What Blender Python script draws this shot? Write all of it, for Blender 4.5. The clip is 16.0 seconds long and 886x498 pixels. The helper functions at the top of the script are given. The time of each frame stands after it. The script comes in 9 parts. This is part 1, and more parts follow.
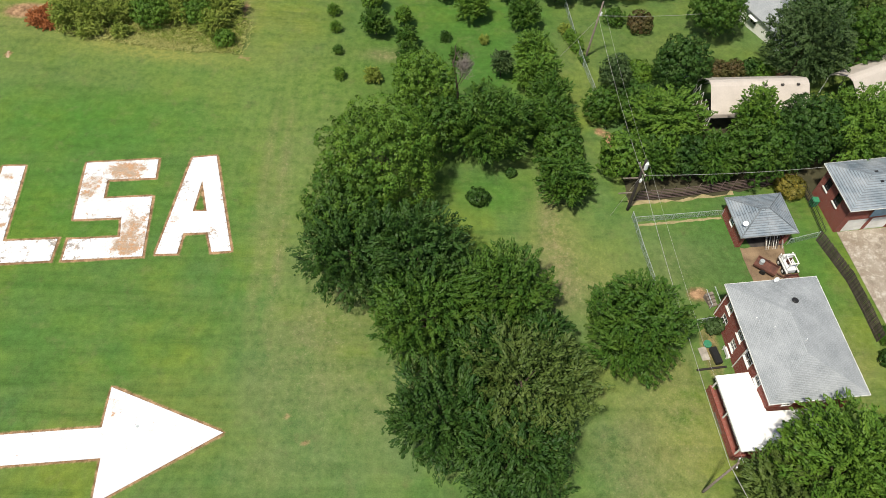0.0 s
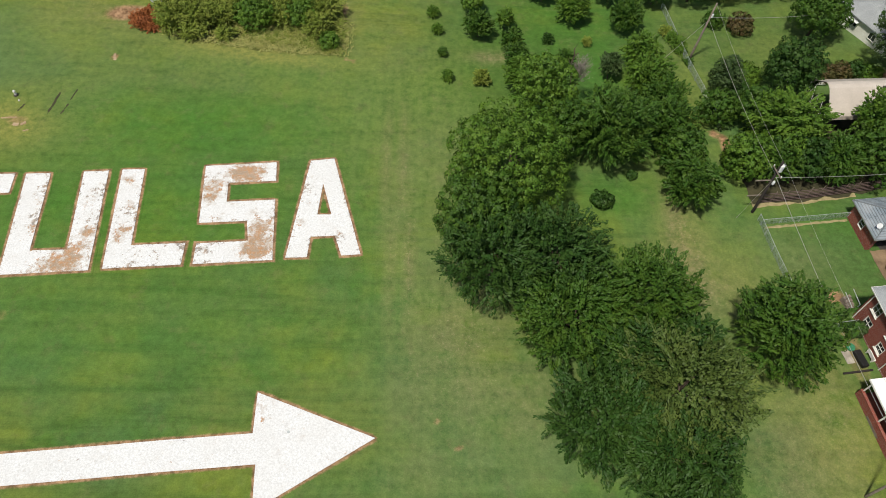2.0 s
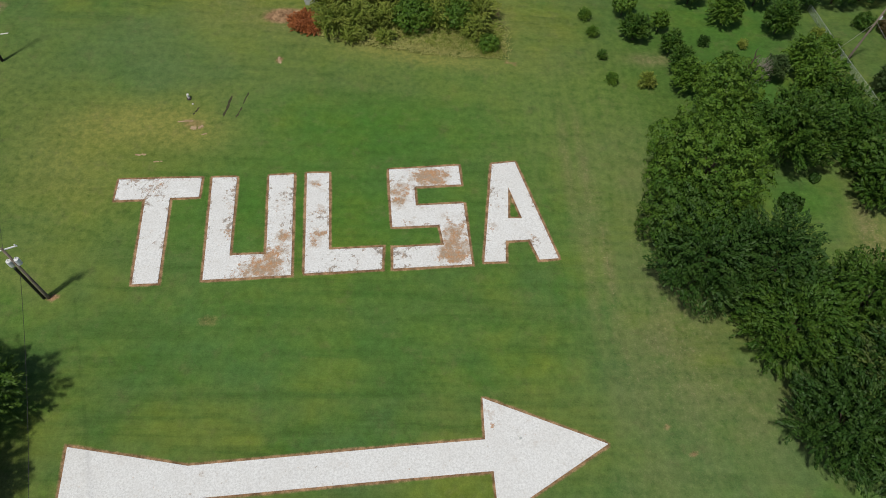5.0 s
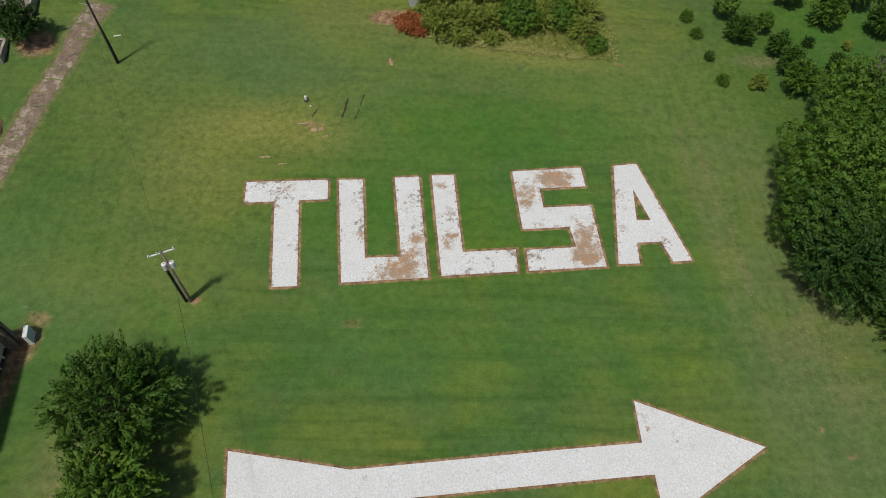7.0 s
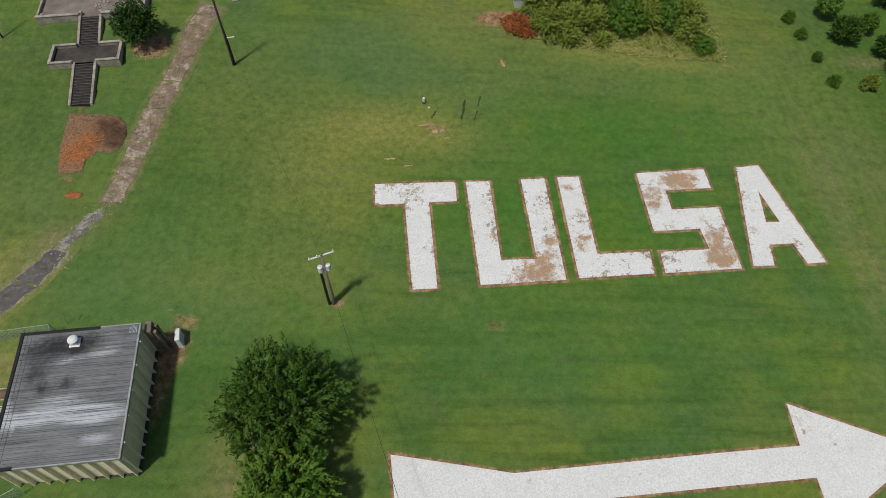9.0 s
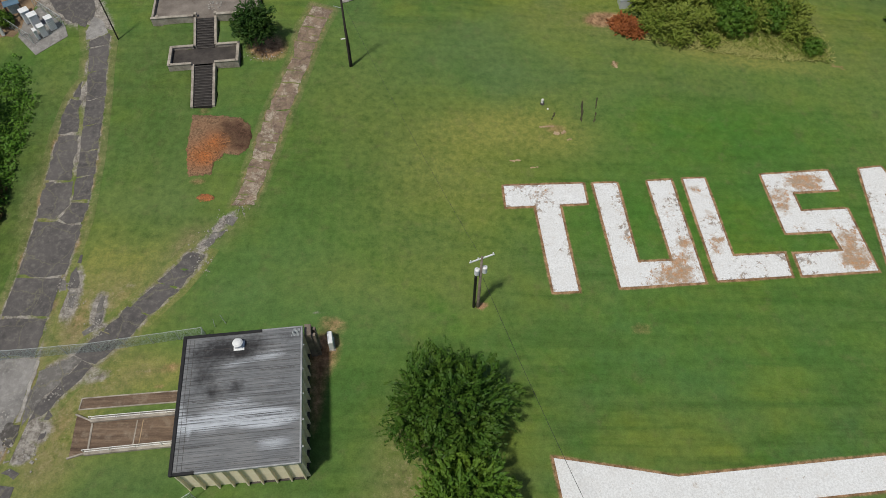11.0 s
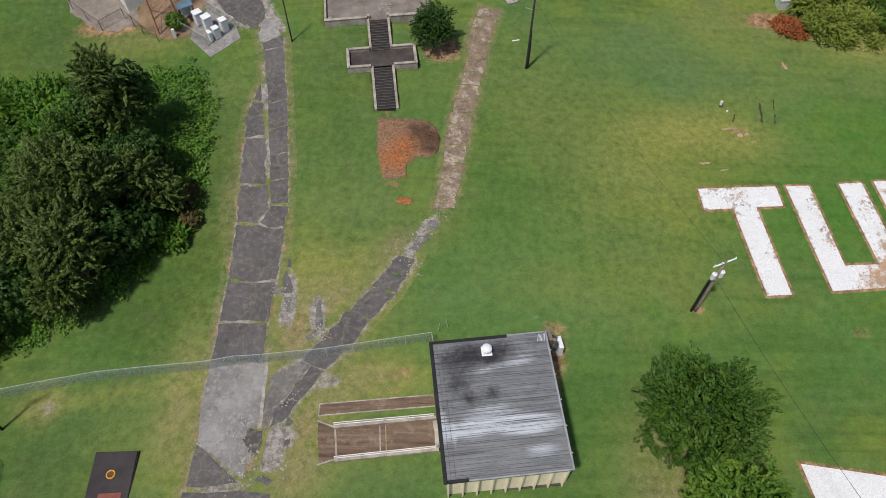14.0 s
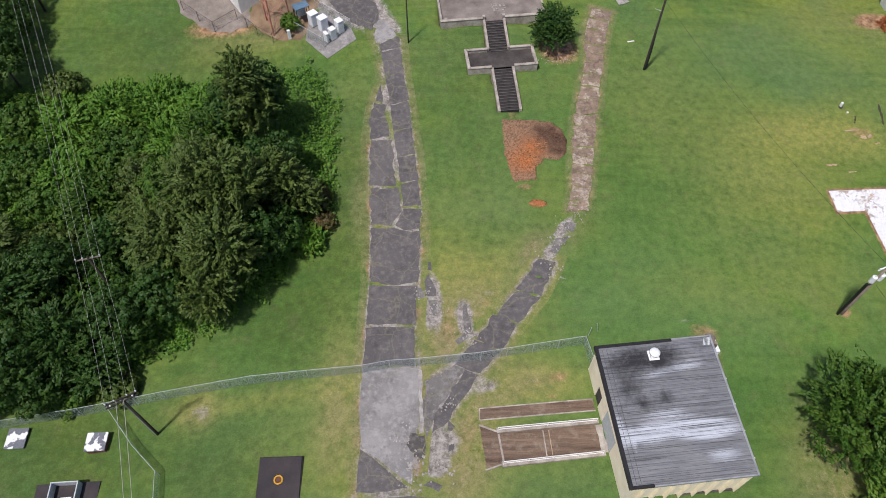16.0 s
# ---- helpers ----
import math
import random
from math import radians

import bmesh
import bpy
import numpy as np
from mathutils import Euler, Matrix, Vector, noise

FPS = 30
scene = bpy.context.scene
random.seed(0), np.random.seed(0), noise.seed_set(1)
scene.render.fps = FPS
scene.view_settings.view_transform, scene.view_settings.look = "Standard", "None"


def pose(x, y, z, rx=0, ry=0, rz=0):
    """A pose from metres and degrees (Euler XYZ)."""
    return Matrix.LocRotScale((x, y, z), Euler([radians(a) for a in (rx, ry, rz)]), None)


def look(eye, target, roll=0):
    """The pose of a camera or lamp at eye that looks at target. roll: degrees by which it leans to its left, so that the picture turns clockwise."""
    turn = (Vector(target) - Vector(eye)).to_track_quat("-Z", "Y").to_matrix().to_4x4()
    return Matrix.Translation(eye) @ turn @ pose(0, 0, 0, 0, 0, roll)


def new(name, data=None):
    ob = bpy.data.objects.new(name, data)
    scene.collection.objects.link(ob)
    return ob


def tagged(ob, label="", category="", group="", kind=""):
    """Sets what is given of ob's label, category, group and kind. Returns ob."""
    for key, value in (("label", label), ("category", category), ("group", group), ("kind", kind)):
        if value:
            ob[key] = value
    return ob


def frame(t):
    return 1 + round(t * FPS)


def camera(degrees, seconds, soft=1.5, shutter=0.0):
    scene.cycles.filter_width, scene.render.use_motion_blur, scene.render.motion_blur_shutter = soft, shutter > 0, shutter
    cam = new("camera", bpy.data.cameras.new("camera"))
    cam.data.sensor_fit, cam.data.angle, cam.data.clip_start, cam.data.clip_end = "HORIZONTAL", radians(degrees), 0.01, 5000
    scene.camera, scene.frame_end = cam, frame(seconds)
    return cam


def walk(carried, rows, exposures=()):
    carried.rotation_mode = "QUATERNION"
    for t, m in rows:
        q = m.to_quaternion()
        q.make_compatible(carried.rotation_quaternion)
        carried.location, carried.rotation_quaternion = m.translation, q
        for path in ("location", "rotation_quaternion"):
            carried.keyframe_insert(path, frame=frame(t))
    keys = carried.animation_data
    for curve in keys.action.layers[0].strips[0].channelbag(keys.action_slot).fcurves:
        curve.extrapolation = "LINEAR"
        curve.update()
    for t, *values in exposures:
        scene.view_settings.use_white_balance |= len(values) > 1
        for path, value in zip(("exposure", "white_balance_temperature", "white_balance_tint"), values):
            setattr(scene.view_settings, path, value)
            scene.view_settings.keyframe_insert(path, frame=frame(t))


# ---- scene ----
cam = camera(65.4, 16.0, soft=0.9)
PATH = [
    (0.0, -3.261, -1.434, 61.273, 33.283, 0.063, 0.000),
    (1.0, -10.431, -1.249, 61.042, 33.407, 0.002, -0.113),
    (2.0, -17.575, -1.071, 60.846, 33.514, -0.039, -0.206),
    (3.0, -24.694, -0.897, 60.682, 33.606, -0.064, -0.281),
    (4.0, -31.791, -0.725, 60.548, 33.682, -0.075, -0.341),
    (5.0, -38.868, -0.552, 60.439, 33.744, -0.074, -0.387),
    (6.0, -45.927, -0.375, 60.352, 33.793, -0.064, -0.422),
    (7.0, -52.970, -0.192, 60.284, 33.829, -0.046, -0.448),
    (8.0, -60.000, 0.000, 60.230, 33.852, -0.023, -0.466),
    (9.0, -67.019, 0.203, 60.187, 33.865, 0.002, -0.479),
    (10.0, -74.029, 0.420, 60.153, 33.867, 0.028, -0.489),
    (11.0, -81.032, 0.654, 60.123, 33.860, 0.052, -0.498),
    (12.0, -88.031, 0.907, 60.093, 33.844, 0.071, -0.508),
    (13.0, -95.027, 1.182, 60.061, 33.819, 0.083, -0.521),
    (14.0, -102.023, 1.481, 60.022, 33.788, 0.087, -0.539),
    (15.0, -109.022, 1.807, 59.973, 33.750, 0.079, -0.564),
    (16.0, -116.025, 2.162, 59.911, 33.707, 0.058, -0.598),
]
walk(cam, [(t, pose(x, y, z, rx, ry, rz)) for t, x, y, z, rx, ry, rz in PATH],
     [(0.0, 0.62, 6500, 10), (1.5, 0.38, 6500, 10), (3.5, 0.0, 6480, 10), (6.5, -0.24, 6330, 10), (9.0, -0.23, 6330, 10), (12.0, -0.04, 6330, 11), (14.5, 0.18, 6120, 16), (16.0, 0.33, 5990, 20)])

# ---- light ----
SUN_FROM = Vector((-0.65, -0.76, 0.0)).normalized() * math.cos(radians(65.5)) + Vector((0, 0, math.sin(radians(65.5))))
sky_world = bpy.data.worlds.new("sky")
scene.world = sky_world
sky_world.use_nodes = True
wn = sky_world.node_tree
wn.nodes.clear()
sky = wn.nodes.new("ShaderNodeTexSky")
sky.sky_type = 'NISHITA'
sky.sun_disc = False
sky.sun_elevation = radians(65.5)
sky.sun_rotation = radians(220.5)
sky.air_density, sky.dust_density, sky.ozone_density = 1.0, 2.5, 1.0
sky_bg = wn.nodes.new("ShaderNodeBackground")
sky_bg.inputs["Strength"].default_value = 0.068
sky_out = wn.nodes.new("ShaderNodeOutputWorld")
wn.links.new(sky.outputs[0], sky_bg.inputs[0])
wn.links.new(sky_bg.outputs[0], sky_out.inputs[0])
sun_data = bpy.data.lights.new("sun", 'SUN')
sun_data.energy, sun_data.angle, sun_data.color = 3.35, radians(4.0), (1.0, 0.94, 0.79)
sun = new("sun", sun_data)
sun.matrix_world = look(SUN_FROM * 200, (0, 0, 0))


# ---- terrain ----
def hill(x, y):
    """Height of the natural ground."""
    u = min(max((x + 60) / 60, -1.45), 1.6)
    v = min(max((y - 40) / 40, -0.65), 1.2)
    rise = 0.4 * math.exp(-((x + 108.8) ** 2 + (y - 70.5) ** 2) / 64)
    return (rise + 0.3943 - 3.2865 * u + 0.9972 * v + 0.5176 * u * u - 0.9742 * u * v + 0.7143 * v * v + 1.3179 * u ** 3
            + 0.0356 * u * u * v - 2.0701 * u * v * v - 0.4589 * v ** 3 + 0.9108 * u * u * v * v - 0.6698 * u ** 4)


# ---- materials ----
class Nodes:
    """A small writer of node materials."""

    def __init__(self, name):
        self.mat = bpy.data.materials.new(name)
        self.mat.use_nodes = True
        self.t = self.mat.node_tree
        self.t.nodes.clear()
        self.out = self.t.nodes.new("ShaderNodeOutputMaterial")

    def put(self, kind, **sets):
        n = self.t.nodes.new(kind)
        for key, value in sets.items():
            n.inputs[key].default_value = value
        return n

    def link(self, a, b):
        self.t.links.new(a, b)

    def coords(self, sx=1.0, sy=1.0, sz=1.0, rot=0.0, space="Object"):
        c = self.t.nodes.new("ShaderNodeTexCoord")
        m = self.put("ShaderNodeMapping", Scale=(sx, sy, sz), Rotation=(0, 0, rot))
        self.link(c.outputs[space], m.inputs[0])
        return m.outputs[0]

    def noise(self, vec, scale, detail=4.0, rough=0.55):
        n = self.put("ShaderNodeTexNoise", Scale=scale, Detail=detail, Roughness=rough)
        self.link(vec, n.inputs["Vector"])
        return n.outputs[0]

    def ramp(self, fac, stops):
        r = self.t.nodes.new("ShaderNodeValToRGB")
        e = r.color_ramp.elements
        while len(e) < len(stops):
            e.new(0.5)
        for el, (at, col) in zip(e, stops):
            el.position = at
            el.color = (*col, 1) if isinstance(col, tuple) else (col, col, col, 1)
        self.link(fac, r.inputs[0])
        return r.outputs[0]

    def math(self, op, a, b=None):
        m = self.t.nodes.new("ShaderNodeMath")
        m.operation = op
        for i, v in enumerate((a, b)):
            if v is None:
                continue
            if isinstance(v, (int, float)):
                m.inputs[i].default_value = v
            else:
                self.link(v, m.inputs[i])
        return m.outputs[0]

    def mix(self, fac, a, b, blend='MIX'):
        m = self.t.nodes.new("ShaderNodeMix")
        m.data_type = 'RGBA'
        m.blend_type = blend
        for sock, v in ((m.inputs[0], fac), (m.inputs[6], a), (m.inputs[7], b)):
            if isinstance(v, (int, float)):
                sock.default_value = v
            elif isinstance(v, tuple):
                sock.default_value = (*v, 1)
            else:
                self.link(v, sock)
        return m.outputs[2]

    def attr(self, name):
        a = self.t.nodes.new("ShaderNodeAttribute")
        a.attribute_name = name
        return a.outputs["Fac"]

    def bump(self, height, strength=0.4, distance=0.05):
        b = self.put("ShaderNodeBump", Strength=strength, Distance=distance)
        self.link(height, b.inputs["Height"])
        return b.outputs[0]

    def done(self, color, rough=0.8, metal=0.0, normal=None, spec=0.3):
        p = self.put("ShaderNodeBsdfPrincipled", Metallic=metal)
        p.inputs["Specular IOR Level"].default_value = spec
        for sock, v in ((p.inputs["Base Color"], color), (p.inputs["Roughness"], rough)):
            if isinstance(v, tuple):
                sock.default_value = (*v, 1)
            elif isinstance(v, (int, float)):
                sock.default_value = v
            else:
                self.link(v, sock)
        if normal is not None:
            self.link(normal, p.inputs["Normal"])
        self.link(p.outputs[0], self.out.inputs[0])
        return self.mat


def worn(name, base, dark, scale=1.2, rough=0.85, metal=0.0, bump=0.3, fine=14.0, spec=0.25, space="Object", each=0.0):
    """A plain surface with stains at one scale and grain at another."""
    n = Nodes(name)
    v = n.coords(space=space)
    stain = n.noise(v, scale, 5, 0.6)
    grain = n.noise(v, fine, 4, 0.6)
    col = n.mix(n.ramp(stain, [(0.32, 0.0), (0.68, 1.0)]), dark, base)
    col = n.mix(0.55, col, n.mix(n.ramp(grain, [(0.25, 0.25), (0.75, 0.75)]), (0.25, 0.25, 0.25), (0.8, 0.8, 0.8)), 'OVERLAY')
    if each:
        info = n.t.nodes.new("ShaderNodeObjectInfo")
        k = n.math('ADD', n.math('MULTIPLY', info.outputs["Random"], each), 1.0 - each / 2)
        vv = n.t.nodes.new("ShaderNodeCombineXYZ")
        for i in range(3):
            n.link(k, vv.inputs[i])
        col = n.mix(1.0, col, vv.outputs[0], 'MULTIPLY')
    return n.done(col, rough, metal, n.bump(grain, bump, 0.03), spec)


def grass_material():
    """Mown grass; the attributes say where it is dry, tan, lush, darker (deep), worn bare or dusty."""
    n = Nodes("mown_grass")
    v = n.coords()
    big = n.noise(v, 0.040, 4, 0.6)
    mid = n.noise(v, 0.22, 5, 0.65)
    small = n.noise(v, 1.3, 6, 0.7)
    fine = n.noise(v, 7.0, 3, 0.7)
    mow = n.noise(n.coords(0.05, 0.75, 1.0, 0.07), 1.0, 4, 0.6)
    swath = n.noise(n.coords(0.02, 0.16, 1.0, 0.05), 1.0, 3, 0.6)
    green = n.mix(n.ramp(big, [(0.35, 0.0), (0.65, 1.0)]), (0.058, 0.138, 0.022), (0.084, 0.160, 0.034))
    green = n.mix(n.ramp(mid, [(0.36, 0.0), (0.70, 1.0)]), green, (0.124, 0.176, 0.044))
    hue = n.noise(v, 0.085, 4, 0.6)
    green = n.mix(n.math('MULTIPLY', n.ramp(hue, [(0.48, 0.0), (0.62, 1.0)]), 0.85), green, (0.146, 0.190, 0.028))
    green = n.mix(n.math('MULTIPLY', n.ramp(hue, [(0.34, 1.0), (0.48, 0.0)]), 0.75), green, (0.060, 0.128, 0.046))
    green = n.mix(n.math('MULTIPLY', n.ramp(swath, [(0.44, 0.0), (0.62, 1.0)]), 0.35), green, (0.118, 0.150, 0.052))
    green = n.mix(n.math('MULTIPLY', n.ramp(mow, [(0.46, 0.0), (0.70, 1.0)]), 0.72), green, (0.040, 0.090, 0.018))
    green = n.mix(n.math('MULTIPLY', n.attr("dull"), n.ramp(mid, [(0.30, 0.55), (0.62, 1.0)])), green, (0.104, 0.168, 0.060))
    lush = n.math('MULTIPLY', n.attr("lush"), n.ramp(mid, [(0.30, 0.5), (0.60, 1.0)]))
    green = n.mix(n.math('MULTIPLY', lush, 0.85), green, (0.050, 0.150, 0.022))
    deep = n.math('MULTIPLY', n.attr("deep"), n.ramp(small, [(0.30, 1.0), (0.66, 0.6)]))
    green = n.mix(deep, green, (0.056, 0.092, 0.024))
    dryf = n.math('MULTIPLY', n.attr("dry"), n.ramp(small, [(0.30, 0.40), (0.62, 1.0)]))
    green = n.mix(dryf, green, (0.205, 0.214, 0.056))
    tan = n.math('MULTIPLY', n.attr("tan"), n.ramp(n.math('ADD', n.math('MULTIPLY', mid, 0.6), n.math('MULTIPLY', small, 0.5)), [(0.40, 0.0), (0.62, 1.0)]))
    green = n.mix(n.math('MULTIPLY', tan, 0.8), green, (0.215, 0.182, 0.098))
    upright = n.noise(n.coords(0.85, 0.05, 1.0, -0.06), 1.0, 4, 0.6)
    rows = n.math('MULTIPLY', n.ramp(upright, [(0.47, 0.0), (0.66, 1.0)]), n.attr("rows"))
    green = n.mix(n.math('MULTIPLY', rows, 0.30), green, (0.150, 0.196, 0.062))
    rows2 = n.math('MULTIPLY', n.ramp(upright, [(0.34, 1.0), (0.48, 0.0)]), n.attr("rows"))
    green = n.mix(n.math('MULTIPLY', rows2, 0.20), green, (0.048, 0.104, 0.024))
    tuft = n.noise(v, 0.62, 6, 0.70)
    green = n.mix(n.math('MULTIPLY', n.ramp(tuft, [(0.30, 1.0), (0.46, 0.0)]), 0.24), green, (0.040, 0.092, 0.020))
    green = n.mix(n.math('MULTIPLY', n.ramp(tuft, [(0.56, 0.0), (0.72, 1.0)]), 0.26), green, (0.150, 0.205, 0.062))
    litter = n.math('MULTIPLY', n.ramp(n.noise(v, 0.55, 6, 0.72), [(0.54, 0.0), (0.72, 1.0)]), 0.30)
    green = n.mix(litter, green, (0.150, 0.128, 0.070))
    fleck = n.noise(v, 3.0, 8, 0.80)
    green = n.mix(n.math('MULTIPLY', n.ramp(fleck, [(0.55, 0.0), (0.63, 1.0)]), n.math('MULTIPLY', n.attr("tan"), 0.75)), green, (0.310, 0.265, 0.165))
    green = n.mix(n.math('MULTIPLY', n.ramp(fleck, [(0.37, 1.0), (0.45, 0.0)]), n.math('MULTIPLY', n.attr("tan"), 0.65)), green, (0.070, 0.070, 0.032))
    soil = n.math('MULTIPLY', n.attr("bare"), 1.6)
    soil = n.ramp(n.math('MULTIPLY', soil, n.math('ADD', n.math('MULTIPLY', n.math('ADD', small, fine), 0.5), 0.25)), [(0.30, 0.0), (0.72, 1.0)])
    soilcol = n.mix(n.ramp(small, [(0.38, 0.0), (0.62, 1.0)]), (0.165, 0.098, 0.054), (0.35, 0.222, 0.128))
    col = n.mix(soil, green, soilcol)
    dust = n.ramp(n.math('MULTIPLY', n.attr("dust"), n.math('ADD', n.math('ADD', n.math('MULTIPLY', small, 1.1), n.math('MULTIPLY', fine, 0.6)), n.math('MULTIPLY', mid, 0.5))), [(0.42, 0.0), (0.66, 1.0)])
    dustcol = n.mix(n.ramp(n.noise(v, 1.9, 9, 0.80), [(0.40, 0.0), (0.58, 1.0)]), (0.135, 0.120, 0.105), (0.33, 0.31, 0.285))
    col = n.mix(dust, col, dustcol)
    col = n.mix(0.40, col, n.mix(n.ramp(small, [(0.28, 0.0), (0.72, 1.0)]), (0.24, 0.24, 0.24), (0.76, 0.76, 0.76)), 'OVERLAY')
    col = n.mix(0.30, col, n.mix(n.ramp(fine, [(0.28, 0.0), (0.72, 1.0)]), (0.22, 0.22, 0.22), (0.79, 0.79, 0.79)), 'OVERLAY')
    h = n.math('ADD', n.math('MULTIPLY', small, 0.6), fine)
    return n.done(col, 0.95, 0.0, n.bump(h, 0.38, 0.10), 0.1)


def mulch_material():
    """Shredded bark, orange where fresh, dark where leaves have rotted."""
    n = Nodes("wood_mulch")
    v = n.coords()
    chips = n.noise(v, 4.2, 7, 0.82)
    mid = n.noise(v, 0.8, 6, 0.70)
    col = n.mix(n.ramp(mid, [(0.36, 0.0), (0.62, 1.0)]), (0.160, 0.108, 0.068), (0.245, 0.145, 0.088))
    col = n.mix(n.math('MULTIPLY', n.attr("fresh"), n.ramp(chips, [(0.34, 0.2), (0.55, 1.0)])), col, (0.36, 0.125, 0.042))
    col = n.mix(n.math('MULTIPLY', n.ramp(n.math('ADD', n.attr("rotted"), n.math('MULTIPLY', n.math('SUBTRACT', n.math('ADD', chips, mid), 1.0), 3.0)), [(0.30, 0.0), (0.85, 1.0)]), 0.9), col, (0.070, 0.040, 0.028))
    col = n.mix(0.8, col, n.mix(n.ramp(chips, [(0.36, 0.0), (0.62, 1.0)]), (0.10, 0.10, 0.10), (0.84, 0.84, 0.84)), 'OVERLAY')
    grass = n.ramp(n.math('ADD', n.attr("rim"), n.math('MULTIPLY', n.math('SUBTRACT', n.noise(v, 1.5, 8, 0.78), 0.5), 2.0)), [(0.26, 1.0), (0.44, 0.0)])
    col = n.mix(grass, col, (0.076, 0.128, 0.034))
    return n.done(col, 0.95, 0.0, n.bump(chips, 1.0, 0.06), 0.1)


def leaf_material(name, low, high, warm, sheen=0.22, through_light=0.14):
    """Leaves: every leaf has its own green, whole boughs lean lighter or darker."""
    n = Nodes(name)
    geo = n.t.nodes.new("ShaderNodeNewGeometry")
    bough = n.noise(n.coords(), 0.55, 4, 0.65)
    col = n.mix(n.math('ADD', n.math('MULTIPLY', geo.outputs["Random Per Island"], 0.45), n.math('MULTIPLY', n.attr("tone"), 0.55)), low, high)
    col = n.mix(n.math('MULTIPLY', n.ramp(bough, [(0.40, 0.0), (0.66, 1.0)]), 0.55), col, warm)
    p = n.put("ShaderNodeBsdfPrincipled", Roughness=0.55)
    p.inputs["Specular IOR Level"].default_value = sheen
    n.link(col, p.inputs["Base Color"])
    tr = n.put("ShaderNodeBsdfTranslucent")
    n.link(n.mix(0.6, col, (0.10, 0.16, 0.02)), tr.inputs[0])
    mx = n.put("ShaderNodeMixShader", Fac=through_light)
    n.link(p.outputs[0], mx.inputs[1])
    n.link(tr.outputs[0], mx.inputs[2])
    n.link(mx.outputs[0], n.out.inputs[0])
    return n.mat


def letter_material():
    """White paint on concrete, chipped and stained; attributes say where it is stained brown or worn grey."""
    n = Nodes("weathered_white_paint")
    v = n.coords(space="Object")
    spot = n.noise(v, 1.7, 5, 0.7)
    grain = n.noise(v, 6.0, 5, 0.75)
    cloud = n.noise(v, 0.5, 4, 0.6)
    st, wear = n.attr("stain"), n.attr("wear")
    white = n.mix(n.ramp(grain, [(0.34, 0.0), (0.60, 1.0)]), (0.53, 0.54, 0.555), (0.745, 0.76, 0.78))
    white = n.mix(n.math('MULTIPLY', n.ramp(cloud, [(0.42, 0.0), (0.65, 1.0)]), 0.30), white, (0.58, 0.575, 0.57))
    haze = n.ramp(n.math('ADD', n.noise(v, 1.0, 8, 0.74), n.math('MULTIPLY', st, 0.26)), [(0.60, 0.0), (0.80, 1.0)])
    col = n.mix(n.math('MULTIPLY', haze, 0.85), white, (0.40, 0.33, 0.27))
    chip = n.ramp(n.math('ADD', n.noise(v, 1.9, 9, 0.80), n.math('MULTIPLY', wear, 0.17)), [(0.625, 0.0), (0.665, 1.0)])
    col = n.mix(n.math('MULTIPLY', chip, 0.85), col, n.mix(n.ramp(spot, [(0.42, 0.0), (0.58, 1.0)]), (0.205, 0.185, 0.165), (0.30, 0.215, 0.15)))
    brown = n.ramp(n.math('ADD', n.noise(v, 1.25, 10, 0.80), n.math('MULTIPLY', st, 0.20)), [(0.625, 0.0), (0.668, 1.0)])
    browncol = n.mix(n.ramp(spot, [(0.42, 0.0), (0.60, 1.0)]), (0.315, 0.235, 0.165), (0.42, 0.215, 0.09))
    browncol = n.mix(n.ramp(grain, [(0.50, 0.0), (0.66, 0.6)]), browncol, (0.52, 0.47, 0.42))
    col = n.mix(n.math('MULTIPLY', brown, 0.92), col, browncol)
    h = n.math('ADD', grain, n.math('MULTIPLY', spot, -0.5))
    return n.done(col, 0.85, 0.0, n.bump(h, 0.35, 0.03), 0.2)


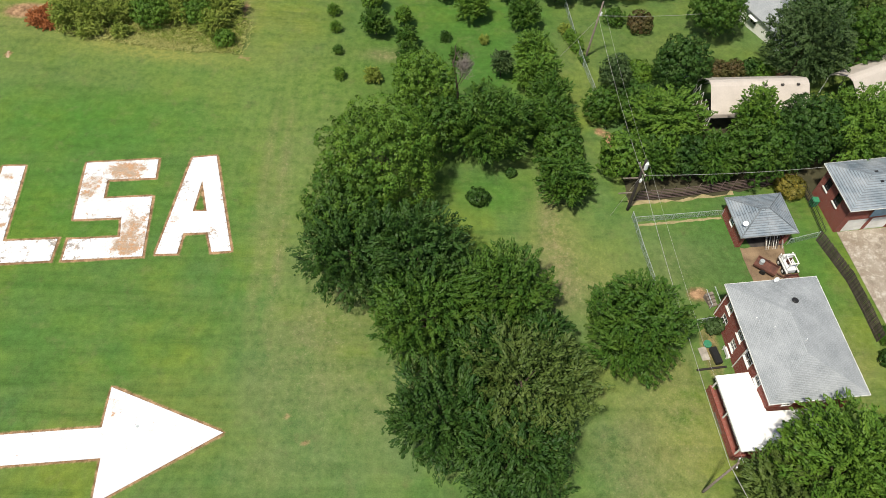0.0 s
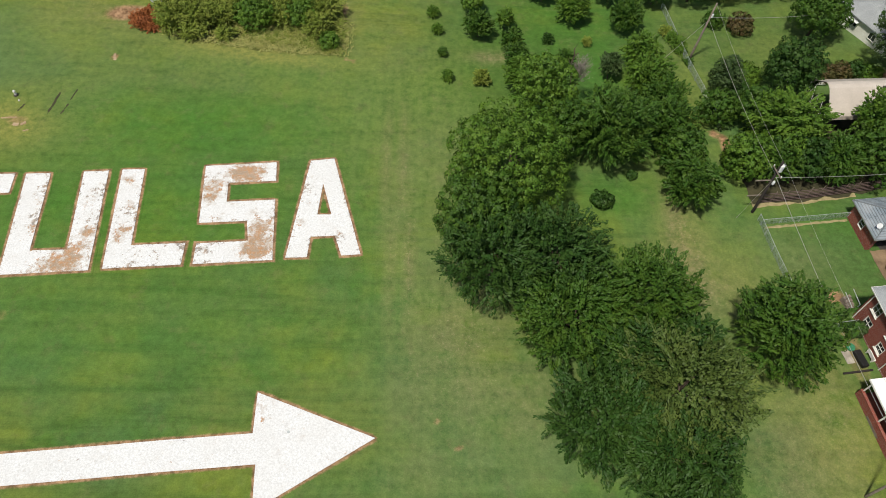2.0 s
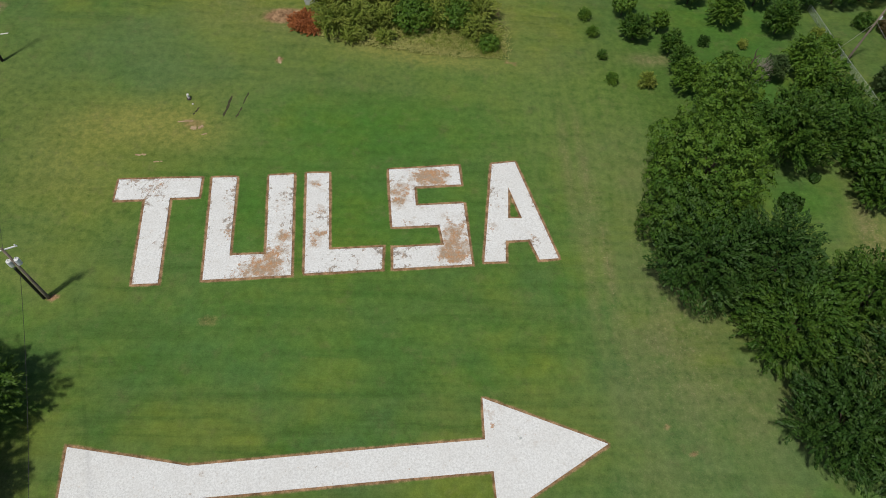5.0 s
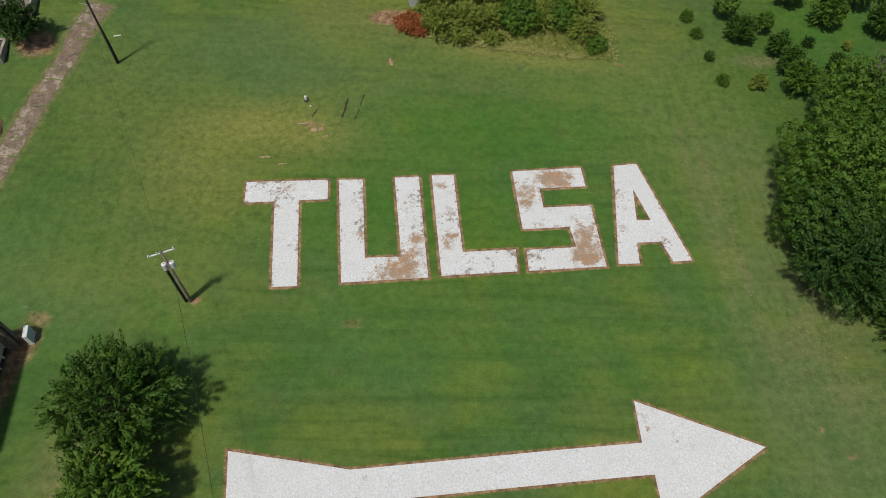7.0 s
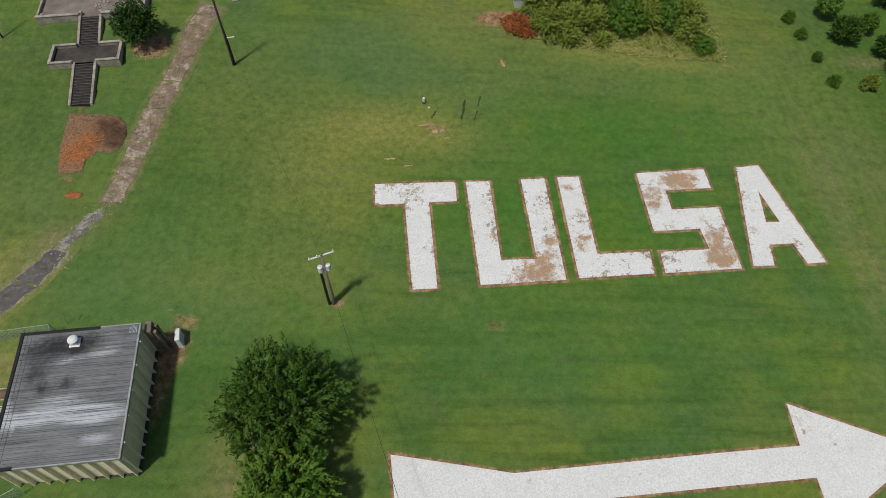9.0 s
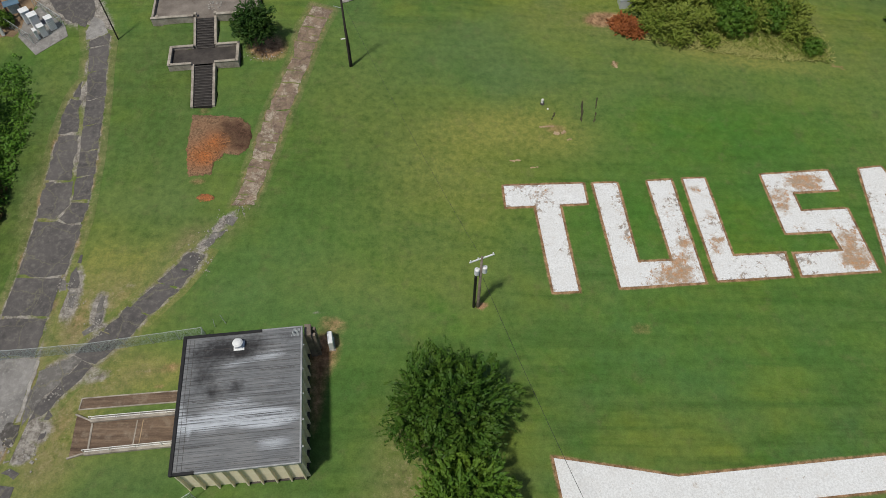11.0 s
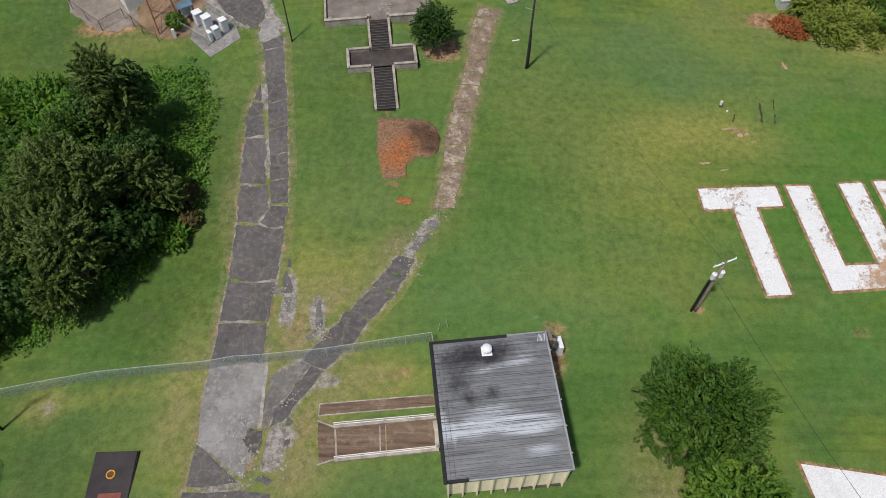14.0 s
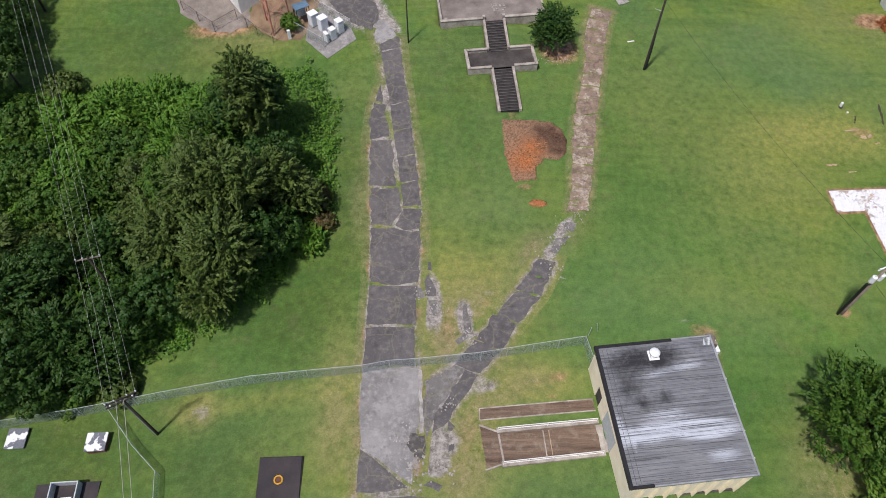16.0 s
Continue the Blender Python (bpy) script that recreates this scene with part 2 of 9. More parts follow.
def asphalt_material(name, base, dark, pale, cracks=0.45):
    n = Nodes(name)
    v = n.coords(space="Object")
    info = n.t.nodes.new("ShaderNodeObjectInfo")
    big = n.noise(v, 0.35, 4, 0.6)
    mid = n.noise(v, 1.8, 5, 0.65)
    grit = n.noise(v, 22.0, 3, 0.7)
    col = n.mix(n.ramp(big, [(0.35, 0.0), (0.65, 1.0)]), dark, base)
    col = n.mix(n.math('MULTIPLY', info.outputs["Random"], 0.75), col, dark)
    col = n.mix(n.math('MULTIPLY', n.ramp(mid, [(0.50, 0.0), (0.72, 1.0)]), 0.60), col, pale)
    scuff = n.noise(v, 4.5, 6, 0.78)
    col = n.mix(n.math('MULTIPLY', n.ramp(scuff, [(0.58, 0.0), (0.66, 1.0)]), 0.70), col, pale)
    blot = n.noise(v, 0.9, 8, 0.75)
    col = n.mix(n.math('MULTIPLY', n.ramp(blot, [(0.34, 1.0), (0.44, 0.0)]), 0.6), col, (dark[0] * 0.62, dark[1] * 0.62, dark[2] * 0.64))
    vor = n.put("ShaderNodeTexVoronoi", Scale=0.32)
    vor.feature = 'DISTANCE_TO_EDGE'
    vec = n.t.nodes.new("ShaderNodeVectorMath")
    vec.operation = 'ADD'
    wob = n.put("ShaderNodeTexNoise", Scale=0.9, Detail=5.0, Roughness=0.65)
    n.link(v, wob.inputs["Vector"])
    n.link(v, vec.inputs[0])
    n.link(wob.outputs[1], vec.inputs[1])
    n.link(vec.outputs[0], vor.inputs["Vector"])
    crack = n.ramp(vor.outputs[0], [(0.006, 1.0), (0.018, 0.0)])
    col = n.mix(n.math('MULTIPLY', crack, cracks), col, (0.19, 0.18, 0.12))
    col = n.mix(0.4, col, n.mix(n.ramp(grit, [(0.25, 0.0), (0.75, 1.0)]), (0.3, 0.3, 0.3), (0.7, 0.7, 0.7)), 'OVERLAY')
    return n.done(col, 0.9, 0.0, n.bump(n.math('ADD', grit, mid), 0.35, 0.02), 0.25)


def walk_material():
    """Thin old concrete walk: brown where the skin has gone, pale where it holds, cracked across."""
    n = Nodes("old_concrete_walk")
    v = n.coords()
    info = n.t.nodes.new("ShaderNodeObjectInfo")
    mid = n.noise(v, 1.1, 8, 0.72)
    small = n.noise(v, 4.0, 6, 0.75)
    col = n.mix(n.ramp(mid, [(0.36, 0.0), (0.60, 1.0)]), (0.135, 0.098, 0.078), (0.255, 0.190, 0.142))
    pale = n.ramp(n.math('ADD', n.noise(v, 0.75, 9, 0.78), n.math('MULTIPLY', info.outputs["Random"], 0.09)), [(0.565, 0.0), (0.65, 1.0)])
    col = n.mix(n.math('MULTIPLY', pale, 0.70), col, (0.43, 0.38, 0.31))
    vor = n.put("ShaderNodeTexVoronoi", Scale=0.75)
    vor.feature = 'DISTANCE_TO_EDGE'
    n.link(v, vor.inputs["Vector"])
    crack = n.ramp(vor.outputs[0], [(0.010, 1.0), (0.035, 0.0)])
    col = n.mix(n.math('MULTIPLY', crack, 0.55), col, (0.150, 0.140, 0.075))
    moss = n.ramp(n.noise(v, 2.2, 8, 0.75), [(0.60, 0.0), (0.70, 1.0)])
    col = n.mix(n.math('MULTIPLY', moss, 0.6), col, (0.165, 0.165, 0.078))
    col = n.mix(0.45, col, n.mix(n.ramp(small, [(0.28, 0.0), (0.72, 1.0)]), (0.24, 0.24, 0.24), (0.76, 0.76, 0.76)), 'OVERLAY')
    return n.done(col, 0.9, 0.0, n.bump(n.math('ADD', small, mid), 0.5, 0.03), 0.2)


def shingle_material(name, a, b, course=0.15, gap=0.018, shade=0.72):
    n = Nodes(name)
    v = n.coords(space="UV")
    br = n.put("ShaderNodeTexBrick", Scale=1.0, Color1=(*a, 1), Color2=(*b, 1), Mortar=(a[0] * shade, a[1] * shade, a[2] * shade, 1))
    br.inputs["Mortar Size"].default_value = gap
    br.inputs["Brick Width"].default_value = 0.42 if course < 0.25 else 40.0
    br.inputs["Row Height"].default_value = course
    n.link(v, br.inputs["Vector"])
    big = n.noise(n.coords(), 0.5, 5, 0.6)
    grit = n.noise(n.coords(), 12.0, 3, 0.7)
    col = n.mix(n.ramp(big, [(0.35, 0.0), (0.7, 1.0)]), br.outputs[0], n.mix(0.5, br.outputs[0], (0.40, 0.42, 0.44)))
    col = n.mix(0.4, col, n.mix(n.ramp(grit, [(0.3, 0.0), (0.7, 1.0)]), (0.28, 0.28, 0.28), (0.74, 0.74, 0.74)), 'OVERLAY')
    return n.done(col, 0.9, 0.0, n.bump(br.outputs[1], -0.6, 0.03), 0.25)


def brick_material():
    n = Nodes("red_brick")
    br = n.put("ShaderNodeTexBrick", Scale=1.0, Color1=(0.27, 0.060, 0.042, 1), Color2=(0.20, 0.045, 0.034, 1), Mortar=(0.30, 0.20, 0.17, 1))
    br.inputs["Mortar Size"].default_value = 0.008
    br.inputs["Brick Width"].default_value = 0.21
    br.inputs["Row Height"].default_value = 0.075
    n.link(n.coords(space="UV"), br.inputs["Vector"])
    big = n.noise(n.coords(), 0.8, 5, 0.6)
    col = n.mix(n.math('MULTIPLY', n.ramp(big, [(0.4, 0.0), (0.75, 1.0)]), 0.4), br.outputs[0], (0.16, 0.055, 0.045))
    return n.done(col, 0.9, 0.0, n.bump(br.outputs[1], -0.5, 0.01), 0.2)


def membrane_material():
    """Flat roof felt: grey, with pale chalky runs and thin dark lines along the sheets."""
    n = Nodes("roof_membrane")
    v = n.coords()
    run = n.noise(n.coords(0.24, 4.6, 1.0), 1.0, 8, 0.72)
    run2 = n.noise(n.coords(0.20, 8.5, 1.0), 1.0, 7, 0.70)
    lines = n.noise(n.coords(0.10, 11.0, 1.0), 1.0, 4, 0.6)
    small = n.noise(v, 1.9, 8, 0.75)
    tone = n.noise(v, 0.35, 4, 0.6)
    col = n.mix(n.ramp(run, [(0.34, 0.0), (0.66, 1.0)]), (0.105, 0.111, 0.121), (0.200, 0.210, 0.226))
    col = n.mix(n.math('MULTIPLY', n.ramp(tone, [(0.40, 0.0), (0.66, 1.0)]), 0.5), col, (0.205, 0.208, 0.212))
    pale = n.ramp(n.math('MULTIPLY', n.math('ADD', run2, n.math('MULTIPLY', run, 0.4)), n.attr("chalk")), [(0.40, 0.0), (0.74, 1.0)])
    col = n.mix(n.math('MULTIPLY', pale, 0.82), col, (0.50, 0.54, 0.60))
    col = n.mix(n.math('MULTIPLY', n.ramp(lines, [(0.545, 0.0), (0.60, 1.0)]), 0.85), col, (0.068, 0.071, 0.077))
    dk = n.ramp(n.math('ADD', n.math('MULTIPLY', n.math('SUBTRACT', small, 0.5), 1.3), n.attr("soot")), [(0.22, 0.0), (0.95, 1.0)])
    col = n.mix(dk, col, (0.024, 0.024, 0.027))
    col = n.mix(0.42, col, n.mix(n.ramp(n.noise(n.coords(0.4, 4.2, 1.0), 2.2, 8, 0.78), [(0.30, 0.0), (0.70, 1.0)]), (0.16, 0.16, 0.16), (0.80, 0.80, 0.80)), 'OVERLAY')
    seam = n.put("ShaderNodeTexWave", Scale=0.5)
    seam.bands_direction = 'Y'
    n.link(v, seam.inputs["Vector"])
    line = n.ramp(seam.outputs[0], [(0.0, 1.0), (0.012, 0.0)])
    col = n.mix(n.math('MULTIPLY', line, 0.5), col, (0.05, 0.05, 0.055))
    return n.done(col, 0.75, 0.0, n.bump(n.math('ADD', small, line), 0.3, 0.02), 0.3)


def deck_material():
    """Old stained concrete of the ramp, streaked along its length."""
    n = Nodes("brown_stained_concrete")
    v = n.coords()
    run = n.noise(n.coords(0.25, 3.0, 1.0, -0.10), 1.0, 7, 0.72)
    blot = n.noise(v, 0.9, 6, 0.7)
    grit = n.noise(v, 9.0, 4, 0.7)
    col = n.mix(n.ramp(run, [(0.32, 0.0), (0.66, 1.0)]), (0.070, 0.046, 0.034), (0.200, 0.142, 0.100))
    col = n.mix(n.math('MULTIPLY', n.ramp(blot, [(0.52, 0.0), (0.70, 1.0)]), 0.6), col, (0.285, 0.235, 0.180))
    col = n.mix(0.4, col, n.mix(n.ramp(grit, [(0.28, 0.0), (0.72, 1.0)]), (0.25, 0.25, 0.25), (0.75, 0.75, 0.75)), 'OVERLAY')
    return n.done(col, 0.85, 0.0, n.bump(grit, 0.4, 0.02), 0.25)


def lid_material():
    """White paint that has flaked off in large grey patches."""
    n = Nodes("flaking_white_lid")
    v = n.coords()
    worn_off = n.ramp(n.noise(v, 0.95, 5, 0.55), [(0.475, 0.0), (0.50, 1.0)])
    grain = n.noise(v, 8.0, 4, 0.7)
    white = n.mix(n.ramp(grain, [(0.3, 0.0), (0.7, 1.0)]), (0.60, 0.62, 0.65), (0.74, 0.76, 0.79))
    grey = n.mix(n.ramp(grain, [(0.3, 0.0), (0.7, 1.0)]), (0.10, 0.11, 0.13), (0.17, 0.18, 0.21))
    return n.done(n.mix(worn_off, white, grey), 0.8, 0.0, n.bump(grain, 0.3, 0.02), 0.25)


M = {}
M["grass"] = grass_material()
M["letter"] = letter_material()
M["soil"] = worn("tan_soil", (0.42, 0.315, 0.205), (0.27, 0.190, 0.115), 0.9, 0.95, bump=0.6, fine=7.0)
M["mulch"] = mulch_material()
M["shred"] = worn("pale_bark_shred", (0.46, 0.235, 0.105), (0.32, 0.130, 0.050), 2.0, 0.9, bump=0.3)
# soil of the ruts; under shelter and trees the dark colour stands for shade
M["dark_soil_shade"] = worn("dark_rut_soil_and_shade", (0.066, 0.060, 0.032), (0.040, 0.040, 0.022), 0.9, 0.95, bump=1.0, fine=6.0)
M["asphalt"] = asphalt_material("old_asphalt", (0.125, 0.117, 0.115), (0.082, 0.077, 0.078), (0.20, 0.186, 0.172))
M["paleasphalt"] = asphalt_material("pale_concrete_drive", (0.285, 0.276, 0.270), (0.165, 0.158, 0.155), (0.37, 0.365, 0.355), 0.15)
M["branchend"] = asphalt_material("worn_grey_asphalt", (0.205, 0.195, 0.185), (0.115, 0.108, 0.104), (0.31, 0.30, 0.285), 0.6)
M["crumble"] = asphalt_material("crumbled_asphalt", (0.115, 0.106, 0.100), (0.065, 0.060, 0.056), (0.22, 0.21, 0.20), 1.0)
M["slabstone"] = walk_material()
M["rubble"] = worn("pale_broken_concrete", (0.38, 0.365, 0.345), (0.19, 0.175, 0.16), 1.6, 0.95, bump=0.8)
M["concrete"] = worn("weathered_concrete", (0.42, 0.385, 0.335), (0.20, 0.175, 0.15), 1.1, 0.9, bump=0.5)
M["darkconcrete"] = worn("dark_mottled_concrete", (0.082, 0.072, 0.066), (0.034, 0.030, 0.029), 0.7, 0.85, bump=0.4)
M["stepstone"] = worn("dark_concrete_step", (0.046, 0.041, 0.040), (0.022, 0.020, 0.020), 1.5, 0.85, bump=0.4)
M["paleblue"] = worn("pale_blue_enamel", (0.55, 0.63, 0.68), (0.45, 0.53, 0.58), 1.5, 0.45, 0.0, 0.05)
M["stepnose"] = worn("worn_step_edge", (0.105, 0.097, 0.090), (0.050, 0.046, 0.044), 2.0, 0.85, bump=0.3)
M["browndeck"] = deck_material()
M["cream"] = worn("cream_concrete_panel", (0.86, 0.78, 0.61), (0.76, 0.665, 0.49), 0.8, 0.85, bump=0.25)
M["membrane"] = membrane_material()
M["tar"] = worn("black_roof_edge", (0.022, 0.022, 0.025), (0.012, 0.012, 0.014), 1.5, 0.6)
M["flashing"] = worn("grey_metal_flashing", (0.42, 0.43, 0.45), (0.26, 0.27, 0.28), 1.5, 0.5, 0.5, 0.1)
M["brick"] = brick_material()
M["shingle"] = shingle_material("grey_shingles", (0.235, 0.255, 0.272), (0.285, 0.305, 0.322))
M["shingle_dark"] = shingle_material("blue_grey_shingles", (0.135, 0.170, 0.205), (0.185, 0.228, 0.270), 0.27, 0.040, 0.45)
M["white"] = worn("white_paint", (0.78, 0.78, 0.76), (0.62, 0.61, 0.58), 1.0, 0.6, bump=0.1)
M["whiteroof"] = worn("white_coated_roof", (0.86, 0.86, 0.85), (0.80, 0.80, 0.79), 0.3, 0.6, bump=0.05)
M["beige"] = worn("beige_metal_sheet", (0.50, 0.45, 0.405), (0.42, 0.375, 0.335), 0.5, 0.5, 0.0, 0.1)
M["metalwhite"] = worn("white_enamel", (0.74, 0.76, 0.78), (0.62, 0.64, 0.66), 2.0, 0.4, 0.0, 0.05)
M["galv"] = worn("galvanised_steel", (0.48, 0.52, 0.53), (0.36, 0.40, 0.41), 3.0, 0.5, 0.2, 0.1)
M["mesh"] = worn("galvanised_wire", (0.44, 0.52, 0.51), (0.34, 0.42, 0.41), 3.0, 0.55, 0.2, 0.0)
M["wood"] = worn("grey_weathered_wood", (0.24, 0.20, 0.165), (0.12, 0.10, 0.085), 2.0, 0.9)
M["darkwood"] = worn("dark_creosoted_wood", (0.040, 0.033, 0.030), (0.022, 0.019, 0.018), 2.0, 0.9)
M["fencewood"] = worn("dark_weathered_boards", (0.105, 0.085, 0.072), (0.050, 0.042, 0.038), 1.5, 0.9, each=0.6)
M["black"] = worn("black_iron", (0.020, 0.020, 0.022), (0.012, 0.012, 0.012), 2.0, 0.5)
M["palesoil"] = worn("pale_straw_soil", (0.36, 0.29, 0.165), (0.20, 0.185, 0.085), 1.6, 0.95, bump=0.6, fine=7.0)
M["pipe"] = worn("rusty_brown_pipe", (0.150, 0.105, 0.098), (0.075, 0.055, 0.050), 2.0, 0.7)
M["wire"] = worn("dull_aluminium_wire", (0.48, 0.47, 0.44), (0.36, 0.35, 0.33), 1.0, 0.5, 0.4, 0.0)
M["darkwire"] = worn("dark_wire", (0.035, 0.035, 0.035), (0.025, 0.025, 0.025), 1.0, 0.6, 0.0, 0.0)
M["glass"] = Nodes("dark_window_glass").done((0.02, 0.025, 0.03), 0.06, 0.0, None, 0.6)
M["rust"] = worn("rusty_steel", (0.165, 0.070, 0.050), (0.070, 0.034, 0.028), 1.5, 0.85, bump=0.4)
M["rubber"] = worn("black_rubber", (0.020, 0.020, 0.020), (0.014, 0.014, 0.014), 2.0, 0.8)
M["yellow"] = worn("yellow_paint", (0.65, 0.36, 0.03), (0.45, 0.24, 0.02), 2.0, 0.6)
M["hatch"] = worn("dark_brown_cover", (0.045, 0.038, 0.040), (0.026, 0.023, 0.026), 0.8, 0.7)
M["redwhite"] = worn("faded_red_paint", (0.46, 0.20, 0.15), (0.34, 0.13, 0.10), 2.0, 0.6)
M["blue"] = worn("blue_grey_sheet", (0.12, 0.20, 0.28), (0.07, 0.12, 0.17), 1.0, 0.5)
M["green"] = worn("green_plastic", (0.05, 0.24, 0.13), (0.03, 0.15, 0.08), 2.0, 0.5)
M["bark"] = worn("grey_brown_bark", (0.12, 0.092, 0.070), (0.060, 0.048, 0.038), 3.0, 0.95, bump=0.8)
M["deadbark"] = worn("bare_grey_branches", (0.30, 0.265, 0.235), (0.20, 0.18, 0.16), 3.0, 0.95)
M["gravel"] = worn("brown_gravel", (0.25, 0.218, 0.190), (0.14, 0.120, 0.102), 0.8, 0.95, bump=0.9, fine=9.0)
M["dirt"] = worn("brown_dirt", (0.26, 0.185, 0.115), (0.135, 0.092, 0.058), 0.6, 0.95, bump=0.8, fine=8.0)
M["brickfloor"] = worn("red_brick_floor", (0.235, 0.085, 0.066), (0.15, 0.052, 0.042), 1.2, 0.9, bump=0.3)
M["terrace"] = worn("old_terrace_concrete", (0.255, 0.225, 0.200), (0.120, 0.102, 0.090), 0.45, 0.9, bump=0.4)
M["lid"] = lid_material()
M["yardconcrete"] = asphalt_material("stained_yard_concrete", (0.46, 0.425, 0.365), (0.24, 0.195, 0.15), (0.60, 0.56, 0.50), 0.2)
M["leaf"] = leaf_material("leaf_mid_green", (0.016, 0.049, 0.006), (0.056, 0.134, 0.016), (0.094, 0.158, 0.018))
M["leaf_bright"] = leaf_material("leaf_bright_green", (0.030, 0.082, 0.009), (0.098, 0.200, 0.022), (0.144, 0.226, 0.025))
M["leaf_dark"] = leaf_material("leaf_dark_green", (0.011, 0.038, 0.006), (0.038, 0.096, 0.016), (0.058, 0.108, 0.017))
M["leaf_olive"] = leaf_material("leaf_olive_green", (0.026, 0.052, 0.010), (0.092, 0.144, 0.030), (0.130, 0.174, 0.038))
M["leaf_blue"] = leaf_material("leaf_blue_green", (0.022, 0.052, 0.014), (0.066, 0.112, 0.036), (0.070, 0.105, 0.032))
M["leaf_red"] = leaf_material("leaf_red_brown", (0.045, 0.042, 0.014), (0.115, 0.072, 0.030), (0.080, 0.098, 0.026))
M["leaf_yellow"] = leaf_material("leaf_yellow_green", (0.030, 0.042, 0.008), (0.300, 0.240, 0.040), (0.060, 0.075, 0.012))
M["leaf_rust"] = leaf_material("dead_orange_needles", (0.24, 0.075, 0.026), (0.42, 0.150, 0.050), (0.26, 0.085, 0.034))
M["straw"] = leaf_material("tall_dry_grass", (0.210, 0.270, 0.062), (0.480, 0.430, 0.165), (0.390, 0.375, 0.125))
M["leaf_brush"] = leaf_material("leaf_yellow_olive", (0.090, 0.146, 0.016), (0.225, 0.288, 0.046), (0.262, 0.280, 0.058))
M["leaf_vine"] = leaf_material("leaf_vine_green", (0.038, 0.112, 0.009), (0.100, 0.225, 0.023), (0.130, 0.232, 0.026))


# ---- helpers of this scene ----
from mathutils.geometry import tessellate_polygon


def link_mesh(name, bm, material, smooth=False):
    me = bpy.data.meshes.new(name)
    bm.to_mesh(me)
    bm.free()
    if material is not None:
        me.materials.append(material)
    if smooth:
        for p in me.polygons:
            p.use_smooth = True
    return me


def part(name, bm, material, parent, label="", smooth=False):
    """Link a bmesh as one mesh object under a thing or a part."""
    ob = new(name, link_mesh(name, bm, material, smooth))
    ob.parent = parent
    if label:
        ob["label"] = label
    return ob


def thing(name, label, category, at=(0, 0, 0), turn=0.0, group="", kind=""):
    ob = new(name)
    ob.empty_display_size = 0.2
    ob.matrix_world = pose(*at, 0, 0, turn)
    return tagged(ob, label, category, group, kind)


def single(name, bm, material, label, category, m=None, group="", kind="", smooth=False):
    ob = new(name, link_mesh(name, bm, material, smooth))
    if m is not None:
        ob.matrix_world = m
    return tagged(ob, label, category, group, kind)


def box(bm, x0, y0, z0, x1, y1, z1, bevel=0.0):
    """Add a box with slightly rounded edges."""
    r = bmesh.ops.create_cube(bm, size=1.0, matrix=Matrix.Translation(((x0 + x1) / 2, (y0 + y1) / 2, (z0 + z1) / 2)) @ Matrix.Diagonal((x1 - x0, y1 - y0, z1 - z0, 1)))
    if bevel:
        edges = list({e for v in r["verts"] for e in v.link_edges})
        bmesh.ops.bevel(bm, geom=edges, offset=bevel, segments=1, affect='EDGES')
    return bm


def boxes(*specs, bevel=0.0):
    bm = bmesh.new()
    for s in specs:
        box(bm, *s, bevel=bevel)
    return bm


def tube(bm, points, radii, sides=8, caps=True):
    """A round tube through points."""
    rings = []
    pts = [Vector(p) for p in points]
    if isinstance(radii, (int, float)):
        radii = [radii] * len(pts)
    for i, p in enumerate(pts):
        d = (pts[min(i + 1, len(pts) - 1)] - pts[max(i - 1, 0)]).normalized()
        a = d.orthogonal().normalized() if abs(d.z) > 0.9 else d.cross(Vector((0, 0, 1))).normalized()
        b = d.cross(a)
        rings.append([bm.verts.new(p + (a * math.cos(2 * math.pi * k / sides) + b * math.sin(2 * math.pi * k / sides)) * radii[i]) for k in range(sides)])
    for r0, r1 in zip(rings, rings[1:]):
        for k in range(sides):
            bm.faces.new((r0[k], r0[(k + 1) % sides], r1[(k + 1) % sides], r1[k]))
    if caps:
        bm.faces.new(rings[0][::-1])
        bm.faces.new(rings[-1])
    return bm


def sagging(a, b, sag, n=10):
    a, b = Vector(a), Vector(b)
    return [a.lerp(b, i / n) - Vector((0, 0, 4 * sag * (i / n) * (1 - i / n))) for i in range(n + 1)]


def wire(name, a, b, sag, radius, material, label):
    bm = tube(bmesh.new(), sagging(a, b, sag, 12), radius, 5)
    return single(name, bm, material, label, "cable", group="overhead cables")


def rough(outline, step=0.6, amp=0.12, seed=1):
    """A ragged copy of an outline."""
    rng = random.Random(seed)
    out = []
    for (x0, y0), (x1, y1) in zip(outline, outline[1:] + outline[:1]):
        d = math.hypot(x1 - x0, y1 - y0)
        k = max(1, int(d / step))
        for i in range(k):
            f = i / k
            out.append((x0 + (x1 - x0) * f + rng.uniform(-amp, amp), y0 + (y1 - y0) * f + rng.uniform(-amp, amp)))
    return out


